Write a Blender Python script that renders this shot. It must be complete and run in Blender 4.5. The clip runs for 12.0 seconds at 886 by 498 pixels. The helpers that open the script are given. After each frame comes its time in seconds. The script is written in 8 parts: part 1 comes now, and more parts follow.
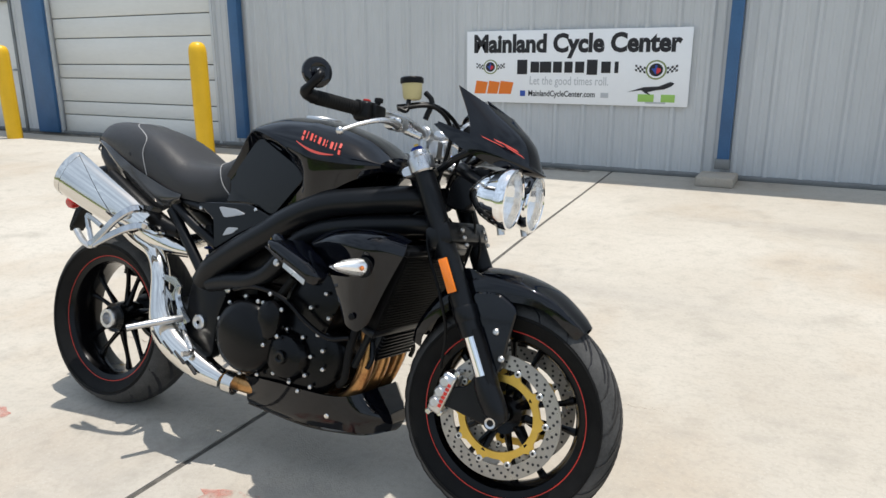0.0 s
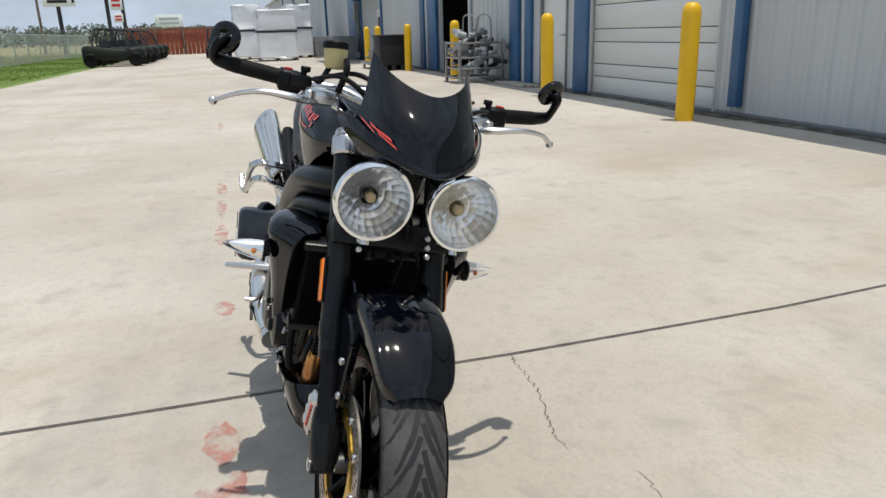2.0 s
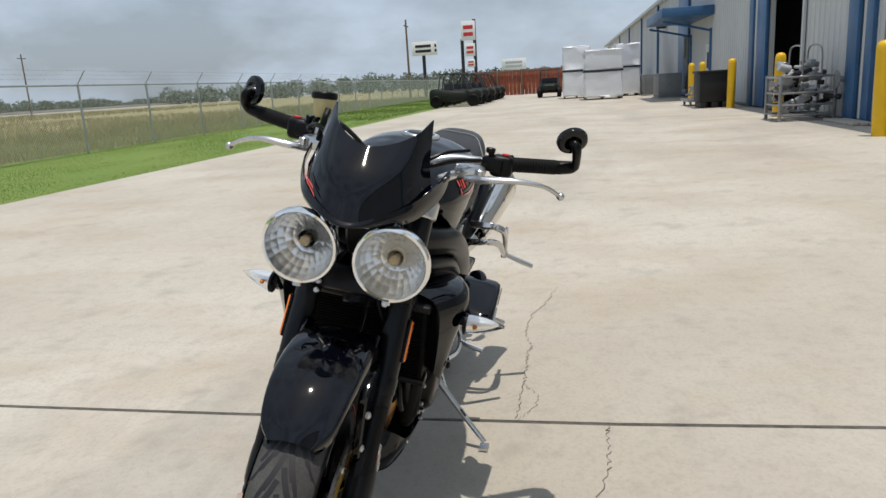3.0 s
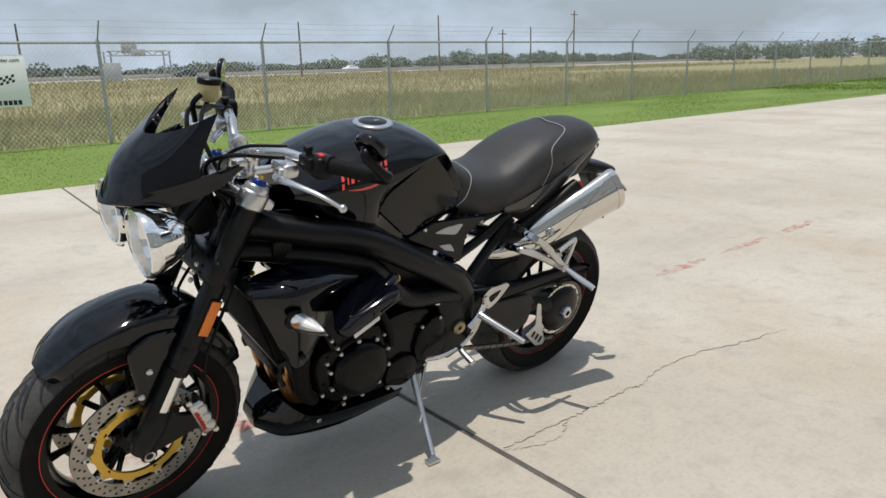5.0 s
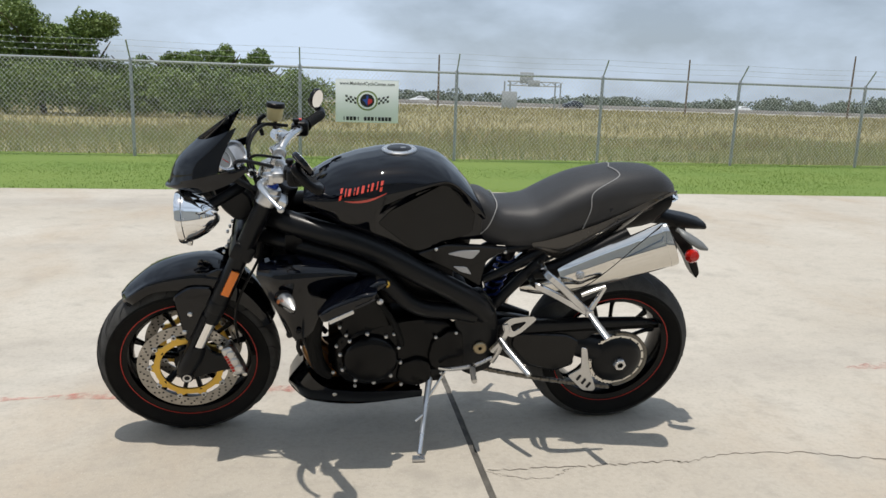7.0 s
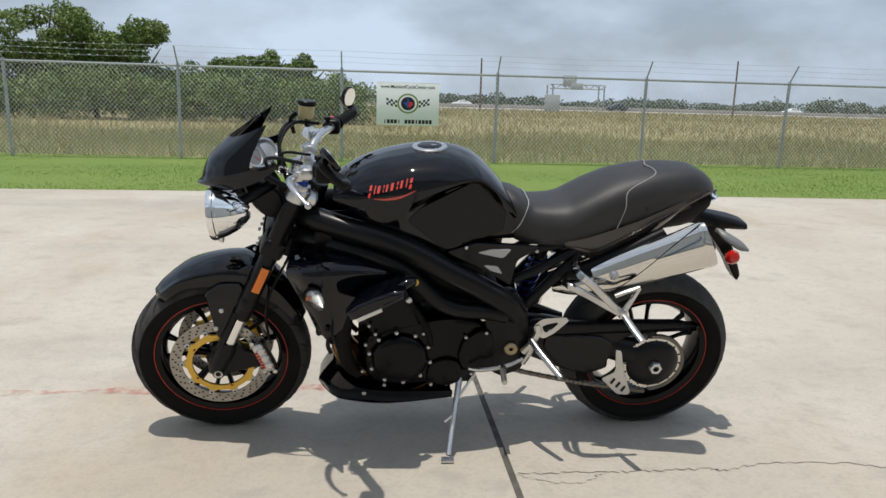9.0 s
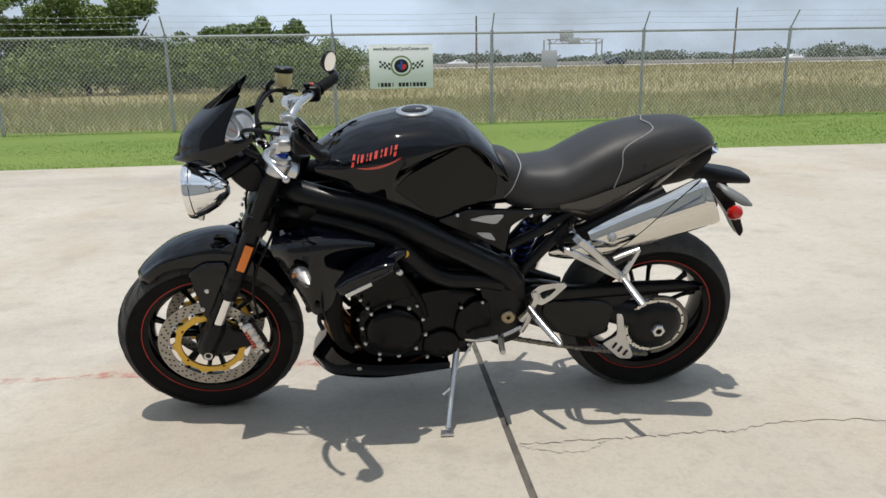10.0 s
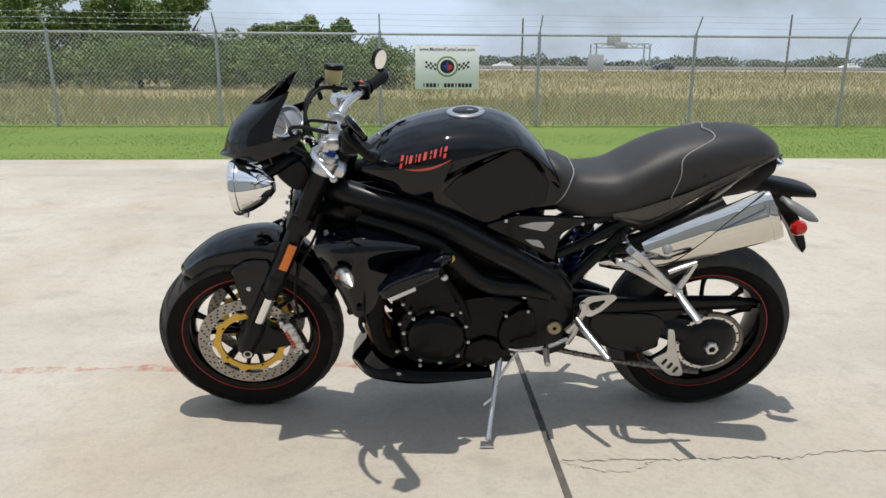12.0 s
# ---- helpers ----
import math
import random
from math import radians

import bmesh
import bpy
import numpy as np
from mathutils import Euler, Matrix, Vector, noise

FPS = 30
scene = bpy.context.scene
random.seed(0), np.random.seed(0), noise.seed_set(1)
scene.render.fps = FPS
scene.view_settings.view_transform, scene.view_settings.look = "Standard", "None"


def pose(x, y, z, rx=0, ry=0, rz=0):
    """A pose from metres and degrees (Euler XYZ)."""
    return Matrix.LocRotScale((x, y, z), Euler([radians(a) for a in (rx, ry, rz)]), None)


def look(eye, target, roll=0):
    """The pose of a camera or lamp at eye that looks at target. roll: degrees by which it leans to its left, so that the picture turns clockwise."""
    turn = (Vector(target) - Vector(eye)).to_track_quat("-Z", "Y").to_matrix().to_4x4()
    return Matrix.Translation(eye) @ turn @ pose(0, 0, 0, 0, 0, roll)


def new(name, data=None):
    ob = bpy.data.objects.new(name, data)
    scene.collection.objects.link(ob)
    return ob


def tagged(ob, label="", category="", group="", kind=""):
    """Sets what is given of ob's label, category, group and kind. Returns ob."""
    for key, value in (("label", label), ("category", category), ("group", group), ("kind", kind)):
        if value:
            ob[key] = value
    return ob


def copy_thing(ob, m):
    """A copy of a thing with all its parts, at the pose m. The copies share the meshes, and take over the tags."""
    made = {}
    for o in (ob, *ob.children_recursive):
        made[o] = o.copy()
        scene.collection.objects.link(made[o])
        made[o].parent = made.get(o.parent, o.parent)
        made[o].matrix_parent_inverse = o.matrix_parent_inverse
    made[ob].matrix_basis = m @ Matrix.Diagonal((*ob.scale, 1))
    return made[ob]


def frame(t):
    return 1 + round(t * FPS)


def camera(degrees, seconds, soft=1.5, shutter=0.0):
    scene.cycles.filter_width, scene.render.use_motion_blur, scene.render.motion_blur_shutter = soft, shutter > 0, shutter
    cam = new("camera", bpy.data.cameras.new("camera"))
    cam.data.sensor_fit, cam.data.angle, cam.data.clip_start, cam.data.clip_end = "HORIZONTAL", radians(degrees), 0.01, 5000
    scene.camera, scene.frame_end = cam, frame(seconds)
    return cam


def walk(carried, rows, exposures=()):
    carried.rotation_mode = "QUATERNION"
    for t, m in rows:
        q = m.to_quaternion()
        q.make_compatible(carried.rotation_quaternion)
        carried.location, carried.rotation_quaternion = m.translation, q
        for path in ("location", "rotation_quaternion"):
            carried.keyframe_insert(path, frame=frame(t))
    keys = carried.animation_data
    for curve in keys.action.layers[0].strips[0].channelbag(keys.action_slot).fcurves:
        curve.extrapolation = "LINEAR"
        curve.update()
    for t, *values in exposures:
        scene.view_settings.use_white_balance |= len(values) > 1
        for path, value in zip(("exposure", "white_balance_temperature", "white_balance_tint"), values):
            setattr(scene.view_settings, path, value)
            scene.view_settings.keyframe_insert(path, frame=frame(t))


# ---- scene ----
cam = camera(64.3, 12.0)
PATH = [
    (0, (2.05, -1.469, 1.154), (1.159, 0.244, 0.635), -0.1),
    (0.5, (2.26, -1.202, 1.132), (0.978, 0.241, 0.609), -2.1),
    (1, (2.455, -0.879, 1.123), (0.969, 0.334, 0.559), -4.5),
    (1.5, (2.653, -0.529, 1.113), (0.922, 0.262, 0.498), -2.7),
    (2, (2.693, -0.132, 1.126), (0.857, 0.4, 0.536), -1.7),
    (2.5, (2.734, 0.25, 1.107), (0.801, 0.373, 0.609), -3.4),
    (4.5, (2.114, 1.58, 1.129), (0.721, 0.253, 0.582), -1.1),
    (5, (1.836, 1.803, 1.125), (0.609, 0.306, 0.621), -1.6),
    (5.5, (1.581, 2.02, 1.157), (0.727, 0.26, 0.738), 0.9),
    (6, (1.284, 2.138, 1.132), (0.516, 0.354, 0.654), 5.5),
    (6.5, (1.099, 2.262, 1.129), (0.542, 0.382, 0.734), 2.3),
    (7, (1.01, 2.402, 1.136), (0.671, 0.475, 0.722), 1.8),
    (7.2, (0.988, 2.417, 1.126), (0.658, 0.484, 0.733), 2.4),
    (9, (0.972, 2.384, 1.116), (0.749, 0.439, 0.709), 1.5),
    (9.5, (0.945, 2.337, 1.117), (0.764, 0.4, 0.654), -1.0),
    (10, (0.926, 2.302, 1.115), (0.714, 0.38, 0.605), -1.0),
    (10.5, (0.919, 2.246, 1.115), (0.757, 0.318, 0.61), -0.1),
    (11, (0.939, 2.215, 1.103), (0.783, 0.289, 0.589), -0.2),
    (11.5, (0.946, 2.219, 1.103), (0.792, 0.293, 0.587), -0.1),
    (12, (0.945, 2.239, 1.111), (0.84, 0.307, 0.605), 0.3),
]
walk(cam, [(t, look(eye, target, roll)) for t, eye, target, roll in PATH],
     exposures=((0, 0.25, 6700, 10), (1, 0.17, 6700, 10), (1.5, 0.09, 6700, 10), (2.5, -0.18, 6900, 10), (4.5, -0.12, 6850, 10), (5.5, -0.06, 6800, 10), (7, -0.05, 6800, 10), (9, -0.12, 6800, 10), (10.5, -0.01, 6800, 10), (12, -0.01, 6800, 10)))

# ---- light ----
SUN_TO = Vector((0.10, 0.10, 1.0)).normalized()
sun_data = bpy.data.lights.new("sun", "SUN")
sun_data.energy, sun_data.angle, sun_data.color = 3.75, radians(0.6), (1.0, 0.965, 0.915)
sun = new("sun", sun_data)
sun.matrix_world = look((0, 0, 30), Vector((0, 0, 30)) - SUN_TO)

world = bpy.data.worlds.new("sky")
scene.world = world
world.use_nodes = True
wn, wl = world.node_tree.nodes, world.node_tree.links
wn.clear()
w_out = wn.new("ShaderNodeOutputWorld")
w_bg = wn.new("ShaderNodeBackground")
w_sky = wn.new("ShaderNodeTexSky")
w_sky.sky_type, w_sky.sun_disc = "NISHITA", False
w_sky.sun_elevation, w_sky.sun_rotation = radians(81.9), radians(45)
w_sky.air_density, w_sky.dust_density, w_sky.ozone_density = 1.0, 2.5, 1.2
w_tc = wn.new("ShaderNodeTexCoord")
w_map = wn.new("ShaderNodeMapping")
w_map.inputs["Scale"].default_value = (1.0, 1.0, 2.2)
w_noise = wn.new("ShaderNodeTexNoise")
w_noise.inputs["Scale"].default_value, w_noise.inputs["Detail"].default_value = 3.4, 8.0
w_noise.inputs["Roughness"].default_value = 0.55
w_ramp = wn.new("ShaderNodeValToRGB")
w_ramp.color_ramp.elements[0].position, w_ramp.color_ramp.elements[1].position = 0.36, 0.66
w_ramp.color_ramp.elements[0].color = (0.42, 0.42, 0.42, 1)
w_mix = wn.new("ShaderNodeMix")
w_mix.data_type = "RGBA"
w_mix.inputs["B"].default_value = (8.7, 10.7, 13.5, 1)
w_bg.inputs["Strength"].default_value = 0.074
wl.new(w_tc.outputs["Generated"], w_map.inputs["Vector"])
wl.new(w_map.outputs["Vector"], w_noise.inputs["Vector"])
wl.new(w_noise.outputs["Fac"], w_ramp.inputs["Fac"])
wl.new(w_ramp.outputs["Color"], w_mix.inputs["Factor"])
wl.new(w_sky.outputs["Color"], w_mix.inputs["A"])
wl.new(w_mix.outputs["Result"], w_bg.inputs["Color"])
wl.new(w_bg.outputs["Background"], w_out.inputs["Surface"])


# ---- materials ----
def mat(name, color, rough=0.5, metal=0.0, coat=0.0, var=0.0, var_scale=8.0, bump=0.0, bump_scale=60.0,
        color2=None, rough_var=0.0, spec=0.5, random_tint=0.0, transmission=0.0, ior=1.45, stretch=(1, 1, 1)):
    """A principled material with variation at two scales, fine relief and uneven gloss."""
    m = bpy.data.materials.new(name)
    m.use_nodes = True
    n, l = m.node_tree.nodes, m.node_tree.links
    b = n["Principled BSDF"]
    b.inputs["Base Color"].default_value = (*color, 1)
    b.inputs["Roughness"].default_value, b.inputs["Metallic"].default_value = rough, metal
    b.inputs["Coat Weight"].default_value, b.inputs["Coat Roughness"].default_value = coat, 0.03
    b.inputs["Specular IOR Level"].default_value = spec
    b.inputs["Transmission Weight"].default_value, b.inputs["IOR"].default_value = transmission, ior
    tc = n.new("ShaderNodeTexCoord")
    mp = n.new("ShaderNodeMapping")
    mp.inputs["Scale"].default_value = stretch
    l.new(tc.outputs["Object"], mp.inputs["Vector"])
    if var > 0 or random_tint > 0:
        big, fine = n.new("ShaderNodeTexNoise"), n.new("ShaderNodeTexNoise")
        big.inputs["Scale"].default_value, big.inputs["Detail"].default_value = var_scale, 6
        fine.inputs["Scale"].default_value, fine.inputs["Detail"].default_value = var_scale * 14, 4
        add = n.new("ShaderNodeMath")
        add.operation = "MULTIPLY_ADD"
        add.inputs[1].default_value = 0.4
        ramp = n.new("ShaderNodeMapRange")
        ramp.inputs["From Min"].default_value, ramp.inputs["From Max"].default_value = 0.45, 0.95
        mix = n.new("ShaderNodeMix")
        mix.data_type = "RGBA"
        mix.inputs["A"].default_value = (*color, 1)
        other = color2 or tuple(c * (1 - var) for c in color)
        mix.inputs["B"].default_value = (*other, 1)
        l.new(mp.outputs["Vector"], big.inputs["Vector"])
        l.new(mp.outputs["Vector"], fine.inputs["Vector"])
        l.new(fine.outputs["Fac"], add.inputs[0])
        l.new(big.outputs["Fac"], add.inputs[2])
        l.new(add.outputs["Value"], ramp.inputs["Value"])
        l.new(ramp.outputs["Result"], mix.inputs["Factor"])
        last = mix.outputs["Result"]
        if random_tint > 0:
            info = n.new("ShaderNodeObjectInfo")
            hsv = n.new("ShaderNodeHueSaturation")
            rng = n.new("ShaderNodeMapRange")
            rng.inputs["To Min"].default_value, rng.inputs["To Max"].default_value = 1 - random_tint, 1 + random_tint
            l.new(info.outputs["Random"], rng.inputs["Value"])
            l.new(rng.outputs["Result"], hsv.inputs["Value"])
            l.new(last, hsv.inputs["Color"])
            last = hsv.outputs["Color"]
        l.new(last, b.inputs["Base Color"])
        if rough_var > 0:
            rr = n.new("ShaderNodeMapRange")
            rr.inputs["From Min"].default_value, rr.inputs["From Max"].default_value = 0.3, 0.7
            rr.inputs["To Min"].default_value, rr.inputs["To Max"].default_value = max(0, rough - rough_var), min(1, rough + rough_var)
            l.new(big.outputs["Fac"], rr.inputs["Value"])
            l.new(rr.outputs["Result"], b.inputs["Roughness"])
    if bump > 0:
        bn, bp = n.new("ShaderNodeTexNoise"), n.new("ShaderNodeBump")
        bn.inputs["Scale"].default_value, bn.inputs["Detail"].default_value = bump_scale, 5
        bp.inputs["Strength"].default_value, bp.inputs["Distance"].default_value = bump, 0.004
        l.new(mp.outputs["Vector"], bn.inputs["Vector"])
        l.new(bn.outputs["Fac"], bp.inputs["Height"])
        l.new(bp.outputs["Normal"], b.inputs["Normal"])
    return m


def concrete_material():
    """Sun-bleached broom-finished concrete: broad tone changes, warm and grey stains, traffic streaks, fine grit."""
    m = bpy.data.materials.new("concrete")
    m.use_nodes = True
    n, l = m.node_tree.nodes, m.node_tree.links
    b = n["Principled BSDF"]
    b.inputs["Roughness"].default_value = 0.88
    geo = n.new("ShaderNodeTexCoord")

    def noise_at(scale, detail, stretch=(1, 1, 1), rough=0.6):
        mp, t = n.new("ShaderNodeMapping"), n.new("ShaderNodeTexNoise")
        mp.inputs["Scale"].default_value = stretch
        t.inputs["Scale"].default_value, t.inputs["Detail"].default_value = scale, detail
        t.inputs["Roughness"].default_value = rough
        l.new(geo.outputs["Object"], mp.inputs["Vector"])
        l.new(mp.outputs["Vector"], t.inputs["Vector"])
        return t.outputs["Fac"]

    def layer(base, color, fac, lo, hi, amount):
        mr, mx = n.new("ShaderNodeMapRange"), n.new("ShaderNodeMix")
        mx.data_type = "RGBA"
        mr.inputs["From Min"].default_value, mr.inputs["From Max"].default_value = lo, hi
        mr.inputs["To Max"].default_value = amount
        mx.inputs["B"].default_value = (*color, 1)
        l.new(fac, mr.inputs["Value"])
        l.new(mr.outputs["Result"], mx.inputs["Factor"])
        if isinstance(base, tuple):
            mx.inputs["A"].default_value = (*base, 1)
        else:
            l.new(base, mx.inputs["A"])
        return mx.outputs["Result"]

    c = layer((0.39, 0.352, 0.295), (0.50, 0.468, 0.41), noise_at(0.35, 5), 0.35, 0.65, 1.0)
    c = layer(c, (0.37, 0.295, 0.215), noise_at(0.9, 6, (1, 0.6, 1)), 0.50, 0.72, 0.75)
    c = layer(c, (0.29, 0.27, 0.245), noise_at(0.28, 6, (0.5, 2.6, 1)), 0.54, 0.70, 0.6)
    c = layer(c, (0.28, 0.26, 0.225), noise_at(3.2, 8), 0.55, 0.75, 0.6)
    c = layer(c, (0.27, 0.25, 0.215), noise_at(13, 9, rough=0.7), 0.49, 0.72, 0.42)
    c = layer(c, (0.30, 0.275, 0.235), noise_at(55, 6), 0.48, 0.72, 0.45)
    c = layer(c, (0.78, 0.75, 0.69), noise_at(120, 3), 0.6, 0.8, 0.3)
    l.new(c, b.inputs["Base Color"])
    bp = n.new("ShaderNodeBump")
    bp.inputs["Strength"].default_value, bp.inputs["Distance"].default_value = 0.5, 0.004
    l.new(noise_at(160, 4), bp.inputs["Height"])
    l.new(bp.outputs["Normal"], b.inputs["Normal"])
    return m


def patchy_material(name, color, rough, scale, lo, hi, most=1.0):
    """Worn paint or marks: colour broken up by a see-through noise mask."""
    m = bpy.data.materials.new(name)
    m.use_nodes = True
    n, l = m.node_tree.nodes, m.node_tree.links
    b = n["Principled BSDF"]
    b.inputs["Base Color"].default_value, b.inputs["Roughness"].default_value = (*color, 1), rough
    tc, t1, mr = n.new("ShaderNodeTexCoord"), n.new("ShaderNodeTexNoise"), n.new("ShaderNodeMapRange")
    t1.inputs["Scale"].default_value, t1.inputs["Detail"].default_value = scale, 9
    t1.inputs["Roughness"].default_value = 0.7
    mr.inputs["From Min"].default_value, mr.inputs["From Max"].default_value = lo, hi
    mr.inputs["To Max"].default_value = most
    l.new(tc.outputs["Object"], t1.inputs["Vector"])
    l.new(t1.outputs["Fac"], mr.inputs["Value"])
    l.new(mr.outputs["Result"], b.inputs["Alpha"])
    return m


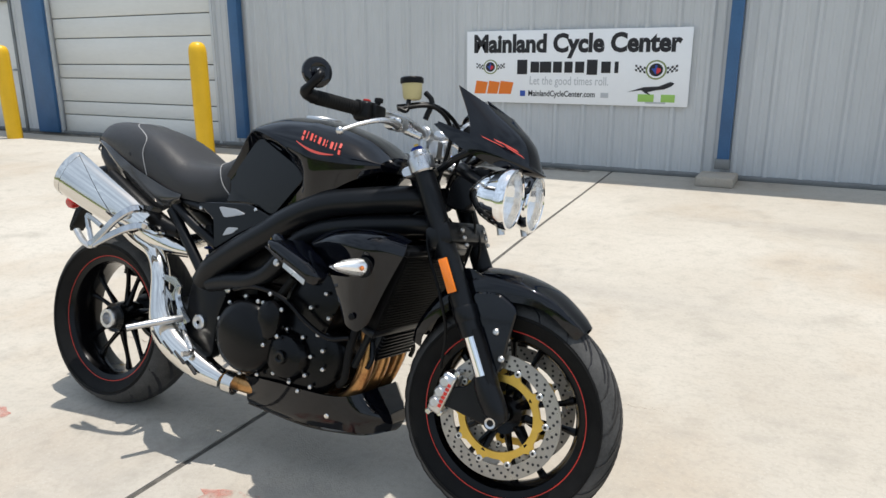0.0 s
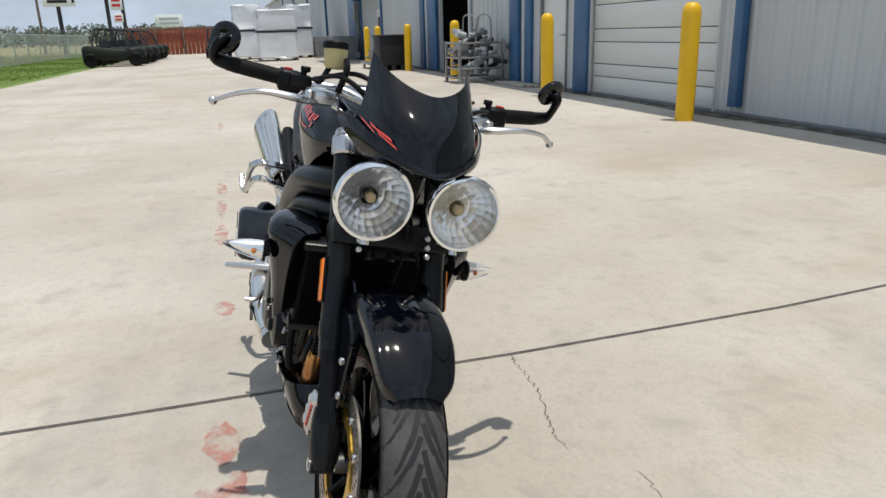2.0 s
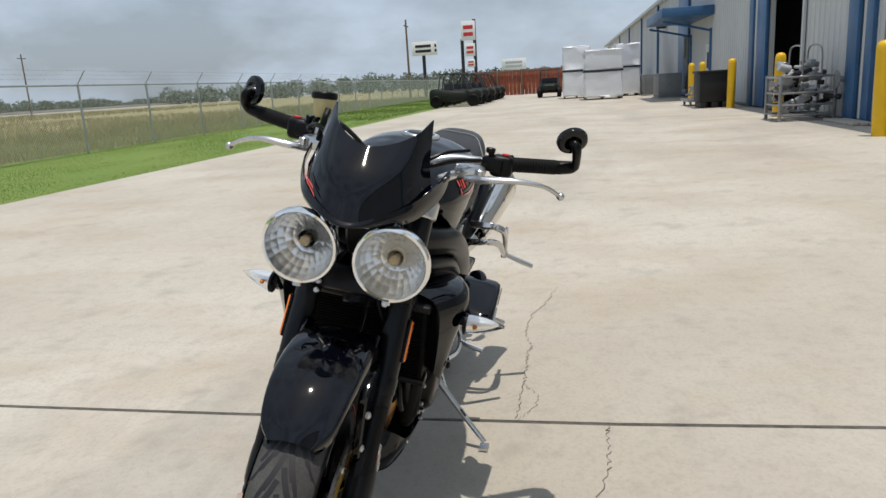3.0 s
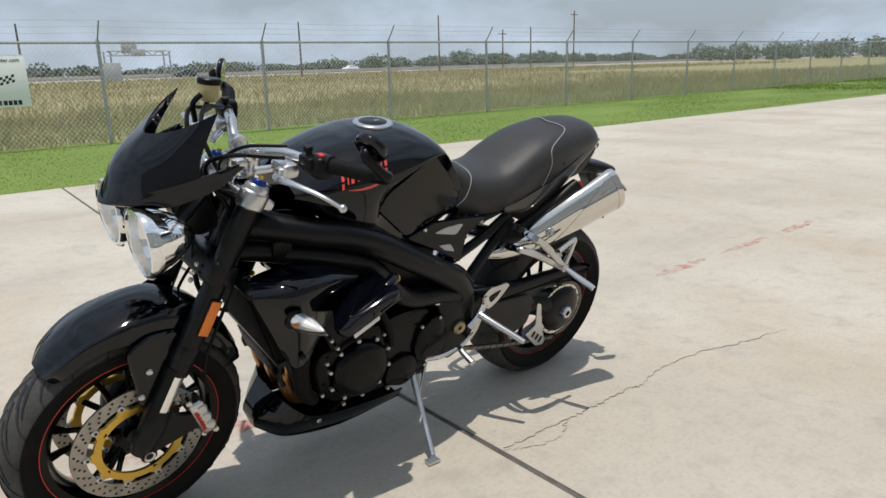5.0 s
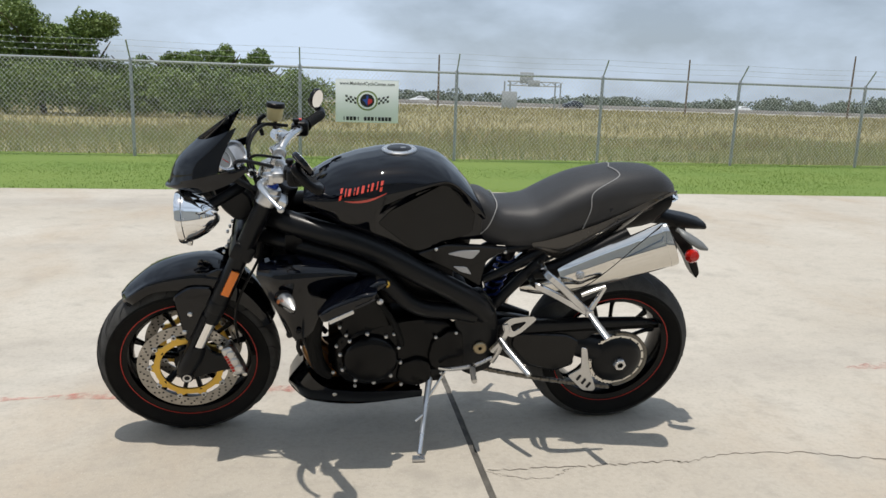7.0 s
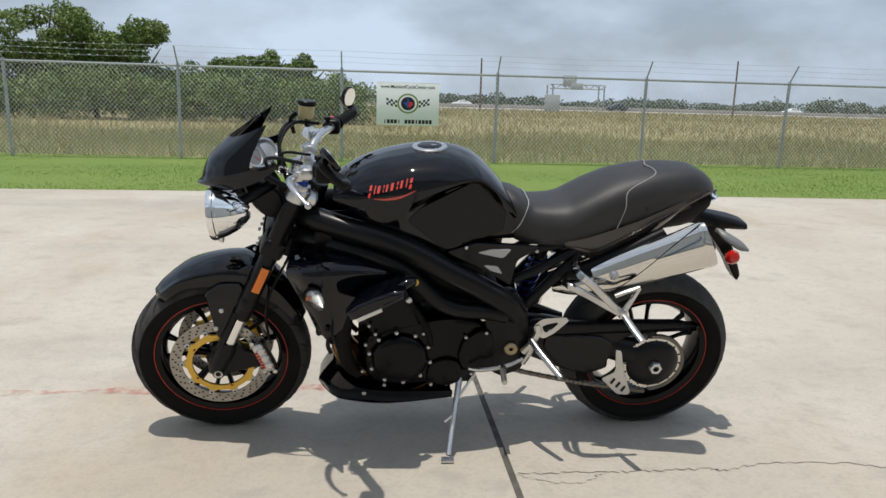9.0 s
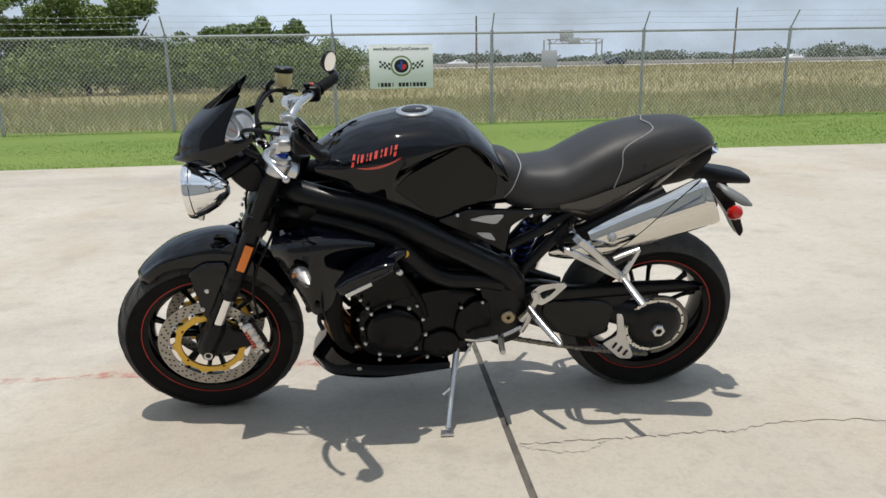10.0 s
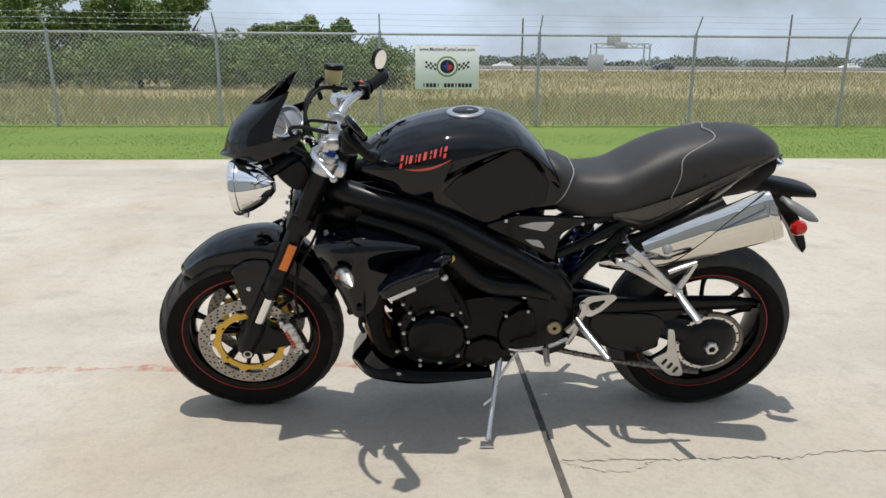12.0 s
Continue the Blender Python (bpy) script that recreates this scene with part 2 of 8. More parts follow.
M = dict(
    concrete=concrete_material(),
    sealant=mat("joint_sealant", (0.13, 0.12, 0.105), 0.8, var=0.7, var_scale=20),
    crack=mat("crack_dark", (0.19, 0.165, 0.135), 0.95, var=0.6, var_scale=30),
    red_mark=patchy_material("faded_red_paint", (0.52, 0.16, 0.12), 0.85, 11, 0.44, 0.66, 0.62),
    # wall-base strip: concrete stain and painted shadow in one dark colour
    stain_shade=patchy_material("stain_and_painted_shade", (0.085, 0.075, 0.06), 0.9, 4, 0.30, 0.55, 0.85),
    soil=mat("dry_field_soil", (0.30, 0.25, 0.125), 0.95, var=0.5, var_scale=0.12, color2=(0.21, 0.20, 0.085), bump=0.6, bump_scale=20),
    lawn=mat("mown_lawn", (0.11, 0.18, 0.029), 0.9, var=0.5, var_scale=0.5, color2=(0.15, 0.21, 0.04), bump=0.35, bump_scale=60),
    blade=mat("lawn_blades", (0.118, 0.20, 0.030), 0.75, var=0.6, var_scale=0.5, color2=(0.165, 0.235, 0.042)),
    tallgrass=mat("tall_field_grass", (0.37, 0.31, 0.155), 0.85, var=0.6, var_scale=0.08, color2=(0.28, 0.26, 0.115)),
    greengrass=mat("tall_green_grass", (0.27, 0.315, 0.125), 0.85, var=0.5, var_scale=0.25, color2=(0.31, 0.29, 0.125)),
    asphalt=mat("highway_asphalt", (0.42, 0.39, 0.35), 0.9, var=0.3, var_scale=0.4),
    leaf=mat("tree_leaves", (0.085, 0.145, 0.030), 0.6, var=0.7, var_scale=0.5, color2=(0.19, 0.245, 0.06)),
    # distance haze is mixed into this leaf colour, paler and bluer than the near leaves
    leaf_far_haze=mat("far_leaves_haze_tinted", (0.13, 0.165, 0.13), 0.85, var=0.5, var_scale=0.05, color2=(0.17, 0.20, 0.16)),
    bark=mat("bark", (0.13, 0.10, 0.07), 0.9, var=0.5, var_scale=6, bump=0.6),
    galv=mat("galvanised_steel", (0.42, 0.44, 0.45), 0.45, 0.7, var=0.25, var_scale=10, rough_var=0.1),
    wire=mat("fence_wire", (0.60, 0.62, 0.62), 0.45, 0.25),
    siding=mat("grey_painted_metal_siding", (0.56, 0.575, 0.575), 0.5, var=0.14, var_scale=0.8, stretch=(1, 1, 0.3), bump=0.05, bump_scale=3),
    siding_back=mat("interior_dark_wall", (0.06, 0.06, 0.06), 0.9, var=0.3, var_scale=2),
    blue=mat("blue_painted_trim", (0.045, 0.135, 0.285), 0.4, var=0.25, var_scale=3),
    door_white=mat("white_overhead_door", (0.72, 0.72, 0.68), 0.5, var=0.12, var_scale=1.2, stretch=(0.5, 1, 2)),
    yellow=mat("yellow_bollard_paint", (0.80, 0.47, 0.012), 0.45, var=0.15, var_scale=5, rough_var=0.1),
    roof=mat("roof_metal", (0.55, 0.57, 0.57), 0.4, 0.3, var=0.15),
    white_sign=mat("white_banner", (0.88, 0.89, 0.89), 0.5, var=0.04, var_scale=2),
    ink=mat("black_sign_ink", (0.015, 0.015, 0.018), 0.6),
    ink_orange=mat("orange_sign_ink", (0.80, 0.19, 0.02), 0.6),
    ink_green=mat("green_sign_ink", (0.32, 0.55, 0.12), 0.6),
    ink_olive=mat("olive_sign_ink", (0.22, 0.27, 0.10), 0.6),
    ink_red=mat("red_sign_ink", (0.62, 0.04, 0.05), 0.6),
    ink_blue=mat("blue_sign_ink", (0.03, 0.08, 0.35), 0.6),
    ink_grey=mat("grey_sign_ink", (0.48, 0.49, 0.50), 0.6),
    wrap=mat("white_plastic_wrap", (0.78, 0.80, 0.83), 0.3, var=0.12, var_scale=2, bump=1.0, bump_scale=5),
    strap=mat("dark_strap", (0.03, 0.03, 0.035), 0.6),
    unit_grey=mat("grey_metal_cabinet", (0.22, 0.23, 0.23), 0.5, 0.3, var=0.3, var_scale=3),
    buggy_dark=mat("dark_green_buggy_plastic", (0.012, 0.016, 0.011), 0.55, spec=0.25, var=0.3, var_scale=4),
    crate_black=mat("black_plastic_crate", (0.012, 0.012, 0.013), 0.6, var=0.3, var_scale=5),
    rack_steel=mat("bare_steel_rack", (0.36, 0.36, 0.36), 0.4, 0.8, var=0.3, var_scale=9),
    red_fence=mat("red_brown_boards", (0.33, 0.085, 0.045), 0.8, var=0.4, var_scale=1.5),
    car_white=mat("white_car_paint", (0.75, 0.76, 0.77), 0.3, coat=0.5),
    car_dark=mat("dark_car_paint", (0.03, 0.035, 0.045), 0.3, coat=0.5),
    wood=mat("weathered_wood", (0.20, 0.15, 0.11), 0.85, var=0.4, var_scale=3),
    board=mat("grey_board", (0.42, 0.44, 0.46), 0.6, var=0.15),
    # the motorcycle
    paint=mat("blue_black_gloss_paint", (0.0012, 0.0016, 0.0034), 0.05, 0.0, spec=0.50),
    panel_grey=mat("dark_grey_gloss_plastic", (0.0036, 0.0036, 0.0040), 0.12, 0.0, spec=0.36, var=0.2, var_scale=5),
    tail_grey=mat("grey_metallic_gloss_panel", (0.060, 0.055, 0.050), 0.18, 0.55, coat=0.5, var=0.15, var_scale=6),
    hanger=mat("cast_bright_aluminium", (0.62, 0.62, 0.62), 0.14, 1.0, var=0.2, var_scale=14, rough_var=0.08),
    satin=mat("satin_black_frame_paint", (0.0055, 0.0062, 0.0076), 0.30, 0.0, spec=0.27, var=0.2, var_scale=20, bump=0.06, bump_scale=300),
    engine_black=mat("black_engine_coating", (0.0024, 0.0025, 0.0030), 0.22, 0.0, spec=0.23, var=0.3, var_scale=30, bump=0.08, bump_scale=250),
    plastic=mat("black_plastic", (0.0044, 0.0044, 0.0050), 0.34, spec=0.2, var=0.2, var_scale=20, bump=0.12, bump_scale=400),
    rubber=mat("black_rubber", (0.0052, 0.0052, 0.0056), 0.58, spec=0.14, var=0.4, var_scale=18, color2=(0.010, 0.010, 0.0095), bump=0.15, bump_scale=250),
    tread=mat("scuffed_tyre_tread", (0.085, 0.084, 0.082), 0.85, spec=0.2, var=0.5, var_scale=12, color2=(0.040, 0.040, 0.039), bump=0.3, bump_scale=200),
    vinyl=mat("black_grained_vinyl", (0.035, 0.035, 0.037), 0.43, spec=0.36, var=0.25, var_scale=9, bump=0.25, bump_scale=420),
    stitch=mat("grey_stitching", (0.30, 0.30, 0.30), 0.8),
    chrome=mat("polished_chrome", (0.88, 0.88, 0.88), 0.05, 1.0),
    steel=mat("polished_stainless_steel", (0.70, 0.68, 0.64), 0.16, 1.0, var=0.12, var_scale=7, rough_var=0.07),
    alu=mat("satin_aluminium", (0.66, 0.66, 0.66), 0.3, 1.0, var=0.15, var_scale=15, rough_var=0.08),
    disc=mat("brake_disc_steel", (0.42, 0.40, 0.37), 0.34, 0.95, var=0.25, var_scale=30, rough_var=0.1),
    gold=mat("gold_anodised_aluminium", (0.72, 0.47, 0.10), 0.35, 0.9, var=0.15, var_scale=20),
    copper=mat("heat_tinted_exhaust_steel", (0.66, 0.38, 0.15), 0.28, 0.9, var=0.6, var_scale=9, color2=(0.28, 0.12, 0.05)),
    orange=mat("orange_reflector", (0.85, 0.20, 0.005), 0.25, coat=0.6, bump=0.4, bump_scale=500),
    red=mat("red_lacquer", (0.55, 0.03, 0.02), 0.4),
    logo_red=mat("red_tank_lettering", (0.62, 0.06, 0.035), 0.3, coat=0.8),
    red_lens=mat("red_lamp_lens", (0.45, 0.015, 0.01), 0.15, coat=0.8),
    rim=mat("black_rim_paint", (0.0026, 0.0026, 0.0030), 0.16, 0.0, spec=0.24, var=0.2, var_scale=20),
    stripe=mat("red_rim_stripe", (0.52, 0.03, 0.02), 0.4),
    glass=mat("clear_lamp_glass", (1, 1, 1), 0.0, transmission=1.0, ior=1.12),
    reflector=mat("lamp_reflector", (0.97, 0.97, 0.96), 0.24, 0.78),
    bronze=mat("bronze_washer", (0.42, 0.34, 0.22), 0.35, 0.9, var=0.2, var_scale=30),
    polished=mat("mirror_polished_stainless", (0.74, 0.72, 0.68), 0.07, 1.0, var=0.1, var_scale=5, rough_var=0.03, bump=0.02, bump_scale=12),
    lens_clear=mat("clear_indicator_lens", (0.97, 0.97, 0.97), 0.03, transmission=1.0, ior=1.2),
    amber=mat("amber_bulb", (0.75, 0.22, 0.05), 0.3),
    cream_ring=mat("cream_bulb_holder", (0.62, 0.55, 0.42), 0.4, var=0.2, var_scale=40),
    cream=mat("cream_fluid_tank", (0.58, 0.50, 0.25), 0.35, var=0.15, var_scale=20),
    silver=mat("silver_mesh_panel", (0.42, 0.43, 0.45), 0.4, 0.5),
    mirror=mat("mirror_glass", (0.9, 0.9, 0.9), 0.01, 1.0),
    anod_blue=mat("blue_anodised", (0.015, 0.045, 0.25), 0.3, 0.7),
    chain=mat("oily_steel_chain", (0.25, 0.23, 0.20), 0.4, 0.9, var=0.3, var_scale=60),
    radiator=mat("radiator_core", (0.0025, 0.0025, 0.0028), 0.5, 0.0, spec=0.1, bump=0.5, bump_scale=700),
    dial=mat("white_dial_face", (0.62, 0.63, 0.64), 0.35, coat=0.5),
)


# ---- mesh helpers ----
def finish(bm, smooth=38):
    bmesh.ops.recalc_face_normals(bm, faces=bm.faces[:])
    for f in bm.faces:
        f.smooth = True
    limit = radians(smooth)
    for e in bm.edges:
        if len(e.link_faces) == 2 and e.calc_face_angle(0) > limit:
            e.smooth = False


def part(name, bm, material, parent=None, label="", smooth=38, m=None):
    """Links a bmesh as one mesh object, under a thing or a part if one is given."""
    if m is not None:
        bmesh.ops.transform(bm, matrix=m, verts=bm.verts[:])
    finish(bm, smooth)
    me = bpy.data.meshes.new(name)
    bm.to_mesh(me)
    bm.free()
    me.materials.append(material)
    ob = new(name, me)
    if parent is not None:
        ob.parent = parent
    if label:
        ob["label"] = label
    return ob


def share(name, ob, m, parent):
    """Another part on the same mesh, at the pose m."""
    other = new(name, ob.data)
    other.parent = parent
    other.matrix_basis = m
    return other


def thing(name, label, category, group="", m=None, kind=""):
    ob = new(name)
    ob.empty_display_size = 0.1
    if m is not None:
        ob.matrix_world = m
    return tagged(ob, label, category, group, kind)


def box(bm, c, s, bevel=0.0, rot=None, seg=2):
    g = bmesh.ops.create_cube(bm, size=1.0)
    vs = g["verts"]
    bmesh.ops.scale(bm, vec=s, verts=vs)
    if bevel > 0:
        es = list({e for v in vs for e in v.link_edges})
        r = bmesh.ops.bevel(bm, geom=es, offset=bevel, segments=seg, affect="EDGES", profile=0.5)
        vs = list({v for f in r["faces"] for v in f.verts} | {v for v in vs if v.is_valid})
    if rot is not None:
        bmesh.ops.rotate(bm, cent=(0, 0, 0), matrix=rot, verts=vs)
    bmesh.ops.translate(bm, vec=c, verts=vs)
    return vs


def cyl(bm, a, b, r, seg=16, r2=None, bevel=0.0):
    """A cylinder or cone from a to b."""
    a, b = Vector(a), Vector(b)
    d = b - a
    turn = d.to_track_quat("Z", "Y").to_matrix().to_4x4()
    r2 = r if r2 is None else r2
    h = d.length
    prof = [(0, 0), (max(r - bevel, 0), 0), (r, bevel), (r2, h - bevel), (max(r2 - bevel, 0), h), (0, h)] if bevel else [(0, 0), (r, 0), (r2, h), (0, h)]
    lathe(bm, prof, Matrix.Translation(a) @ turn, seg)


def lathe(bm, prof, m, seg=32):
    """Turns a profile of (radius, height) round the local z axis of m."""
    rings = []
    for r, h in prof:
        if r <= 1e-6:
            rings.append([bm.verts.new(m @ Vector((0, 0, h)))])
        else:
            rings.append([bm.verts.new(m @ Vector((r * math.cos(2 * math.pi * i / seg), r * math.sin(2 * math.pi * i / seg), h))) for i in range(seg)])
    for p, q in zip(rings, rings[1:]):
        for i in range(seg):
            j = (i + 1) % seg
            vs = [p[i % len(p)], p[j % len(p)], q[j % len(q)], q[i % len(q)]]
            vs = [v for k, v in enumerate(vs) if v not in vs[:k]]
            if len(vs) > 2:
                bm.faces.new(vs)


def spline(pts, n):
    """Catmull-Rom through rows of numbers, n steps between neighbours."""
    p = [np.array(q, float) for q in pts]
    if len(p) == 2:
        return [p[0] + (p[1] - p[0]) * i / n for i in range(n + 1)]
    ext = [2 * p[0] - p[1]] + p + [2 * p[-1] - p[-2]]
    out = []
    for a, b, c, d in zip(ext, ext[1:], ext[2:], ext[3:]):
        for i in range(n):
            t = i / n
            out.append(0.5 * (2 * b + (c - a) * t + (2 * a - 5 * b + 4 * c - d) * t * t + (3 * b - a - 3 * c + d) * t ** 3))
    return out + [p[-1]]


def tube(bm, pts, r, seg=12, n=6, caps=True, flat=1.0):
    """A round bar swept along a smooth line; r: one radius or one for each point; flat: height against width."""
    rs = r if isinstance(r, (list, tuple)) else [r] * len(pts)
    rows = spline([(*p, q) for p, q in zip(pts, rs)], n)
    line = [Vector(q[:3]) for q in rows]
    up, rings = None, []
    for i, c in enumerate(line):
        d = (line[min(i + 1, len(line) - 1)] - line[max(i - 1, 0)]).normalized()
        if up is None:
            up = d.orthogonal().normalized() if flat == 1.0 else (Vector((0, 0, 1)) - d * d.z).normalized()
        up = (up - d * up.dot(d)).normalized()
        side = d.cross(up)
        q = rows[i][3]
        rings.append([bm.verts.new(c + side * q * math.cos(2 * math.pi * k / seg) + up * flat * q * math.sin(2 * math.pi * k / seg)) for k in range(seg)])
    for p, q in zip(rings, rings[1:]):
        for k in range(seg):
            bm.faces.new((p[k], p[(k + 1) % seg], q[(k + 1) % seg], q[k]))
    if caps:
        bm.faces.new(rings[0][::-1])
        bm.faces.new(rings[-1])


def loft(bm, rings, closed=True, caps=True):
    vs = [[bm.verts.new(p) for p in ring] for ring in rings]
    for p, q in zip(vs, vs[1:]):
        for k in range(len(p) if closed else len(p) - 1):
            j = (k + 1) % len(p)
            bm.faces.new((p[k], p[j], q[j], q[k]))
    if caps and closed:
        bm.faces.new(vs[0][::-1])
        bm.faces.new(vs[-1])


def half_ring(pts, sharp=(), n=4):
    """A ring from a half outline (top centre to bottom centre, y >= 0), mirrored; corners at the sharp points."""
    cuts = [0, *sharp, len(pts) - 1]
    half = []
    for a, b in zip(cuts, cuts[1:]):
        seg = spline(pts[a:b + 1], n)
        half += seg if not half else seg[1:]
    return [tuple(p) for p in half] + [(p[0], -p[1], p[2]) for p in half[-2:0:-1]]


def body(bm, sections, sharp=(), n=4, along=4):
    """A mirrored body through sections, each a half outline of (x, y, z), smooth both ways."""
    flat = [np.array(s, float).ravel() for s in sections]
    rows = spline(flat, along)
    loft(bm, [half_ring([tuple(p) for p in r.reshape(-1, 3)], sharp, n) for r in rows])


def sheet(bm, grid, nu=4, nv=4, thick=0.003):
    """A smooth curved sheet with thickness through a grid of points."""
    rows = [np.array(spline(row, nu)) for row in grid]
    rows = spline([r.ravel() for r in rows], nv)
    vs = [[bm.verts.new(p) for p in r.reshape(-1, 3)] for r in rows]
    fs = []
    for p, q in zip(vs, vs[1:]):
        for k in range(len(p) - 1):
            fs.append(bm.faces.new((p[k], p[k + 1], q[k + 1], q[k])))
    bmesh.ops.recalc_face_normals(bm, faces=fs)
    bmesh.ops.solidify(bm, geom=fs, thickness=thick)


def plate(bm, outline, y0, y1, bevel=0.002, seg=1, f=None):
    """A plate with an outline of (x, z) between y0 and y1; f moves a point (x, y, z) if given."""
    a = [bm.verts.new((x, y0, z)) for x, z in outline]
    b = [bm.verts.new((x, y1, z)) for x, z in outline]
    k = len(a)
    fs = [bm.faces.new(a), bm.faces.new(b[::-1])]
    fs += [bm.faces.new((a[i], b[i], b[(i + 1) % k], a[(i + 1) % k])) for i in range(k)]
    bmesh.ops.recalc_face_normals(bm, faces=fs)
    vs = a + b
    if bevel > 0:
        es = list({e for v in vs for e in v.link_edges})
        r = bmesh.ops.bevel(bm, geom=es, offset=bevel, segments=seg, affect="EDGES", profile=0.5)
        vs = list({v for q in r["faces"] for v in q.verts} | {v for v in vs if v.is_valid})
    if f:
        for v in vs:
            v.co = f(v.co)


def rounded(outline, r=0.3, n=3):
    """Rounds the corners of an outline of (x, z), by the share r of its shorter sides."""
    out = []
    k = len(outline)
    for i in range(k):
        a, b, c = (np.array(outline[j % k], float) for j in (i - 1, i, i + 1))
        p, q = b + (a - b) * r, b + (c - b) * r
        for s in range(n + 1):
            t = s / n
            out.append(tuple((1 - t) ** 2 * p + 2 * t * (1 - t) * b + t * t * q))
    return out


def text_mesh(words, size, m, depth=0.001, width=None, shear=0.0, bold=0.0):
    """Lettering as a bmesh, standing in the local x-y plane of m, stretched to a width if one is given."""
    cu = bpy.data.curves.new("lettering", "FONT")
    cu.body, cu.size, cu.extrude, cu.shear, cu.offset = words, size, depth, shear, bold
    cu.align_x, cu.align_y = "CENTER", "CENTER"
    cu.resolution_u = 3
    ob = bpy.data.objects.new("lettering", cu)
    scene.collection.objects.link(ob)
    me = bpy.data.meshes.new_from_object(ob.evaluated_get(bpy.context.evaluated_depsgraph_get()))
    bpy.data.objects.remove(ob)
    bm = bmesh.new()
    bm.from_mesh(me)
    xs = [v.co.x for v in bm.verts]
    if width and xs:
        k = width / (max(xs) - min(xs))
        bmesh.ops.scale(bm, vec=(k, 1, 1), verts=bm.verts[:])
    bmesh.ops.transform(bm, matrix=m, verts=bm.verts[:])
    return bm


def B():
    return bmesh.new()


# ---- ground ----
rng = random.Random(7)
bm = B()
bmesh.ops.create_grid(bm, x_segments=60, y_segments=60, size=700)
for v in bm.verts:
    v.co.z = -0.09
tagged(part("ground", bm, M["soil"]), "flat dry field of rough yellow-green grass", "ground", kind="structure")

# concrete yard: two slabs with a sealed joint between them
JOINT = [(0.27, -6.32), (0.38, -4.4), (0.46, -2.9), (0.49, -1.7), (0.512, -0.6), (0.515, 0.0), (0.52, 0.75), (0.49, 1.95), (0.42, 2.8), (0.28, 4.9), (0.2, 6.05)]
pavement = thing("pavement", "sun-bleached concrete yard of large slabs with a sealed joint", "pavement", kind="structure")


def slab(points):
    sb = B()
    top = [sb.verts.new((x, y, 0.0)) for x, y in points]
    low = [sb.verts.new((x, y, -0.12)) for x, y in points]
    k = len(top)
    sb.faces.new(top)
    sb.faces.new(low[::-1])
    for i in range(k):
        sb.faces.new((top[i], low[i], low[(i + 1) % k], top[(i + 1) % k]))
    part("slab", sb, M["concrete"], pavement, smooth=20)


slab([(x + 0.011, y) for x, y in JOINT] + [(40, 6.05), (40, -6.32)])
slab([(x - 0.011, y) for x, y in reversed(JOINT)] + [(-4, -6.32), (-12, -6.05), (-35, -5.6), (-100, -5.5), (-100, 6.05)])
bm = B()
for (x0, y0), (x1, y1) in zip(JOINT, JOINT[1:]):
    steps = max(2, int((y1 - y0) / 0.12))
    for i in range(steps):
        a, b = i / steps, (i + 1) / steps
        p, q = Vector((x0 + (x1 - x0) * a, y0 + (y1 - y0) * a, -0.005)), Vector((x0 + (x1 - x0) * b, y0 + (y1 - y0) * b, -0.005))
        bm.faces.new([bm.verts.new(u) for u in (p - Vector((0.012, 0, 0)), p + Vector((0.012, 0, 0)), q + Vector((0.012, 0, 0)), q - Vector((0.012, 0, 0)))])
part("joint_sealant", bm, M["sealant"], pavement, "dark recessed joint filler")


def crack(points, width):
    """A jagged crack along a line of ground points."""
    cb, rows = B(), []
    line = spline(points, 14)
    for i, p in enumerate(line):
        x, y = p[0] + rng.uniform(-0.008, 0.008), p[1] + rng.uniform(-0.008, 0.008)
        w = width * rng.uniform(0.35, 1.0) * (0.3 + 0.7 * min(1, (len(line) - i) / 12))
        rows.append((cb.verts.new((x - w * 0.4, y - w * 0.5, 0.0015)), cb.verts.new((x + w * 0.4, y + w * 0.5, 0.0015))))
    for (a, b), (c, d) in zip(rows, rows[1:]):
        cb.faces.new((a, b, d, c))
    part("crack", cb, M["crack"], pavement, "hairline crack in the concrete")


crack([(0.50, 0.437), (0.27, 0.442), (0.106, 0.446), (-0.105, 0.446), (-0.166, 0.456), (-0.32, 0.424), (-0.58, 0.44), (-0.8, 0.50), (-1.05, 0.55)], 0.0045)
crack([(0.525, 0.735), (0.66, 0.73), (0.83, 0.72), (1.02, 0.668), (1.15, 0.665)], 0.004)
crack([(0.22, 0.44), (0.32, 0.50), (0.44, 0.48), (0.51, 0.44)], 0.0025)
crack([(1.30, 0.80), (1.52, 0.78), (1.72, 0.80)], 0.0022)


def red_patch(x, y, sx, sy, turn):
    rb = B()
    ring = [(sx * math.cos(a) * rng.uniform(0.7, 1.1), sy * math.sin(a) * rng.uniform(0.7, 1.1)) for a in (k * math.pi / 9 for k in range(18))]
    c, s = math.cos(turn), math.sin(turn)
    rb.faces.new([rb.verts.new((x + u * c - v * s, y + u * s + v * c, 0.002)) for u, v in ring])
    part("paint_mark", rb, M["red_mark"], pavement, "worn red paint mark on the concrete")


for x, y, sx, sy, turn in ((-3.0, -0.27, 0.30, 0.04, 0.02), (-2.3, -0.27, 0.32, 0.035, 0.02), (-1.6, -0.27, 0.26, 0.045, 0.01), (-0.33, -0.26, 0.10, 0.05, 0.2),
                          (0.78, -0.26, 0.13, 0.06, 0.1), (1.04, -0.26, 0.14, 0.07, -0.1), (1.28, -0.27, 0.16, 0.05, 0.02), (1.75, -0.27, 0.30, 0.045, 0.02), (2.3, -0.265, 0.28, 0.03, 0.02),
                          (-7.2, -0.3, 0.6, 0.04, 0.0)):
    red_patch(x, y, sx, sy, turn)

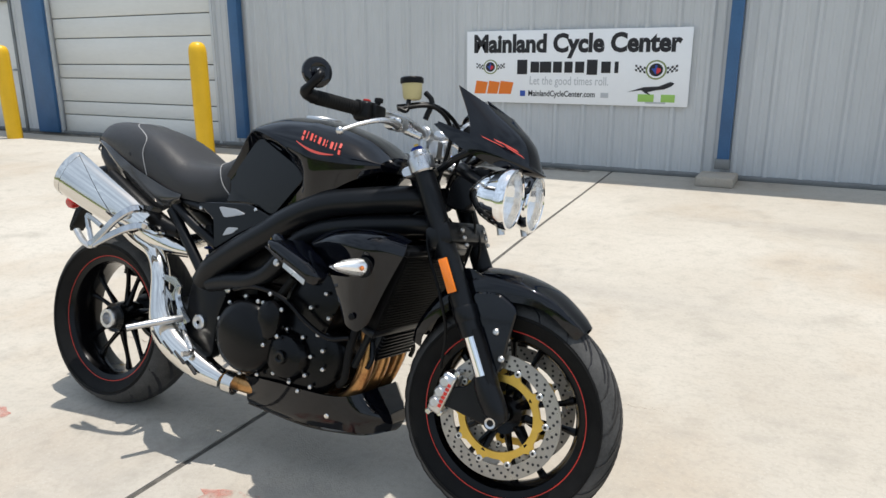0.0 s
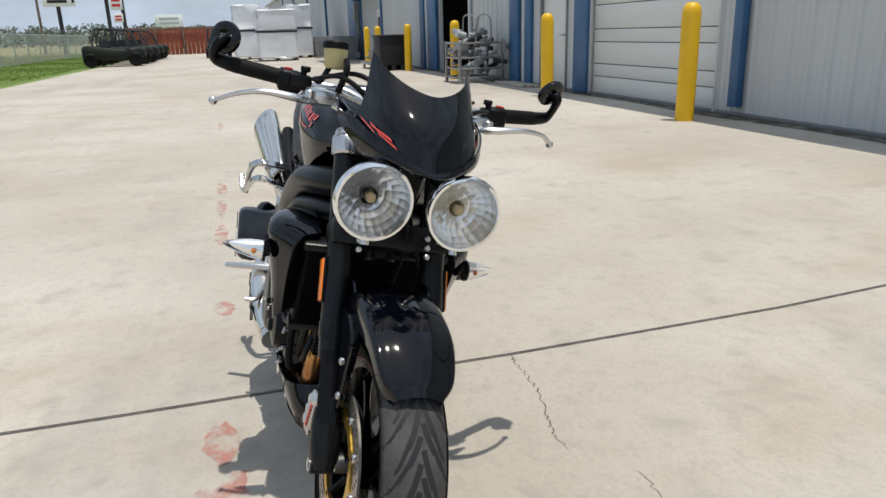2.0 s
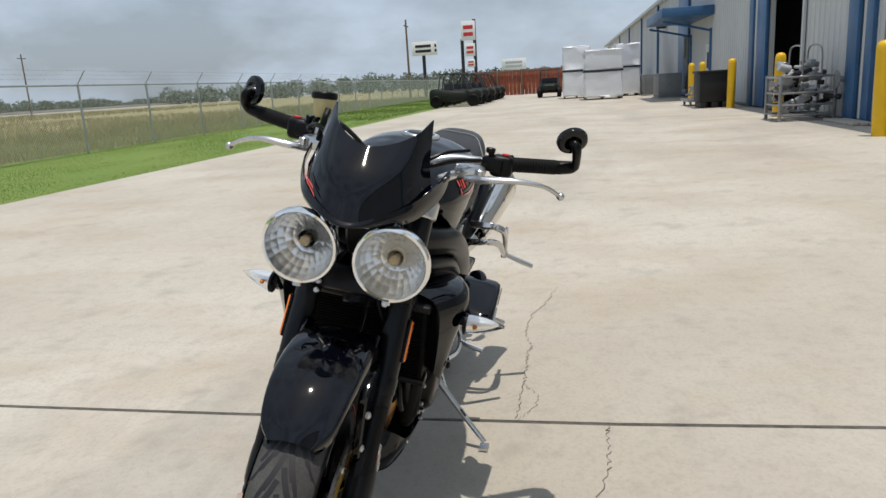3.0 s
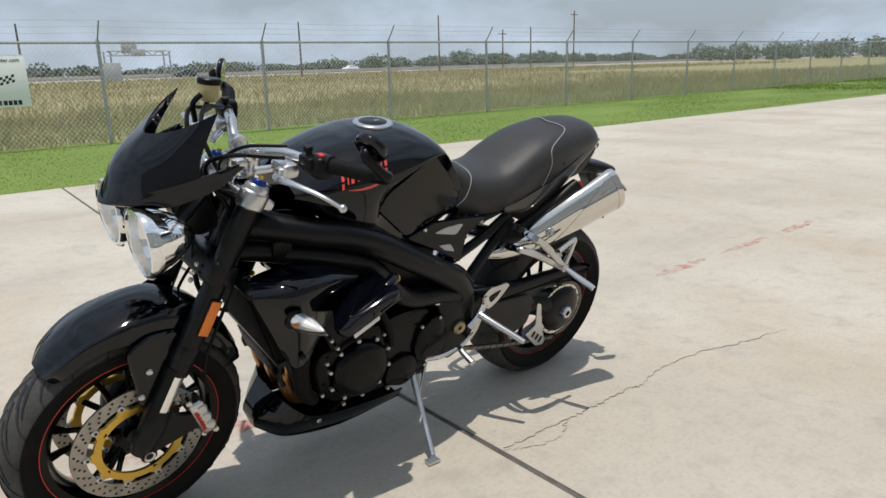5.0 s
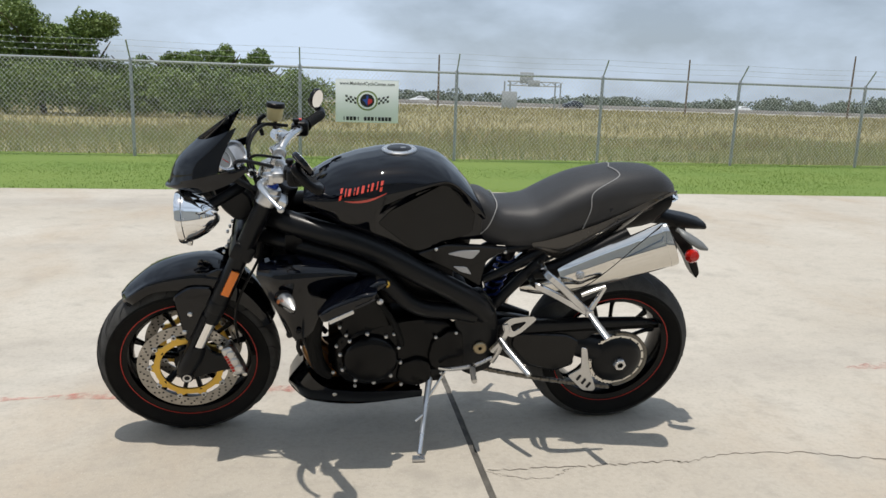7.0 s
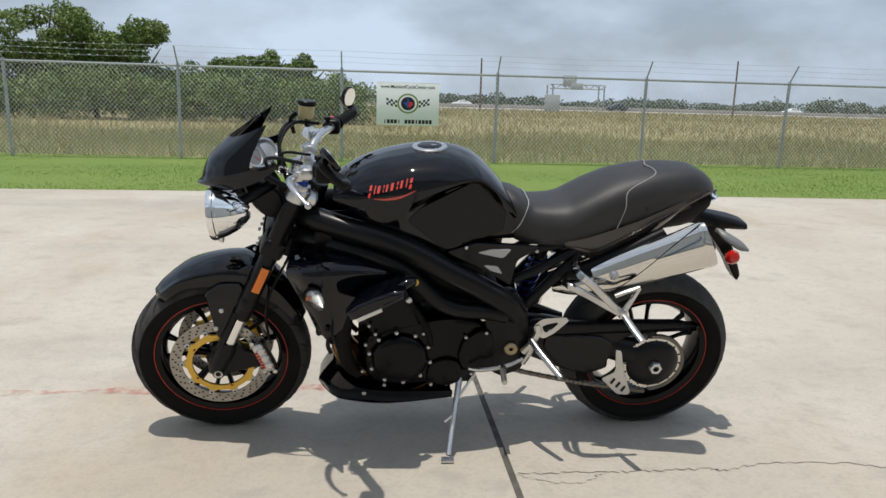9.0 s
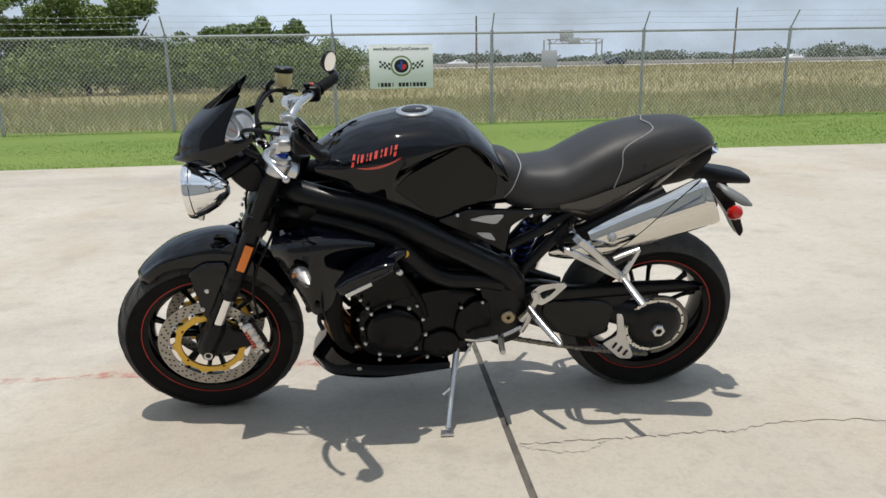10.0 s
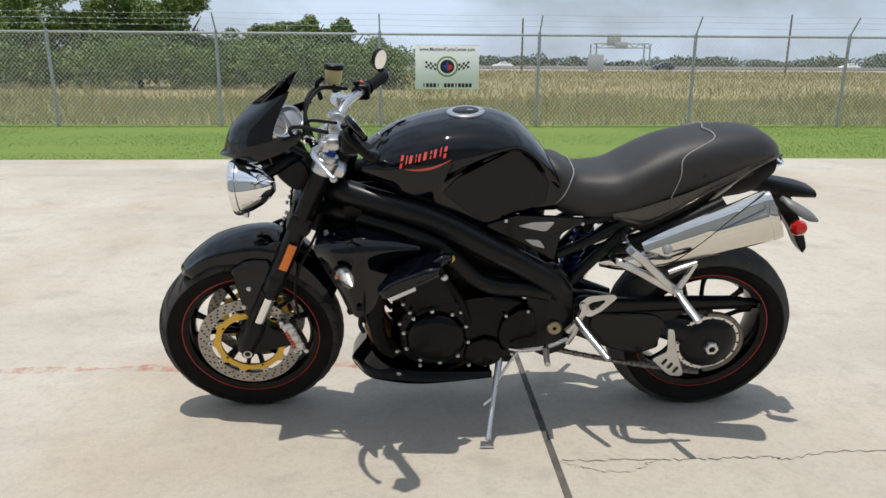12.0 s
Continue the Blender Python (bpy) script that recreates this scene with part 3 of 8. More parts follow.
# stained strip where the slab meets the building, with the wall's shade painted in
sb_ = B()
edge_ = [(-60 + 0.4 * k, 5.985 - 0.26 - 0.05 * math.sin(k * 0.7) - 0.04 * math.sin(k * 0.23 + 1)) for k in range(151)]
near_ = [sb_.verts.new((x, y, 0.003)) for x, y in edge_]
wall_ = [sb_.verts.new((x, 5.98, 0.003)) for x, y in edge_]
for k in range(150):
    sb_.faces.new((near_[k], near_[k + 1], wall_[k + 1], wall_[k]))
part("stain_shade_strip", sb_, M["stain_shade"], pavement, "dark strip of stained concrete and painted shade along the wall")

# mown verge between the yard and the fence
bm = B()
for i in range(70):
    for j in range(10):
        xs, ys = [-100 + 2 * (i + k) for k in (0, 1)], [-11.8 + 0.64 * (j + k) for k in (0, 1)]
        bm.faces.new([bm.verts.new((x, y, -0.03 + 0.012 * math.sin(x * 0.9) * math.cos(y * 2.1))) for x, y in ((xs[0], ys[0]), (xs[1], ys[0]), (xs[1], ys[1]), (xs[0], ys[1]))])
bmesh.ops.remove_doubles(bm, verts=bm.verts[:], dist=0.001)
tagged(part("verge", bm, M["lawn"]), "strip of mown bright green grass along the yard", "lawn", kind="structure")


def blades(name, material, count, xr, yr, h, w, z, label, density=None):
    """Many grass blades as one piece of stuff; each a bent, tapered leaf."""
    rs = np.random.RandomState(len(name) * 31 + count)
    n = count
    x, y = rs.uniform(*xr, n), rs.uniform(*yr, n)
    if density:
        u = rs.uniform(0, 1, n) ** density
        y = yr[1] + (yr[0] - yr[1]) * u
    hh = h * rs.uniform(0.45, 1.15, n) * (0.75 + 0.35 * np.sin(x * 0.7 + 1.3 * np.sin(y * 0.35)) * np.sin(y * 0.5))
    a, ww = rs.uniform(0, 2 * np.pi, n), w * rs.uniform(0.6, 1.4, n)
    lx, ly = rs.normal(0, 0.35, n) * hh, rs.normal(0, 0.35, n) * hh
    dx, dy = np.cos(a) * ww / 2, np.sin(a) * ww / 2
    zz = np.full(n, z)
    v = np.stack([np.stack([x - dx, y - dy, zz], 1), np.stack([x + dx, y + dy, zz], 1),
                  np.stack([x + dx * 0.6 + lx * 0.4, y + dy * 0.6 + ly * 0.4, zz + hh * 0.6], 1),
                  np.stack([x + lx, y + ly, zz + hh], 1),
                  np.stack([x - dx * 0.6 + lx * 0.4, y - dy * 0.6 + ly * 0.4, zz + hh * 0.6], 1)], 1).reshape(-1, 3)
    k = np.arange(n)[:, None] * 5
    faces = (k + np.array([[0, 1, 2, 3, 4]])).tolist()
    me = bpy.data.meshes.new(name)
    me.from_pydata(v.tolist(), [], faces)
    me.materials.append(material)
    return tagged(new(name, me), label, "grass", kind="stuff")


blades("lawn_grass", M["blade"], 90000, (-24, 10), (-11.4, -6.34), 0.020, 0.008, -0.03, "short mown green lawn grass")
blades("lawn_grass", M["blade"], 26000, (-60, -24), (-11.4, -6.34), 0.06, 0.025, -0.03, "short mown green lawn grass")
blades("tall_grass", M["greengrass"], 80000, (-30, 20), (-22, -11.5), 0.40, 0.010, -0.1, "tall uncut green and straw field grass", 1.2)
blades("tall_grass", M["tallgrass"], 60000, (-60, 40), (-75, -16), 0.45, 0.03, -0.1, "tall straw-coloured field grass", 1.8)
blades("tall_grass", M["tallgrass"], 22000, (-140, 60), (-138, -60), 0.6, 0.12, -0.1, "distant dry field grass")
blades("tall_grass", M["greengrass"], 16000, (-70, -30), (-25, -11.5), 0.42, 0.03, -0.1, "tall uncut green field grass", 1.5)

# ---- fence ----
FY, RAIL = -11.21, 1.665
fence = thing("chain_link_fence", "galvanised chain-link fence with top rail and barbed-wire arms", "fence")
bm = B()
cyl(bm, (0, 0, -0.15), (0, 0, RAIL), 0.03, 10)
cyl(bm, (0, 0, RAIL), (0, 0, RAIL + 0.035), 0.034, 10, 0.02)
post0 = part("post", bm, M["galv"])
bm = B()
tube(bm, [(0, 0, RAIL + 0.01), (0, 0.10, RAIL + 0.13), (0, 0.24, RAIL + 0.32)], 0.013, 6, 2)
arm0 = part("barbed_wire_arm", bm, M["galv"])
posts = [-1.545 + 2.945 * k for k in range(-22, 6)]
for n, x in enumerate(posts):
    m = Matrix.Translation((x, FY, 0)) @ Matrix.Rotation(radians(rng.uniform(-0.7, 0.7)), 4, "Y")
    if n == 0:
        post0.parent, post0.matrix_basis, arm0.parent, arm0.matrix_basis = fence, m, fence, m
    else:
        share("post", post0, m, fence)
        share("barbed_wire_arm", arm0, m, fence)
X0, X1 = posts[0], posts[-1]
bm = B()
cyl(bm, (X0, FY, RAIL - 0.02), (X1, FY, RAIL - 0.02), 0.022, 8)
part("top_rail", bm, M["galv"], fence)
for k in range(3):
    bm = B()
    y, z = FY + 0.10 + 0.07 * k, RAIL + 0.13 + 0.095 * k
    for a, b in zip(posts, posts[1:]):
        tube(bm, [(a, y, z), ((a + b) / 2, y, z - 0.02), (b, y, z)], 0.0028, 4, 3, False)
    for i in range(int((18 - X0) / 0.16)):
        x = X0 + 0.16 * i
        if x > X1:
            break
        for s in (-1, 1):
            bm.faces.new([bm.verts.new(p) for p in ((x - 0.012, y, z - 0.022), (x + 0.012, y, z + 0.006), (x + 0.004 * s, y + 0.012 * s, z - 0.006))])
    part("barbed_wire", bm, M["wire"], fence)
verts, faces = [], []
H, PITCH, R = RAIL - 0.05, 0.078, 0.0024
for sgn in (1, -1):
    x = X0 - H
    while x < X1 + H:
        a, b = (x, 0.02), (x + H * 0.9 * sgn, 0.02 + H)
        lo, hi = max(min(a[0], b[0]), X0), min(max(a[0], b[0]), X1)
        if hi - lo > 0.05:
            slope = (b[1] - a[1]) / (b[0] - a[0])
            z0, z1 = a[1] + slope * (lo - a[0]), a[1] + slope * (hi - a[0])
            y = FY + 0.034 + 0.002 * sgn
            k = len(verts)
            verts += [(lo, y - R, z0 - R), (lo, y + R, z0 - R), (lo, y, z0 + R), (hi, y - R, z1 - R), (hi, y + R, z1 - R), (hi, y, z1 + R)]
            faces += [(k, k + 1, k + 4, k + 3), (k + 1, k + 2, k + 5, k + 4), (k + 2, k, k + 3, k + 5)]
        x += PITCH
me = bpy.data.meshes.new("wire_mesh")
me.from_pydata(verts, [], faces)
me.materials.append(M["wire"])
net = tagged(new("wire_mesh", me), "woven diamond wire mesh", kind="stuff")
net.parent = fence
bm = B()
for i in range(int((X1 - X0) / PITCH)):
    x = X0 + i * PITCH
    for s in (-1, 1):
        bm.faces.new([bm.verts.new(p) for p in ((x + 0.008 * s, FY + 0.03, RAIL - 0.03), (x + 0.012 * s, FY + 0.034, RAIL - 0.03), (x + 0.026 * s, FY + 0.032, RAIL + 0.035))])
part("mesh_ends", bm, M["wire"], fence, "twisted wire ends above the rail")

# fence sign
SGN = dict(x=0.157, z=1.067, w=1.175, h=0.79)
fs = thing("fence_sign", "white square sign with winged round badge on wire fence", "sign", m=Matrix.Translation((SGN["x"], FY + 0.065, SGN["z"])))
bm = B()
box(bm, (0, 0, 0), (SGN["w"], 0.008, SGN["h"]), 0.003)
part("sign_board", bm, M["white_sign"], fs)
FACE = Matrix.Rotation(radians(180), 4, "Z") @ Matrix.Rotation(radians(90), 4, "X")


def flat_shape(points, m, material, parent, name, depth=0.002, label=""):
    fb = B()
    a = [fb.verts.new(m @ Vector((x, y, 0))) for x, y in points]
    b = [fb.verts.new(m @ Vector((x, y, depth))) for x, y in points]
    fb.faces.new(a[::-1])
    fb.faces.new(b)
    for i in range(len(a)):
        fb.faces.new((a[i], a[(i + 1) % len(a)], b[(i + 1) % len(a)], b[i]))
    return part(name, fb, material, parent, label)


def circle(r, n=28, cx=0, cy=0, k=1.0):
    return [(cx + r * k * math.cos(2 * math.pi * i / n), cy + r * math.sin(2 * math.pi * i / n)) for i in range(n)]


def badge(parent, m, s):
    """A round badge with a ring and two checkered wings, as plain shapes."""
    flat_shape(circle(1.0 * s, k=1.08), m @ Matrix.Translation((0, 0, 0.0005)), M["ink_olive"], parent, "badge_ring")
    flat_shape(circle(0.84 * s, k=1.08), m @ Matrix.Translation((0, 0, 0.003)), M["white_sign"], parent, "badge_inner_ring")
    flat_shape(circle(0.66 * s, k=1.08), m @ Matrix.Translation((0, 0, 0.006)), M["ink"], parent, "badge_disc")
    flat_shape([(x * s, y * s) for x, y in ((-0.5, 0.1), (-0.1, 0.15), (-0.1, 0.5), (0.1, 0.5), (0.12, 0.2), (0.05, -0.1), (0.0, -0.5), (-0.25, -0.15))], m @ Matrix.Translation((0, 0, 0.009)), M["ink_blue"], parent, "badge_shape")
    flat_shape([(x * s, y * s) for x, y in ((0.06, 0.22), (0.5, 0.12), (0.5, -0.15), (0.1, -0.45), (0.02, -0.1))], m @ Matrix.Translation((0, 0, 0.009)), M["ink_red"], parent, "badge_shape")
    for side in (-1, 1):
        wb = B()
        for i in range(5):
            for j in range(3):
                if (i + j) % 2 == 0:
                    x0, y0 = side * (1.1 + 0.22 * i) * s, (0.28 - 0.22 * j + 0.05 * i) * s
                    q = [(x0, y0), (x0 + side * 0.22 * s, y0 + 0.05 * s), (x0 + side * 0.2 * s, y0 - 0.17 * s), (x0 - side * 0.02 * s, y0 - 0.22 * s)]
                    wb.faces.new([wb.verts.new(m @ Vector((x, y, 0.002))) for x, y in q])
        part("checkered_wing", wb, M["ink"], parent)


fm = Matrix.Translation((0, 0.005, 0)) @ FACE
part("web_address", text_mesh("www.MainlandCycleCenter.com", 0.085, fm @ Matrix.Translation((0, 0.315, 0)), width=1.02, bold=0.001), M["ink"], fs)
badge(fs, fm @ Matrix.Translation((0, 0.01, 0)), 0.185)
for k, wd in enumerate((0.02, 0.06, 0.06, 0.06, 0.02, None, 0.06, 0.06, 0.06, 0.03, 0.06, 0.06, 0.06, 0.06)):
    if wd:
        bm = B()
        box(bm, (0.43 - 0.066 * k, 0.006, -0.325), (wd * 0.85, 0.003, 0.07))
        part("number_bar", bm, M["ink"], fs, "dark bar at the sign's foot")

# ---- building ----
WY = 5.985
building = thing("building", "long grey ribbed-metal workshop building with blue trim", "building", kind="structure")


def siding(x0, x1, z0, z1, name="wall_panel"):
    """Ribbed sheet-metal wall, with thickness, its outer face along y = WY."""
    sb, line, x = B(), [], x0
    while x < x1 - 1e-6:
        for dx, dy in ((0.0, -0.026), (0.028, -0.026), (0.052, 0.0), (0.105, 0.0), (0.115, -0.006), (0.135, -0.006), (0.145, 0.0), (0.20, 0.0), (0.21, -0.006), (0.23, -0.006), (0.24, 0.0), (0.281, 0.0)):
            if x + dx < x1:
                line.append((x + dx, dy))
        x += 0.305
    line.append((x1, 0.0))
    f = [[sb.verts.new((u, WY + d, z)) for u, d in line] for z in (z0, z1)]
    bk = [[sb.verts.new((u, WY + 0.12, z)) for u in (x0, x1)] for z in (z0, z1)]
    for a, b, c, d in zip(f[0], f[0][1:], f[1][1:], f[1]):
        sb.faces.new((a, b, c, d))
    sb.faces.new((bk[0][0], bk[1][0], bk[1][1], bk[0][1]))
    sb.faces.new([*f[1], bk[1][1], bk[1][0]])
    sb.faces.new([*f[0][::-1], bk[0][0], bk[0][1]])
    sb.faces.new((f[0][0], f[1][0], bk[1][0], bk[0][0]))
    sb.faces.new((f[0][-1], bk[0][1], bk[1][1], f[1][-1]))
    part(name, sb, M["siding"], building, smooth=20)


def trim(x0, x1, z0, z1, depth, material, name, y=None, bevel=0.006):
    tb = B()
    y = WY if y is None else y
    box(tb, ((x0 + x1) / 2, y - depth / 2, (z0 + z1) / 2), (x1 - x0, depth, z1 - z0), bevel)
    return part(name, tb, material, building)


EAVE = 4.9
for x0, x1, z0 in ((-5.035, 16, 0.02), (-5.317, -5.035, 0.02), (-8.8, -5.317, 3.3), (-9.66, -8.8, 0.02), (-10.85, -9.66, 2.12), (-15.2, -10.85, 0.02), (-18.12, -15.2, 3.05),
                   (-26.2, -18.12, 0.02), (-27.201, -26.2, 2.1), (-55.86, -27.201, 0.02), (-93, -55.86, 0.02)):
    siding(x0, x1, z0, EAVE)
# base sill and eave
trim(-100, 16, 0.0, 0.05, 0.03, M["unit_grey"], "base_flashing")
bm = B()
box(bm, (-42, WY - 0.11, EAVE + 0.05), (116, 0.32, 0.16), 0.02)
part("eave_gutter", bm, M["roof"], building)
bm = B()
loft(bm, [[(-100, WY - 0.28, EAVE + 0.13), (-100, WY + 9, EAVE + 1.6), (-100, WY + 18, EAVE + 0.13), (-100, WY + 18, EAVE), (-100, WY - 0.28, EAVE + 0.1)],
          [(16, WY - 0.28, EAVE + 0.13), (16, WY + 9, EAVE + 1.6), (16, WY + 18, EAVE + 0.13), (16, WY + 18, EAVE), (16, WY - 0.28, EAVE + 0.1)]])
part("roof", bm, M["roof"], building)
for x0, x1, y0, y1 in ((-100, -99.8, 6.2, 24), (15.8, 16, 6.2, 24), (-100, 16, 23.8, 24)):
    bm = B()
    box(bm, ((x0 + x1) / 2, (y0 + y1) / 2, EAVE / 2), (x1 - x0, y1 - y0, EAVE))
    part("back_wall", bm, M["siding"], building)
# dark interior behind the open bay
for c, s in (((-16.6, 14.5, 2.0), (9, 0.1, 4)), ((-21.0, 10.4, 2.0), (0.1, 8.3, 4)), ((-12.6, 10.4, 2.0), (0.1, 8.3, 4)), ((-16.6, 10.4, 4.0), (9, 8.3, 0.1)), ((-16.6, 10.4, 0.0), (9, 8.3, 0.04))):
    bm = B()
    box(bm, c, s)
    part("interior_wall", bm, M["siding_back"], building)
# blue trim: downpipes, jambs and posts
for x0, x1, z0, z1, d in ((1.25, 1.36, 0.2, EAVE, 0.10), (-4.938, -4.78, 0.12, EAVE, 0.10), (-9.3, -8.8, 0.02, EAVE, 0.06), (-11.504, -11.2, 0.02, EAVE, 0.08), (-12.35, -11.876, 0.02, EAVE, 0.08),
                          (-19.037, -18.12, 0.02, 3.35, 0.09), (-19.868, -19.443, 0.02, EAVE, 0.10), (-33.488, -30.75109, 0.02, EAVE, 0.1), (-41.948, -41.666, 0.02, EAVE, 0.1), (-51.348, -51.066, 0.02, EAVE, 0.1),
                          (-61.685, -61.406, 0.02, EAVE, 0.1), (-72.803, -72.525, 0.02, EAVE, 0.1)):
    trim(x0, x1, z0, z1, d, M["blue"], "downpipe" if x1 - x0 < 0.4 else "blue_jamb", y=WY - 0.03)
trim(-18.12, -15.2, 3.05, 3.3, 0.08, M["blue"], "blue_header", y=WY - 0.03)
trim(-19.349, -19.112, 0.02, EAVE, 0.06, M["siding"], "light_corner_trim", y=WY - 0.03)
trim(-15.2, -15.084, 0.02, 3.05, 0.06, M["siding"], "light_corner_trim", y=WY - 0.03)
bm = B()
box(bm, (1.305, WY - 0.10, 0.165), (0.14, 0.11, 0.10), 0.01)
part("downpipe_shoe", bm, M["unit_grey"], building, "pale metal downpipe outlet")

# overhead door of ribbed sections
door1 = thing("overhead_door", "closed white ribbed sectional overhead door", "door", kind="structure")
edges = [0.0, 0.29, 0.50, 0.86, 1.07, 1.46, 1.76, 2.1, 2.42, 2.75, 3.3]
for a, b in zip(edges, edges[1:]):
    bm = B()
    box(bm, (-7.06, WY + 0.07, (a + b) / 2 + 0.02), (3.46, 0.05, b - a - 0.012), 0.012)
    part("door_section", bm, M["door_white"], door1)
bm = B()
box(bm, (-7.06, WY + 0.11, 1.65), (3.46, 0.02, 3.3))
part("door_backing", bm, M["unit_grey"], door1)
for x in (-8.79, -5.33):
    bm = B()
    box(bm, (x, WY - 0.012, 1.66), (0.05, 0.05, 3.28), 0.006)
    part("door_track", bm, M["siding"], door1)
door2 = thing("side_door", "white flush metal door with a lever handle", "door", kind="structure")
bm = B()
box(bm, (-10.255, WY + 0.04, 1.06), (1.11, 0.05, 2.05), 0.006)
leafd = part("door_leaf", bm, M["door_white"], door2)
for c, s in (((-10.83, WY, 1.06), (0.06, 0.1, 2.12)), ((-9.68, WY, 1.06), (0.06, 0.1, 2.12)), ((-10.255, WY, 2.12), (1.21, 0.1, 0.07))):
    bm = B()
    box(bm, c, s, 0.006)
    part("door_frame", bm, M["unit_grey"], door2)
bm = B()
cyl(bm, (-9.80, WY + 0.02, 1.0), (-9.80, WY - 0.06, 1.0), 0.014, 8)
cyl(bm, (-9.80, WY - 0.055, 1.0), (-9.94, WY - 0.055, 1.0), 0.011, 8)
part("lever_handle", bm, M["galv"], leafd)
door3 = thing("side_door", "white door under the blue entrance canopy", "door", kind="structure")
bm = B()
box(bm, (-26.701, WY + 0.03, 1.05), (1.0, 0.05, 2.05), 0.006)
part("door_leaf", bm, M["door_white"], door3)
bm = B()
box(bm, (-26.701, WY - 0.004, 1.45), (0.35, 0.02, 0.6), 0.004)
part("door_window", bm, M["strap"], door3)
canopy = thing("entrance_canopy", "blue metal entrance canopy on slim blue posts", "canopy", kind="structure")
bm = B()
box(bm, (-28.112, WY - 0.95, 3.22), (5.2, 1.85, 0.34), 0.03)
part("canopy_fascia", bm, M["blue"], canopy)
for x in (-30.296, -25.916):
    bm = B()
    tube(bm, [(x, WY - 0.02, 2.5), (x, WY - 1.0, 2.75), (x, WY - 1.8, 2.92)], 0.045, 8, 3)
    part("canopy_brace", bm, M["blue"], canopy)
    bm = B()
    box(bm, (x, WY - 0.06, 1.3), (0.1, 0.1, 2.6), 0.01)
    part("canopy_post", bm, M["blue"], canopy)
bm = B()
for x in (-30.751, -31.115, -31.571):
    cyl(bm, (x, WY - 0.12, 0.3), (x, WY - 0.12, 2.6), 0.06, 8)
box(bm, (-31.115, WY - 0.16, 2.1), (0.7, 0.22, 0.8), 0.02)
part("meter_boxes", bm, M["unit_grey"], building, "grey electric meter boxes and conduits")
bm = B()
box(bm, (-38.47, WY - 0.3, 3.6), (0.5, 0.5, 0.4), 0.05)
part("wall_lamp", bm, M["strap"], building)

# splash block under the downpipe
bm = B()
box(bm, (1.29, WY - 0.33, 0.045), (0.34, 0.42, 0.09), 0.015)
tagged(part("splash_block", bm, M["concrete"]), "small concrete splash block under the downpipe", "splash block")

# bollards
bm = B()
lathe(bm, [(0.0, -0.1), (0.11, -0.1), (0.11, 1.24), (0.104, 1.295), (0.085, 1.34), (0.05, 1.366), (0.0, 1.373)], Matrix(), 28)
bol = tagged(part("bollard", bm, M["yellow"]), "yellow painted round-topped steel bollard", "bollard", "bollards along the building")
bol.matrix_basis = Matrix.Translation((-4.827, 5.172, 0))
for x, y in ((-8.79, 5.166), (-14.17, 5.19), (-18.97, 5.22), (-23.3, 5.2), (-24.9, 5.1)):
    copy_thing(bol, Matrix.Translation((x, y, 0)) @ Matrix.Rotation(radians(rng.uniform(-1, 1)), 4, "X"))

# banner on the wall
sx0, sx1, sz0, sz1 = -1.497, 0.92, 0.693, 1.455
bw, bh = sx1 - sx0, sz1 - sz0
ws = thing("wall_banner", "white banner with black lettering and coloured badges on ribbed wall", "sign", m=Matrix.Translation(((sx0 + sx1) / 2, WY - 0.03, (sz0 + sz1) / 2)))
bm = B()
box(bm, (0, -0.006, 0), (bw, 0.008, bh), 0.002)
part("banner_sheet", bm, M["white_sign"], ws)
bmx = Matrix.Translation((0, -0.011, 0)) @ Matrix.Rotation(radians(90), 4, "X")


def at(u, v):
    """A place on the banner, from its left and top edge in shares of its size."""
    return bmx @ Matrix.Translation(((u - 0.5) * bw, (0.5 - v) * bh, 0))


title = text_mesh("Mainland Cycle Center", 0.255, at(0.495, 0.19), width=bw * 0.925, bold=0.011)
part("banner_title", title, M["ink"], ws, "bold black lettering")
part("slogan", text_mesh("Let the good times roll.", 0.125, at(0.49, 0.69), width=bw * 0.355), M["ink_grey"], ws, "pale grey lettering")
part("web_address", text_mesh("MainlandCycleCenter.com", 0.085, at(0.46, 0.865), width=bw * 0.305, bold=0.0015), M["ink"], ws)
for u, wd in ((0.275, 0.052), (0.335, 0.044), (0.385, 0.058), (0.44, 0.044), (0.49, 0.040), (0.54, 0.044), (0.595, 0.05), (0.655, 0.044), (0.70, 0.018)):
    bm = B()
    c = at(u, 0.50).translation
    box(bm, c, (wd * bw * 0.92, 0.004, bh * (0.20 if wd in (0.052, 0.05) else 0.15)), 0.001)
    part("mark_block", bm, M["ink"], ws, "black block of a name mark")
for k, wd in enumerate((0.06, 0.055, 0.065)):
    u = 0.07 + 0.062 * k
    flat_shape([(-0.5 * wd * bw, -0.075), (0.5 * wd * bw - 0.01, -0.075), (0.5 * wd * bw + 0.02, 0.05), (-0.5 * wd * bw + 0.025, 0.065)], at(u, 0.78), M["ink_orange"], ws, "maker_mark", label="orange slanted block mark")
badge(ws, at(0.12, 0.50), 0.078)
badge(ws, at(0.865, 0.53), 0.095)
flat_shape([(-0.26, -0.03), (-0.1, 0.02), (0.05, 0.03), (0.16, 0.075), (0.2, 0.06), (0.17, 0.03), (0.1, 0.0), (0.02, -0.01), (-0.06, -0.03), (-0.02, -0.06), (-0.08, -0.04), (-0.12, -0.01)], at(0.86, 0.78), M["ink"], ws, "maker_mark", label="black leaping animal mark")
for k in range(2):
    bm = B()
    box(bm, at(0.83 + 0.09 * k, 0.895).translation, (0.16 * (1 - 0.15 * k), 0.004, 0.075), 0.002)
    part("maker_mark", bm, M["ink_green"], ws, "green block mark")
bm = B()
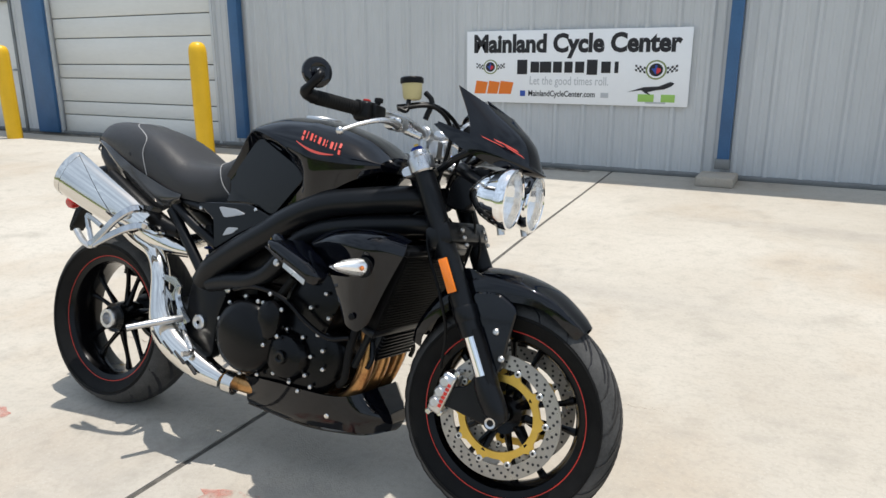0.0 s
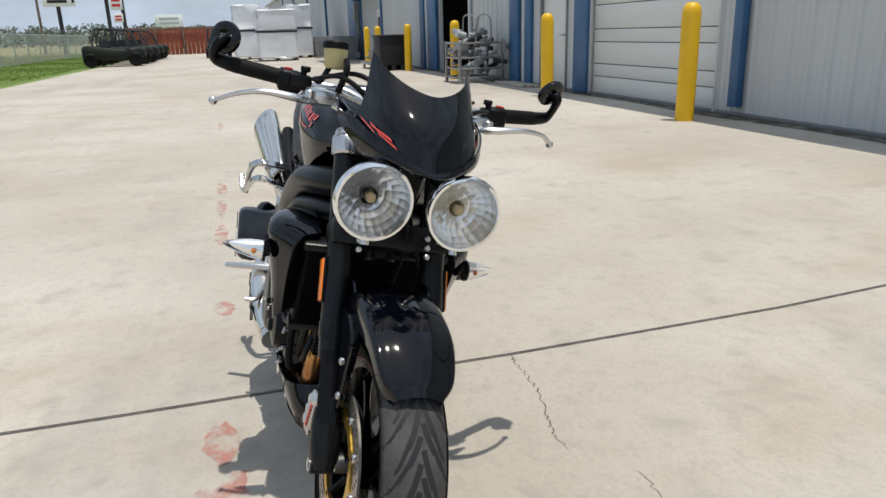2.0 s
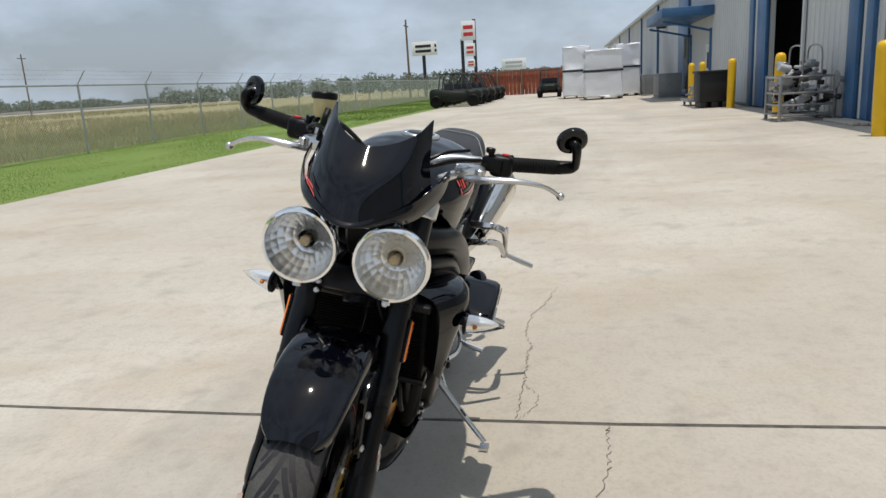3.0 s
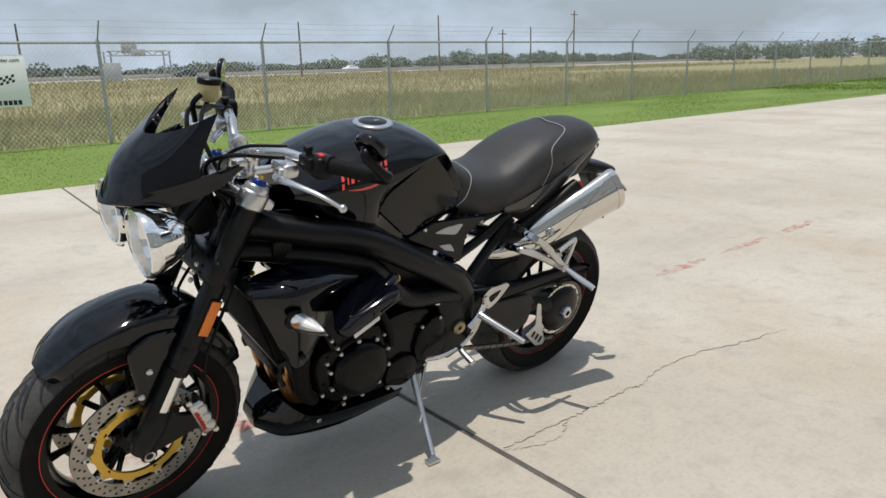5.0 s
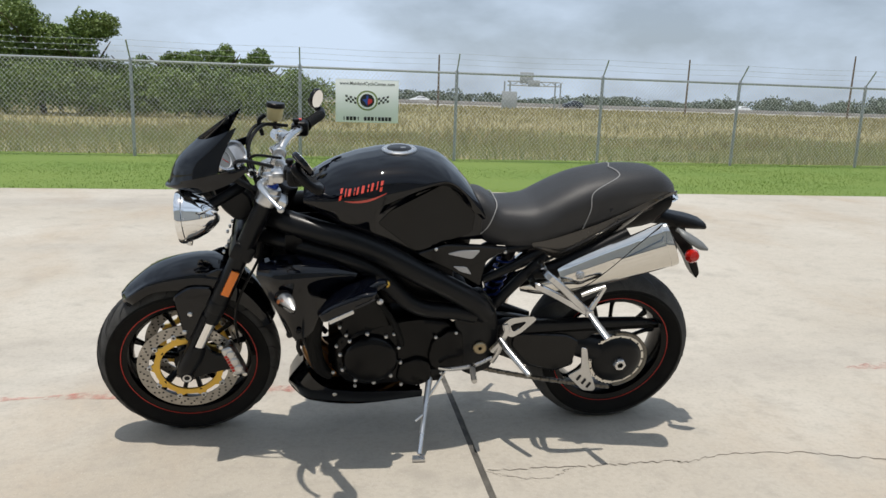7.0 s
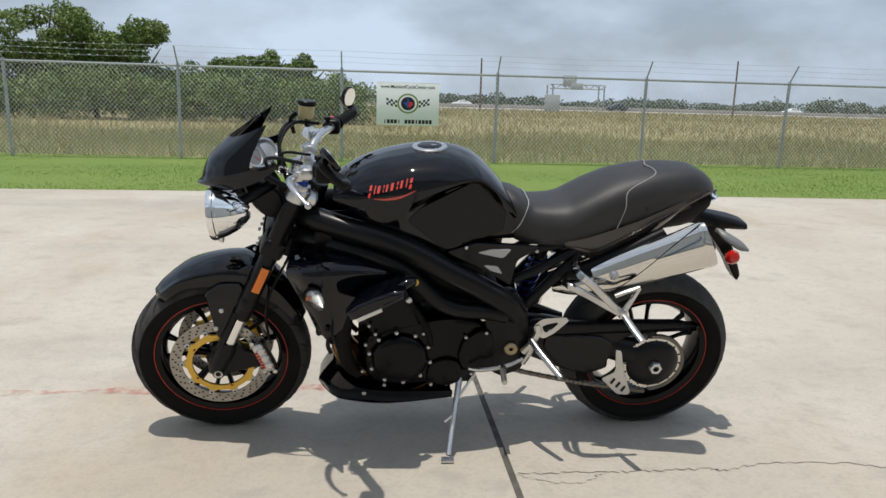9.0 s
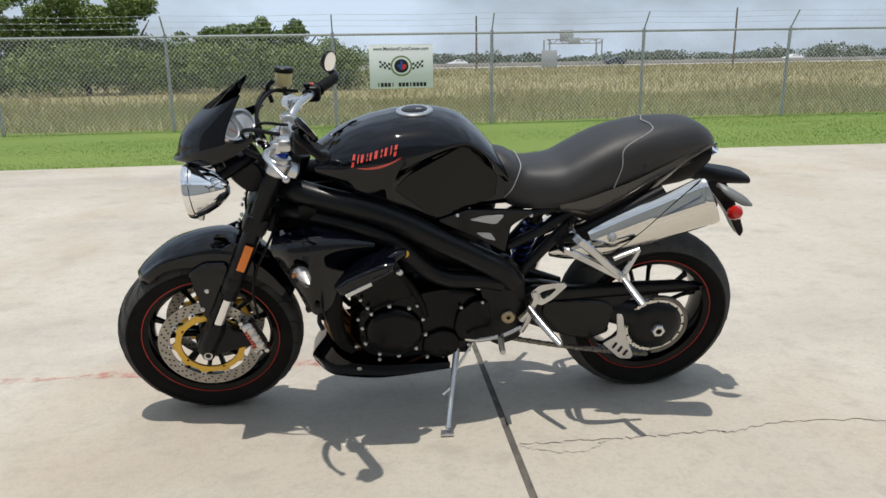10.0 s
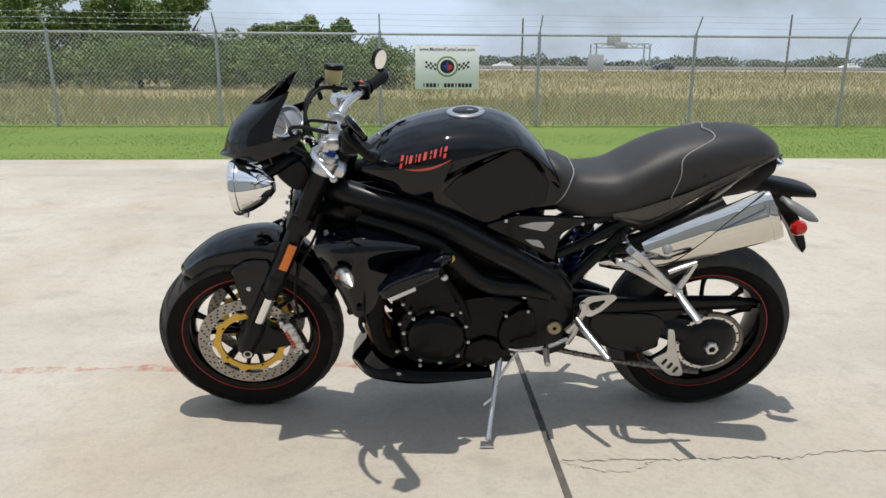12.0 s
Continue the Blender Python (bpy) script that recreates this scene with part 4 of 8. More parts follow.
box(bm, at(0.87, 0.955).translation, (0.2, 0.004, 0.016))
box(bm, at(0.655, 0.87).translation, (0.08, 0.004, 0.05))
part("fine_print", bm, M["ink_grey"], ws)
bm = B()
box(bm, at(0.28, 0.865).translation, (0.06, 0.004, 0.06), 0.001)
part("square_icon", bm, M["ink_blue"], ws)


# ---- things along the building ----
def crate_stack(name, x, y, w, d, tiers, label):
    t = thing(name, label, "crate", "wrapped crates", m=Matrix.Translation((x, y, 0)))
    z = 0.12
    pb = B()
    for k in range(3):
        box(pb, (0, -w / 2 + 0.06 + (w - 0.12) * k / 2, 0.05), (d, 0.1, 0.1))
    part("pallet", pb, M["wood"], t)
    for h in tiers:
        cb = B()
        box(cb, (0, 0, z + h / 2), (d, w, h), 0.07, seg=2)
        bmesh.ops.subdivide_edges(cb, edges=cb.edges[:], cuts=2, use_grid_fill=True)
        for v in cb.verts:
            v.co += Vector([rng.uniform(-0.025, 0.025) for _ in range(3)])
        part("wrapped_box", cb, M["wrap"], t)
        z += h
        if h != tiers[-1]:
            sb = B()
            box(sb, (0, 0, z + 0.03), (d + 0.05, w + 0.05, 0.09), 0.01)
            part("dark_band", sb, M["strap"], t)
            z += 0.06
    return t


crate_stack("wrapped_crates", -33.8, 2.35, 1.80, 2.2, (1.2, 0.95), "tall crates in shiny white plastic wrap with dark band")
crate_stack("wrapped_crates", -38.0, 1.15, 1.45, 2.2, (1.3, 1.25), "tall stack of crates in white plastic wrap with a dark band")
crate_stack("wrapped_crates", -37.4, 3.75, 1.30, 2.2, (1.35, 1.15), "tall stack of crates in crinkled white plastic wrap")

for x, d in ((-30.2, 1.9), (-36.0, 2.4), (-46.0, 3.6)):
    t = thing("condenser_unit", "grey louvred air-conditioning condenser unit by the wall", "condenser", "condenser units", m=Matrix.Translation((x, 4.95, 0)))
    bm = B()
    box(bm, (0, 0, 0.55), (d, 0.95, 1.0), 0.03)
    part("cabinet", bm, M["unit_grey"], t)
    for k in range(9):
        bm = B()
        box(bm, (0.0, -0.485, 0.2 + 0.085 * k), (d * 0.9, 0.03, 0.03), 0.004)
        part("louvre", bm, M["galv"], t)
    bm = B()
    box(bm, (0, 0, 0.025), (d + 0.1, 1.05, 0.05), 0.01)
    part("pad", bm, M["concrete"], t)

crate = thing("plastic_bin", "large black plastic bulk bin", "bin", m=Matrix.Translation((-19.9, 4.85, 0)))
bm = B()
box(bm, (0, 0, 0.60), (1.0, 0.82, 0.86), 0.05)
part("bin_body", bm, M["crate_black"], crate)
bm = B()
box(bm, (0, 0, 1.04), (1.06, 0.9, 0.07), 0.02)
part("bin_rim", bm, M["crate_black"], crate)
for y in (-0.3, 0, 0.3):
    bm = B()
    box(bm, (0, y, 0.085), (1.0, 0.13, 0.17), 0.02)
    part("skid", bm, M["crate_black"], crate)
junk = thing("scrap_cart", "low cart of loose metal scrap", "cart", m=Matrix.Translation((-21.6, 4.75, 0)))
bm = B()
box(bm, (0, 0, 0.18), (1.5, 0.8, 0.08), 0.01)
for k in range(16):
    a = Vector((rng.uniform(-0.6, 0.6), rng.uniform(-0.35, 0.35), rng.uniform(0.22, 0.4)))
    cyl(bm, a, a + Vector((rng.uniform(-0.5, 0.5), rng.uniform(-0.3, 0.3), rng.uniform(0.0, 0.5))), 0.03, 6)
for x in (-0.6, 0.6):
    for y in (-0.3, 0.3):
        cyl(bm, (x, y - 0.03, 0.08), (x, y + 0.03, 0.08), 0.08, 10)
part("scrap", bm, M["rack_steel"], junk)

# steel rack with a bare engine in it
rack = thing("steel_rack", "bare steel stillage rack holding engine parts", "rack", m=Matrix.Translation((-13.0, 5.28, 0)))
for x in (-0.5, 0.5):
    for y in (-0.5, 0.5):
        bm = B()
        box(bm, (x, y, 0.45), (0.06, 0.06, 0.9), 0.005)
        part("post", bm, M["rack_steel"], rack)
for z in (0.12, 0.32, 0.55, 0.86):
    for a, b in (((-0.5, -0.5), (0.5, -0.5)), ((-0.5, 0.5), (0.5, 0.5)), ((-0.5, -0.5), (-0.5, 0.5)), ((0.5, -0.5), (0.5, 0.5))):
        bm = B()
        cyl(bm, (*a, z), (*b, z), 0.022, 8)
        part("rail", bm, M["rack_steel"], rack)
for y in (-0.1, 0.25):
    bm = B()
    tube(bm, [(-0.45, y, 0.9), (-0.42, y, 1.35), (-0.2, y, 1.46), (0.25, y, 1.44), (0.42, y, 1.3), (0.45, y, 0.9)], 0.018, 8, 4)
    part("hoop", bm, M["rack_steel"], rack)
eng = thing("scrap_engine", "heap of dirty bare engine castings in a steel rack", "engine", m=Matrix.Translation((-13.0, 5.28, 0)))
for k in range(64):
    bm = B()
    c = (rng.uniform(-0.40, 0.40), rng.uniform(-0.42, 0.42), rng.uniform(0.22, 1.15))
    if k % 2:
        box(bm, c, (rng.uniform(0.08, 0.24), rng.uniform(0.08, 0.24), rng.uniform(0.05, 0.16)), 0.02, Matrix.Rotation(rng.uniform(-0.6, 0.6), 3, "X"))
    else:
        cyl(bm, c, Vector(c) + Vector((rng.uniform(-0.35, 0.35), rng.uniform(-0.3, 0.3), rng.uniform(-0.1, 0.2))), rng.uniform(0.03, 0.09), 12, bevel=0.008)
    part("casting", bm, M[("galv", "rack_steel", "crate_black", "rack_steel", "board")[k % 5]], eng)
reel = thing("hose_reel", "pale hose reel fixed to the ribbed wall", "hose reel", m=Matrix.Translation((-12.4, WY - 0.13, 0.78)))
bm = B()
lathe(bm, [(0, -0.1), (0.17, -0.1), (0.17, -0.08), (0.06, -0.06), (0.06, 0.06), (0.17, 0.08), (0.17, 0.1), (0, 0.1)], Matrix.Rotation(radians(90), 4, "X"), 20)
part("reel", bm, M["galv"], reel)
planks = thing("timber_planks", "pale timber planks lying along the wall", "planks", m=Matrix.Translation((-11.5, 5.55, 0)))
for k in range(3):
    bm = B()
    box(bm, (0.1 * k, 0.12 * k, 0.03), (1.5, 0.1, 0.05), 0.006)
    part("plank", bm, M["concrete"], planks)


# ---- parked buggies ----
def buggy(m, label):
    t = thing("utility_buggy", label, "buggy", "parked buggies", m=m)
    bb = B()
    body(bb, [[(x, 0, z1), (x, w * 0.7, z1), (x, w, z1 - 0.1), (x, w, z0), (x, 0, z0)] for x, w, z0, z1 in ((-1.3, 0.45, 0.45, 0.85), (-1.1, 0.62, 0.35, 0.95), (-0.2, 0.64, 0.3, 0.85), (0.5, 0.62, 0.3, 0.8), (1.1, 0.5, 0.4, 0.85), (1.35, 0.3, 0.45, 0.7))], n=2, along=2)
    part("body", bb, M["buggy_dark"], t)
    for y in (-0.6, 0.6):
        rb = B()
        tube(rb, [(0.75, y, 0.8), (0.45, y * 0.95, 1.5), (0.2, y * 0.92, 1.62), (-0.6, y * 0.92, 1.62), (-0.8, y * 0.95, 0.8)], 0.03, 6, 3)
        part("roll_bar", rb, M["strap"], t)
    rb = B()
    box(rb, (-0.2, 0, 1.66), (1.0, 1.15, 0.05), 0.02)
    part("roof", rb, M["strap"], t)
    sb = B()
    box(sb, (-0.35, 0, 0.95), (0.35, 1.0, 0.45), 0.06)
    part("seat", sb, M["strap"], t)
    for x in (-0.95, 0.95):
        for y in (-0.6, 0.6):
            wb = B()
            lathe(wb, [(0.13, -0.12), (0.26, -0.13), (0.31, -0.08), (0.31, 0.08), (0.26, 0.13), (0.13, 0.12), (0.0, 0.08)], Matrix.Translation((x, y, 0.31)) @ Matrix.Rotation(radians(90), 4, "X"), 18)
            part("wheel", wb, M["rubber"], t)
    return t


buggy(Matrix.Translation((-43.5, -0.45, 0)), "dark green utility buggy with roof and roll bars")
bg = buggy(Matrix.Translation((-34.0, -5.0, 0)) @ Matrix.Rotation(radians(90), 4, "Z"), "black utility buggy parked in a row at the yard's edge")
for k in range(1, 7):
    copy_thing(bg, Matrix.Translation((-34.0 - 2.4 * k, -5.0 + 0.1 * (k % 3), 0)) @ Matrix.Rotation(radians(90 + rng.uniform(-5, 5)), 4, "Z"))

# red board fence at the yard's end
rf = thing("board_fence", "red-brown board fence with pale posts closing the yard", "fence")
for k in range(34):
    bm = B()
    box(bm, (-57.0, -7.0 + 0.31 * k, 1.0), (0.03, 0.29, 2.0 + rng.uniform(-0.04, 0.04)), 0.004)
    part("board", bm, M["red_fence"], rf)
for k in range(6):
    bm = B()
    box(bm, (-56.9, -7.0 + 2.0 * k, 1.02), (0.12, 0.12, 2.05), 0.01)
    part("post", bm, M["wood"], rf)
bm = B()
box(bm, (-56.92, -1.9, 1.9), (0.05, 10.3, 0.12), 0.01)
part("cap_rail", bm, M["wood"], rf)


# ---- distance ----
def sign_pole(x, y, boards, poles, label):
    t = thing("roadside_sign", label, "sign", "roadside signs", m=Matrix.Translation((x, y, 0)))
    for py, h in poles:
        pb = B()
        cyl(pb, (0, py, -0.2), (0, py, h), 0.22, 10)
        part("pole", pb, M["strap"], t)
    for y0, y1, z0, z1, key in boards:
        sb = B()
        box(sb, (0.3, (y0 + y1) / 2, (z0 + z1) / 2), (0.3, y1 - y0, z1 - z0), 0.03)
        bd = part("board", sb, M["white_sign"], t)
        tb = B()
        for k in range(2):
            box(tb, (0.46, (y0 + y1) / 2, z0 + (z1 - z0) * (0.32 + 0.36 * k)), (0.02, (y1 - y0) * 0.7, (z1 - z0) * 0.2))
        part("lettering_bars", tb, M[key], bd)
    return t


sign_pole(-90, -17.4, ((-1.5, 1.4, 5.0, 6.7, "ink"), (1.4, 1.75, 5.0, 6.7, "ink")), ((-0.1, 5.1),), "white roadside sign board on a single dark pole")
sign_pole(-92, -11.8, ((-0.9, 0.9, 6.6, 9.0, "ink_red"), (-0.5, 0.8, 4.6, 6.2, "ink_red"), (-0.3, 0.7, 3.2, 4.2, "ink_red")), ((-0.9, 6.8), (0.75, 9.2)), "tall white and red roadside pylon sign")


def utility_pole(x, y, h, cross=True):
    t = thing("utility_pole", "weathered wooden utility pole by the highway", "utility pole", "utility poles", m=Matrix.Translation((x, y, 0)))
    pb = B()
    cyl(pb, (0, 0, -0.3), (0, 0, h), 0.17, 8, 0.11)
    part("pole", pb, M["wood"], t)
    if cross:
        cb = B()
        box(cb, (0, 0, h - 0.8), (2.2, 0.14, 0.14), 0.01)
        part("crossarm", cb, M["wood"], t)


for x, h, cross in ((-82, 9.8, False), (-98, 7.5, True), (-105.8, 8.1, False), (-119, 11.5, True), (-15.6, 7.4, False), (-54, 8.2, False)):
    utility_pole(x, -100, h, cross)
utility_pole(-90, -19.6, 9.6)
sign_pole(-94, -6.2, ((-1.6, 1.6, 2.6, 4.0, "ink_grey"),), ((-1.2, 2.7), (1.2, 2.7)), "low grey roadside sign board on two posts")
gantry = thing("highway_gantry", "grey steel highway sign gantry seen from behind", "gantry")
for x in (-31.0, -40.2):
    for dx in (-0.5, 0.5):
        bm = B()
        cyl(bm, (x + dx, -120, -0.3), (x + dx, -120, 4.6), 0.14, 8)
        part("leg", bm, M["galv"], gantry)
bm = B()
for z in (4.0, 4.7):
    cyl(bm, (-31, -120, z), (-40.5, -120, z), 0.11, 6)
for k in range(10):
    cyl(bm, (-31 - k, -120, 4.0 if k % 2 else 4.7), (-32 - k, -120, 4.7 if k % 2 else 4.0), 0.07, 6)
part("truss", bm, M["galv"], gantry)
for c, s in (((-34.3, -119.6, 5.3), (2.4, 0.1, 1.9)), ((-35.6, -119.5, 4.4), (2.2, 0.1, 1.1))):
    bm = B()
    box(bm, c, s, 0.03)
    part("sign_back", bm, M["board"], gantry)
rs = thing("road_sign", "grey back of a large road sign on two legs", "sign", m=Matrix.Translation((-31.2, -119, 0)))
bm = B()
box(bm, (0, 0, 1.3), (2.7, 0.1, 3.2), 0.02)
part("sign_back", bm, M["board"], rs)
for x in (-0.9, 0.9):
    bm = B()
    cyl(bm, (x, -0.1, -0.3), (x, -0.1, 2.5), 0.08, 6)
    part("leg", bm, M["galv"], rs)

bm = B()
loft(bm, [[(x, -138, -0.1), (x, -146, 0.25), (x, -176, 0.3), (x, -184, -0.1)] for x in (-500, 300)], closed=False)
tagged(part("road", bm, M["asphalt"]), "pale concrete highway across the field", "road", kind="structure")
bm = B()
box(bm, (-100, -147, 0.50), (800, 0.25, 0.95), 0.03)
box(bm, (-100, -161, 0.55), (800, 0.25, 0.75), 0.03)
tagged(part("road_barrier", bm, M["asphalt"]), "pale concrete highway barrier", "barrier", kind="structure")


def car(x, y, key, label):
    t = thing("car", label, "car", "cars on the highway", m=Matrix.Translation((x, y, 0.3)))
    cb = B()
    body(cb, [[(u, 0, z1), (u, w * 0.8, z1), (u, w, z1 * 0.55), (u, w, 0.25), (u, 0, 0.25)] for u, w, z1 in ((-2.2, 0.7, 0.85), (-1.8, 0.86, 1.0), (-1.0, 0.88, 1.4), (0.2, 0.88, 1.45), (0.9, 0.88, 1.05), (1.9, 0.85, 0.85), (2.2, 0.7, 0.65))], n=2, along=2)
    part("body", cb, M[key], t)
    for u in (-1.35, 1.35):
        for v in (-0.8, 0.8):
            wb = B()
            cyl(wb, (u, v - 0.1, 0.32), (u, v + 0.1, 0.32), 0.32, 14)
            part("wheel", wb, M["rubber"], t)
    gb = B()
    box(gb, (-0.4, 0, 1.18), (1.7, 1.66, 0.3), 0.08)
    part("windows", gb, M["strap"], t)


car(-52, -144.5, "car_dark", "dark car on the distant highway")
car(-96, -152, "car_white", "white car on the distant highway")
car(-20, -153, "car_white", "pale car on the distant highway")


# ---- trees ----
def leaves(n, crowns, size, seed):
    """Leaf quads spread over and in lumpy crowns of (x, y, z, rx, ry, rz)."""
    rs = np.random.RandomState(seed)
    vs, fs = [], []
    total = sum(c[3] * c[5] for c in crowns)
    for cx, cy, cz, rx, ry, rz in crowns:
        k = int(n * rx * rz / total)
        d = rs.normal(size=(k, 3))
        d /= np.linalg.norm(d, axis=1)[:, None]
        lump = 1 + 0.22 * np.sin(d[:, 0] * 7 + cx) * np.sin(d[:, 1] * 6 + cy) + 0.16 * np.sin(d[:, 2] * 9 + cx * 2)
        p = d * (rs.uniform(0.45, 1.05, k) ** 0.5 * lump)[:, None] * (rx, ry, rz) + (cx, cy, cz)
        for q in p:
            u, v = rs.normal(size=3), rs.normal(size=3)
            u /= np.linalg.norm(u)
            v -= u * (u @ v)
            v /= np.linalg.norm(v)
            s = size * rs.uniform(0.6, 1.4)
            i = len(vs)
            vs += [tuple(q - u * s), tuple(q + v * s * 0.5), tuple(q + u * s), tuple(q - v * s * 0.5)]
            fs.append((i, i + 1, i + 2, i + 3))
    return vs, fs


def leaf_mesh(name, material, n, crowns, size, seed):
    vs, fs = leaves(n, crowns, size, seed)
    me = bpy.data.meshes.new(name)
    me.from_pydata(vs, [], fs)
    me.materials.append(material)
    return new(name, me)


def tree(x, y, h, spread, seed, n=15000):
    r = random.Random(seed)
    t = thing("tree", "dense dark green broadleaf tree at the field's edge", "tree", "trees behind the fence", m=Matrix.Translation((x, y, -0.1)))
    tb = B()
    tube(tb, [(0, 0, -0.1), (r.uniform(-0.1, 0.1), 0, h * 0.3), (r.uniform(-0.3, 0.3), r.uniform(-0.2, 0.2), h * 0.7)], [0.16, 0.12, 0.05], 8, 4)
    for k in range(5):
        a = r.uniform(0, 6.3)
        tube(tb, [(0, 0, h * (0.2 + 0.08 * k)), (math.cos(a) * spread * 0.4, math.sin(a) * spread * 0.4, h * (0.4 + 0.08 * k)), (math.cos(a) * spread * 0.7, math.sin(a) * spread * 0.7, h * (0.55 + 0.08 * k))], [0.07, 0.05, 0.02], 6, 3)
    part("trunk", tb, M["bark"], t)
    crowns = []
    for k in range(17):
        a, q = r.uniform(0, 6.3), r.uniform(0.1, 0.85)
        zc = h * r.uniform(0.16, 0.90)
        w = spread * (0.28 + 0.25 * r.random()) * (1.15 - 0.5 * zc / h)
        crowns.append((math.cos(a) * q * spread * 0.75, math.sin(a) * q * spread * 0.6, zc, w, w, w * r.uniform(0.6, 0.9)))
    cr = leaf_mesh("crown", M["leaf"], n, crowns, 0.072, seed)
    cr.parent = t


for k, (x, y, h, s) in enumerate(((22.6, -36, 5.2, 2.7), (18.8, -34.5, 4.9, 2.4), (16.6, -35.5, 5.6, 2.5), (14.2, -35, 5.3, 2.4), (12.0, -34.8, 5.0, 2.2), (10.0, -35.5, 3.3, 1.8), (8.0, -35, 3.3, 1.8),
                                  (5.9, -36, 3.6, 1.9), (4.0, -35.5, 3.4, 1.7), (2.2, -35.2, 2.4, 1.4), (27, -35, 5.6, 3.0), (32, -35, 5.4, 3.0))):
    tree(x, y, h, s, 20 + k, 22000)
# low shrubs filling the edge
crowns = [(0.9 + 0.8 * k + rng.uniform(-0.3, 0.3), -33.2 + rng.uniform(-0.9, 0.9), 0.9 + rng.uniform(-0.15, 0.45), 1.1, 1.0, 1.05) for k in range(42)]
tagged(leaf_mesh("shrubs", M["leaf"], 52000, crowns, 0.075, 5), "low dense green shrubs at the field's edge", "shrub", kind="stuff")
crowns = []
for k in range(420):
    x = -420 + 1.75 * k + rng.uniform(-1.2, 1.2)
    hh = rng.uniform(1.7, 2.6) * (1.0 + 0.25 * math.sin(x * 0.02) + 0.2 * math.sin(x * 0.11))
    crowns.append((x, -240 + rng.uniform(-12, 12), hh, rng.uniform(2.5, 4.5), 3.0, hh * 0.95))
for k in range(110):
    y = -150 + 1.75 * k + rng.uniform(-1, 1)
    hh = rng.uniform(2.0, 3.4)
    crowns.append((-260 + rng.uniform(-15, 15), y, hh, 3.0, rng.uniform(2.5, 5), hh * 0.95))
# no haze in the air: the pale leaf colour carries it
tagged(leaf_mesh("far_woods", M["leaf_far_haze"], 120000, crowns, 0.5, 9), "line of far green trees, leaf colour paled for haze", "trees", kind="stuff")


# ---- motorcycle ----
LEAN = Matrix.Translation((0.0, 0.012, -0.005)) @ Matrix.Rotation(radians(-0.5), 4, "Z") @ Matrix.Rotation(radians(-12.7), 4, "X")
bike = thing("motorcycle", "black sport motorcycle with twin round headlamps on its side stand", "motorcycle", m=LEAN)
# the front end is turned slightly to the left about the steering axis
HEAD, AXIS = Vector((1.135, 0, 0.90)), Vector((-0.413, 0, 0.911))
STEER = Matrix.Translation((0, 0.002, 0)) @ Matrix.Translation(HEAD) @ Matrix.Rotation(radians(3.0), 4, AXIS) @ Matrix.Translation(-HEAD)
BARS = Matrix.Translation((0.010, 0.012, 0.006))
# the wheelbase sets the length
LENGTH = Matrix.Translation((-0.014, 0, 0)) @ Matrix.Diagonal((1.018, 1, 1, 1))
SIDES = (1, -1)
YAX = Matrix.Rotation(radians(-90), 4, "X")  # turns z to +y


def bp(name, bm, key, label="", parent=None, steer=False, smooth=38):
    turned = (BARS if steer == "bars" else STEER) if steer else Matrix()
    return part(name, bm, M[key], parent or bike, label, smooth, LENGTH @ turned)


def bolt(at_, r=0.006, h=0.006, side=1, key="alu", parent=None, steer=False, axis=None, name="bolt"):
    bb = B()
    a = Vector(at_)
    d = Vector(axis) if axis else Vector((0, side, 0))
    cyl(bb, a - d * 0.004, a + d * h, r, 10, bevel=r * 0.35)
    cyl(bb, a + d * (h - 0.001), a + d * (h + 0.0008), r * 0.45, 6)
    return bp(name, bb, key, parent=parent, steer=steer)


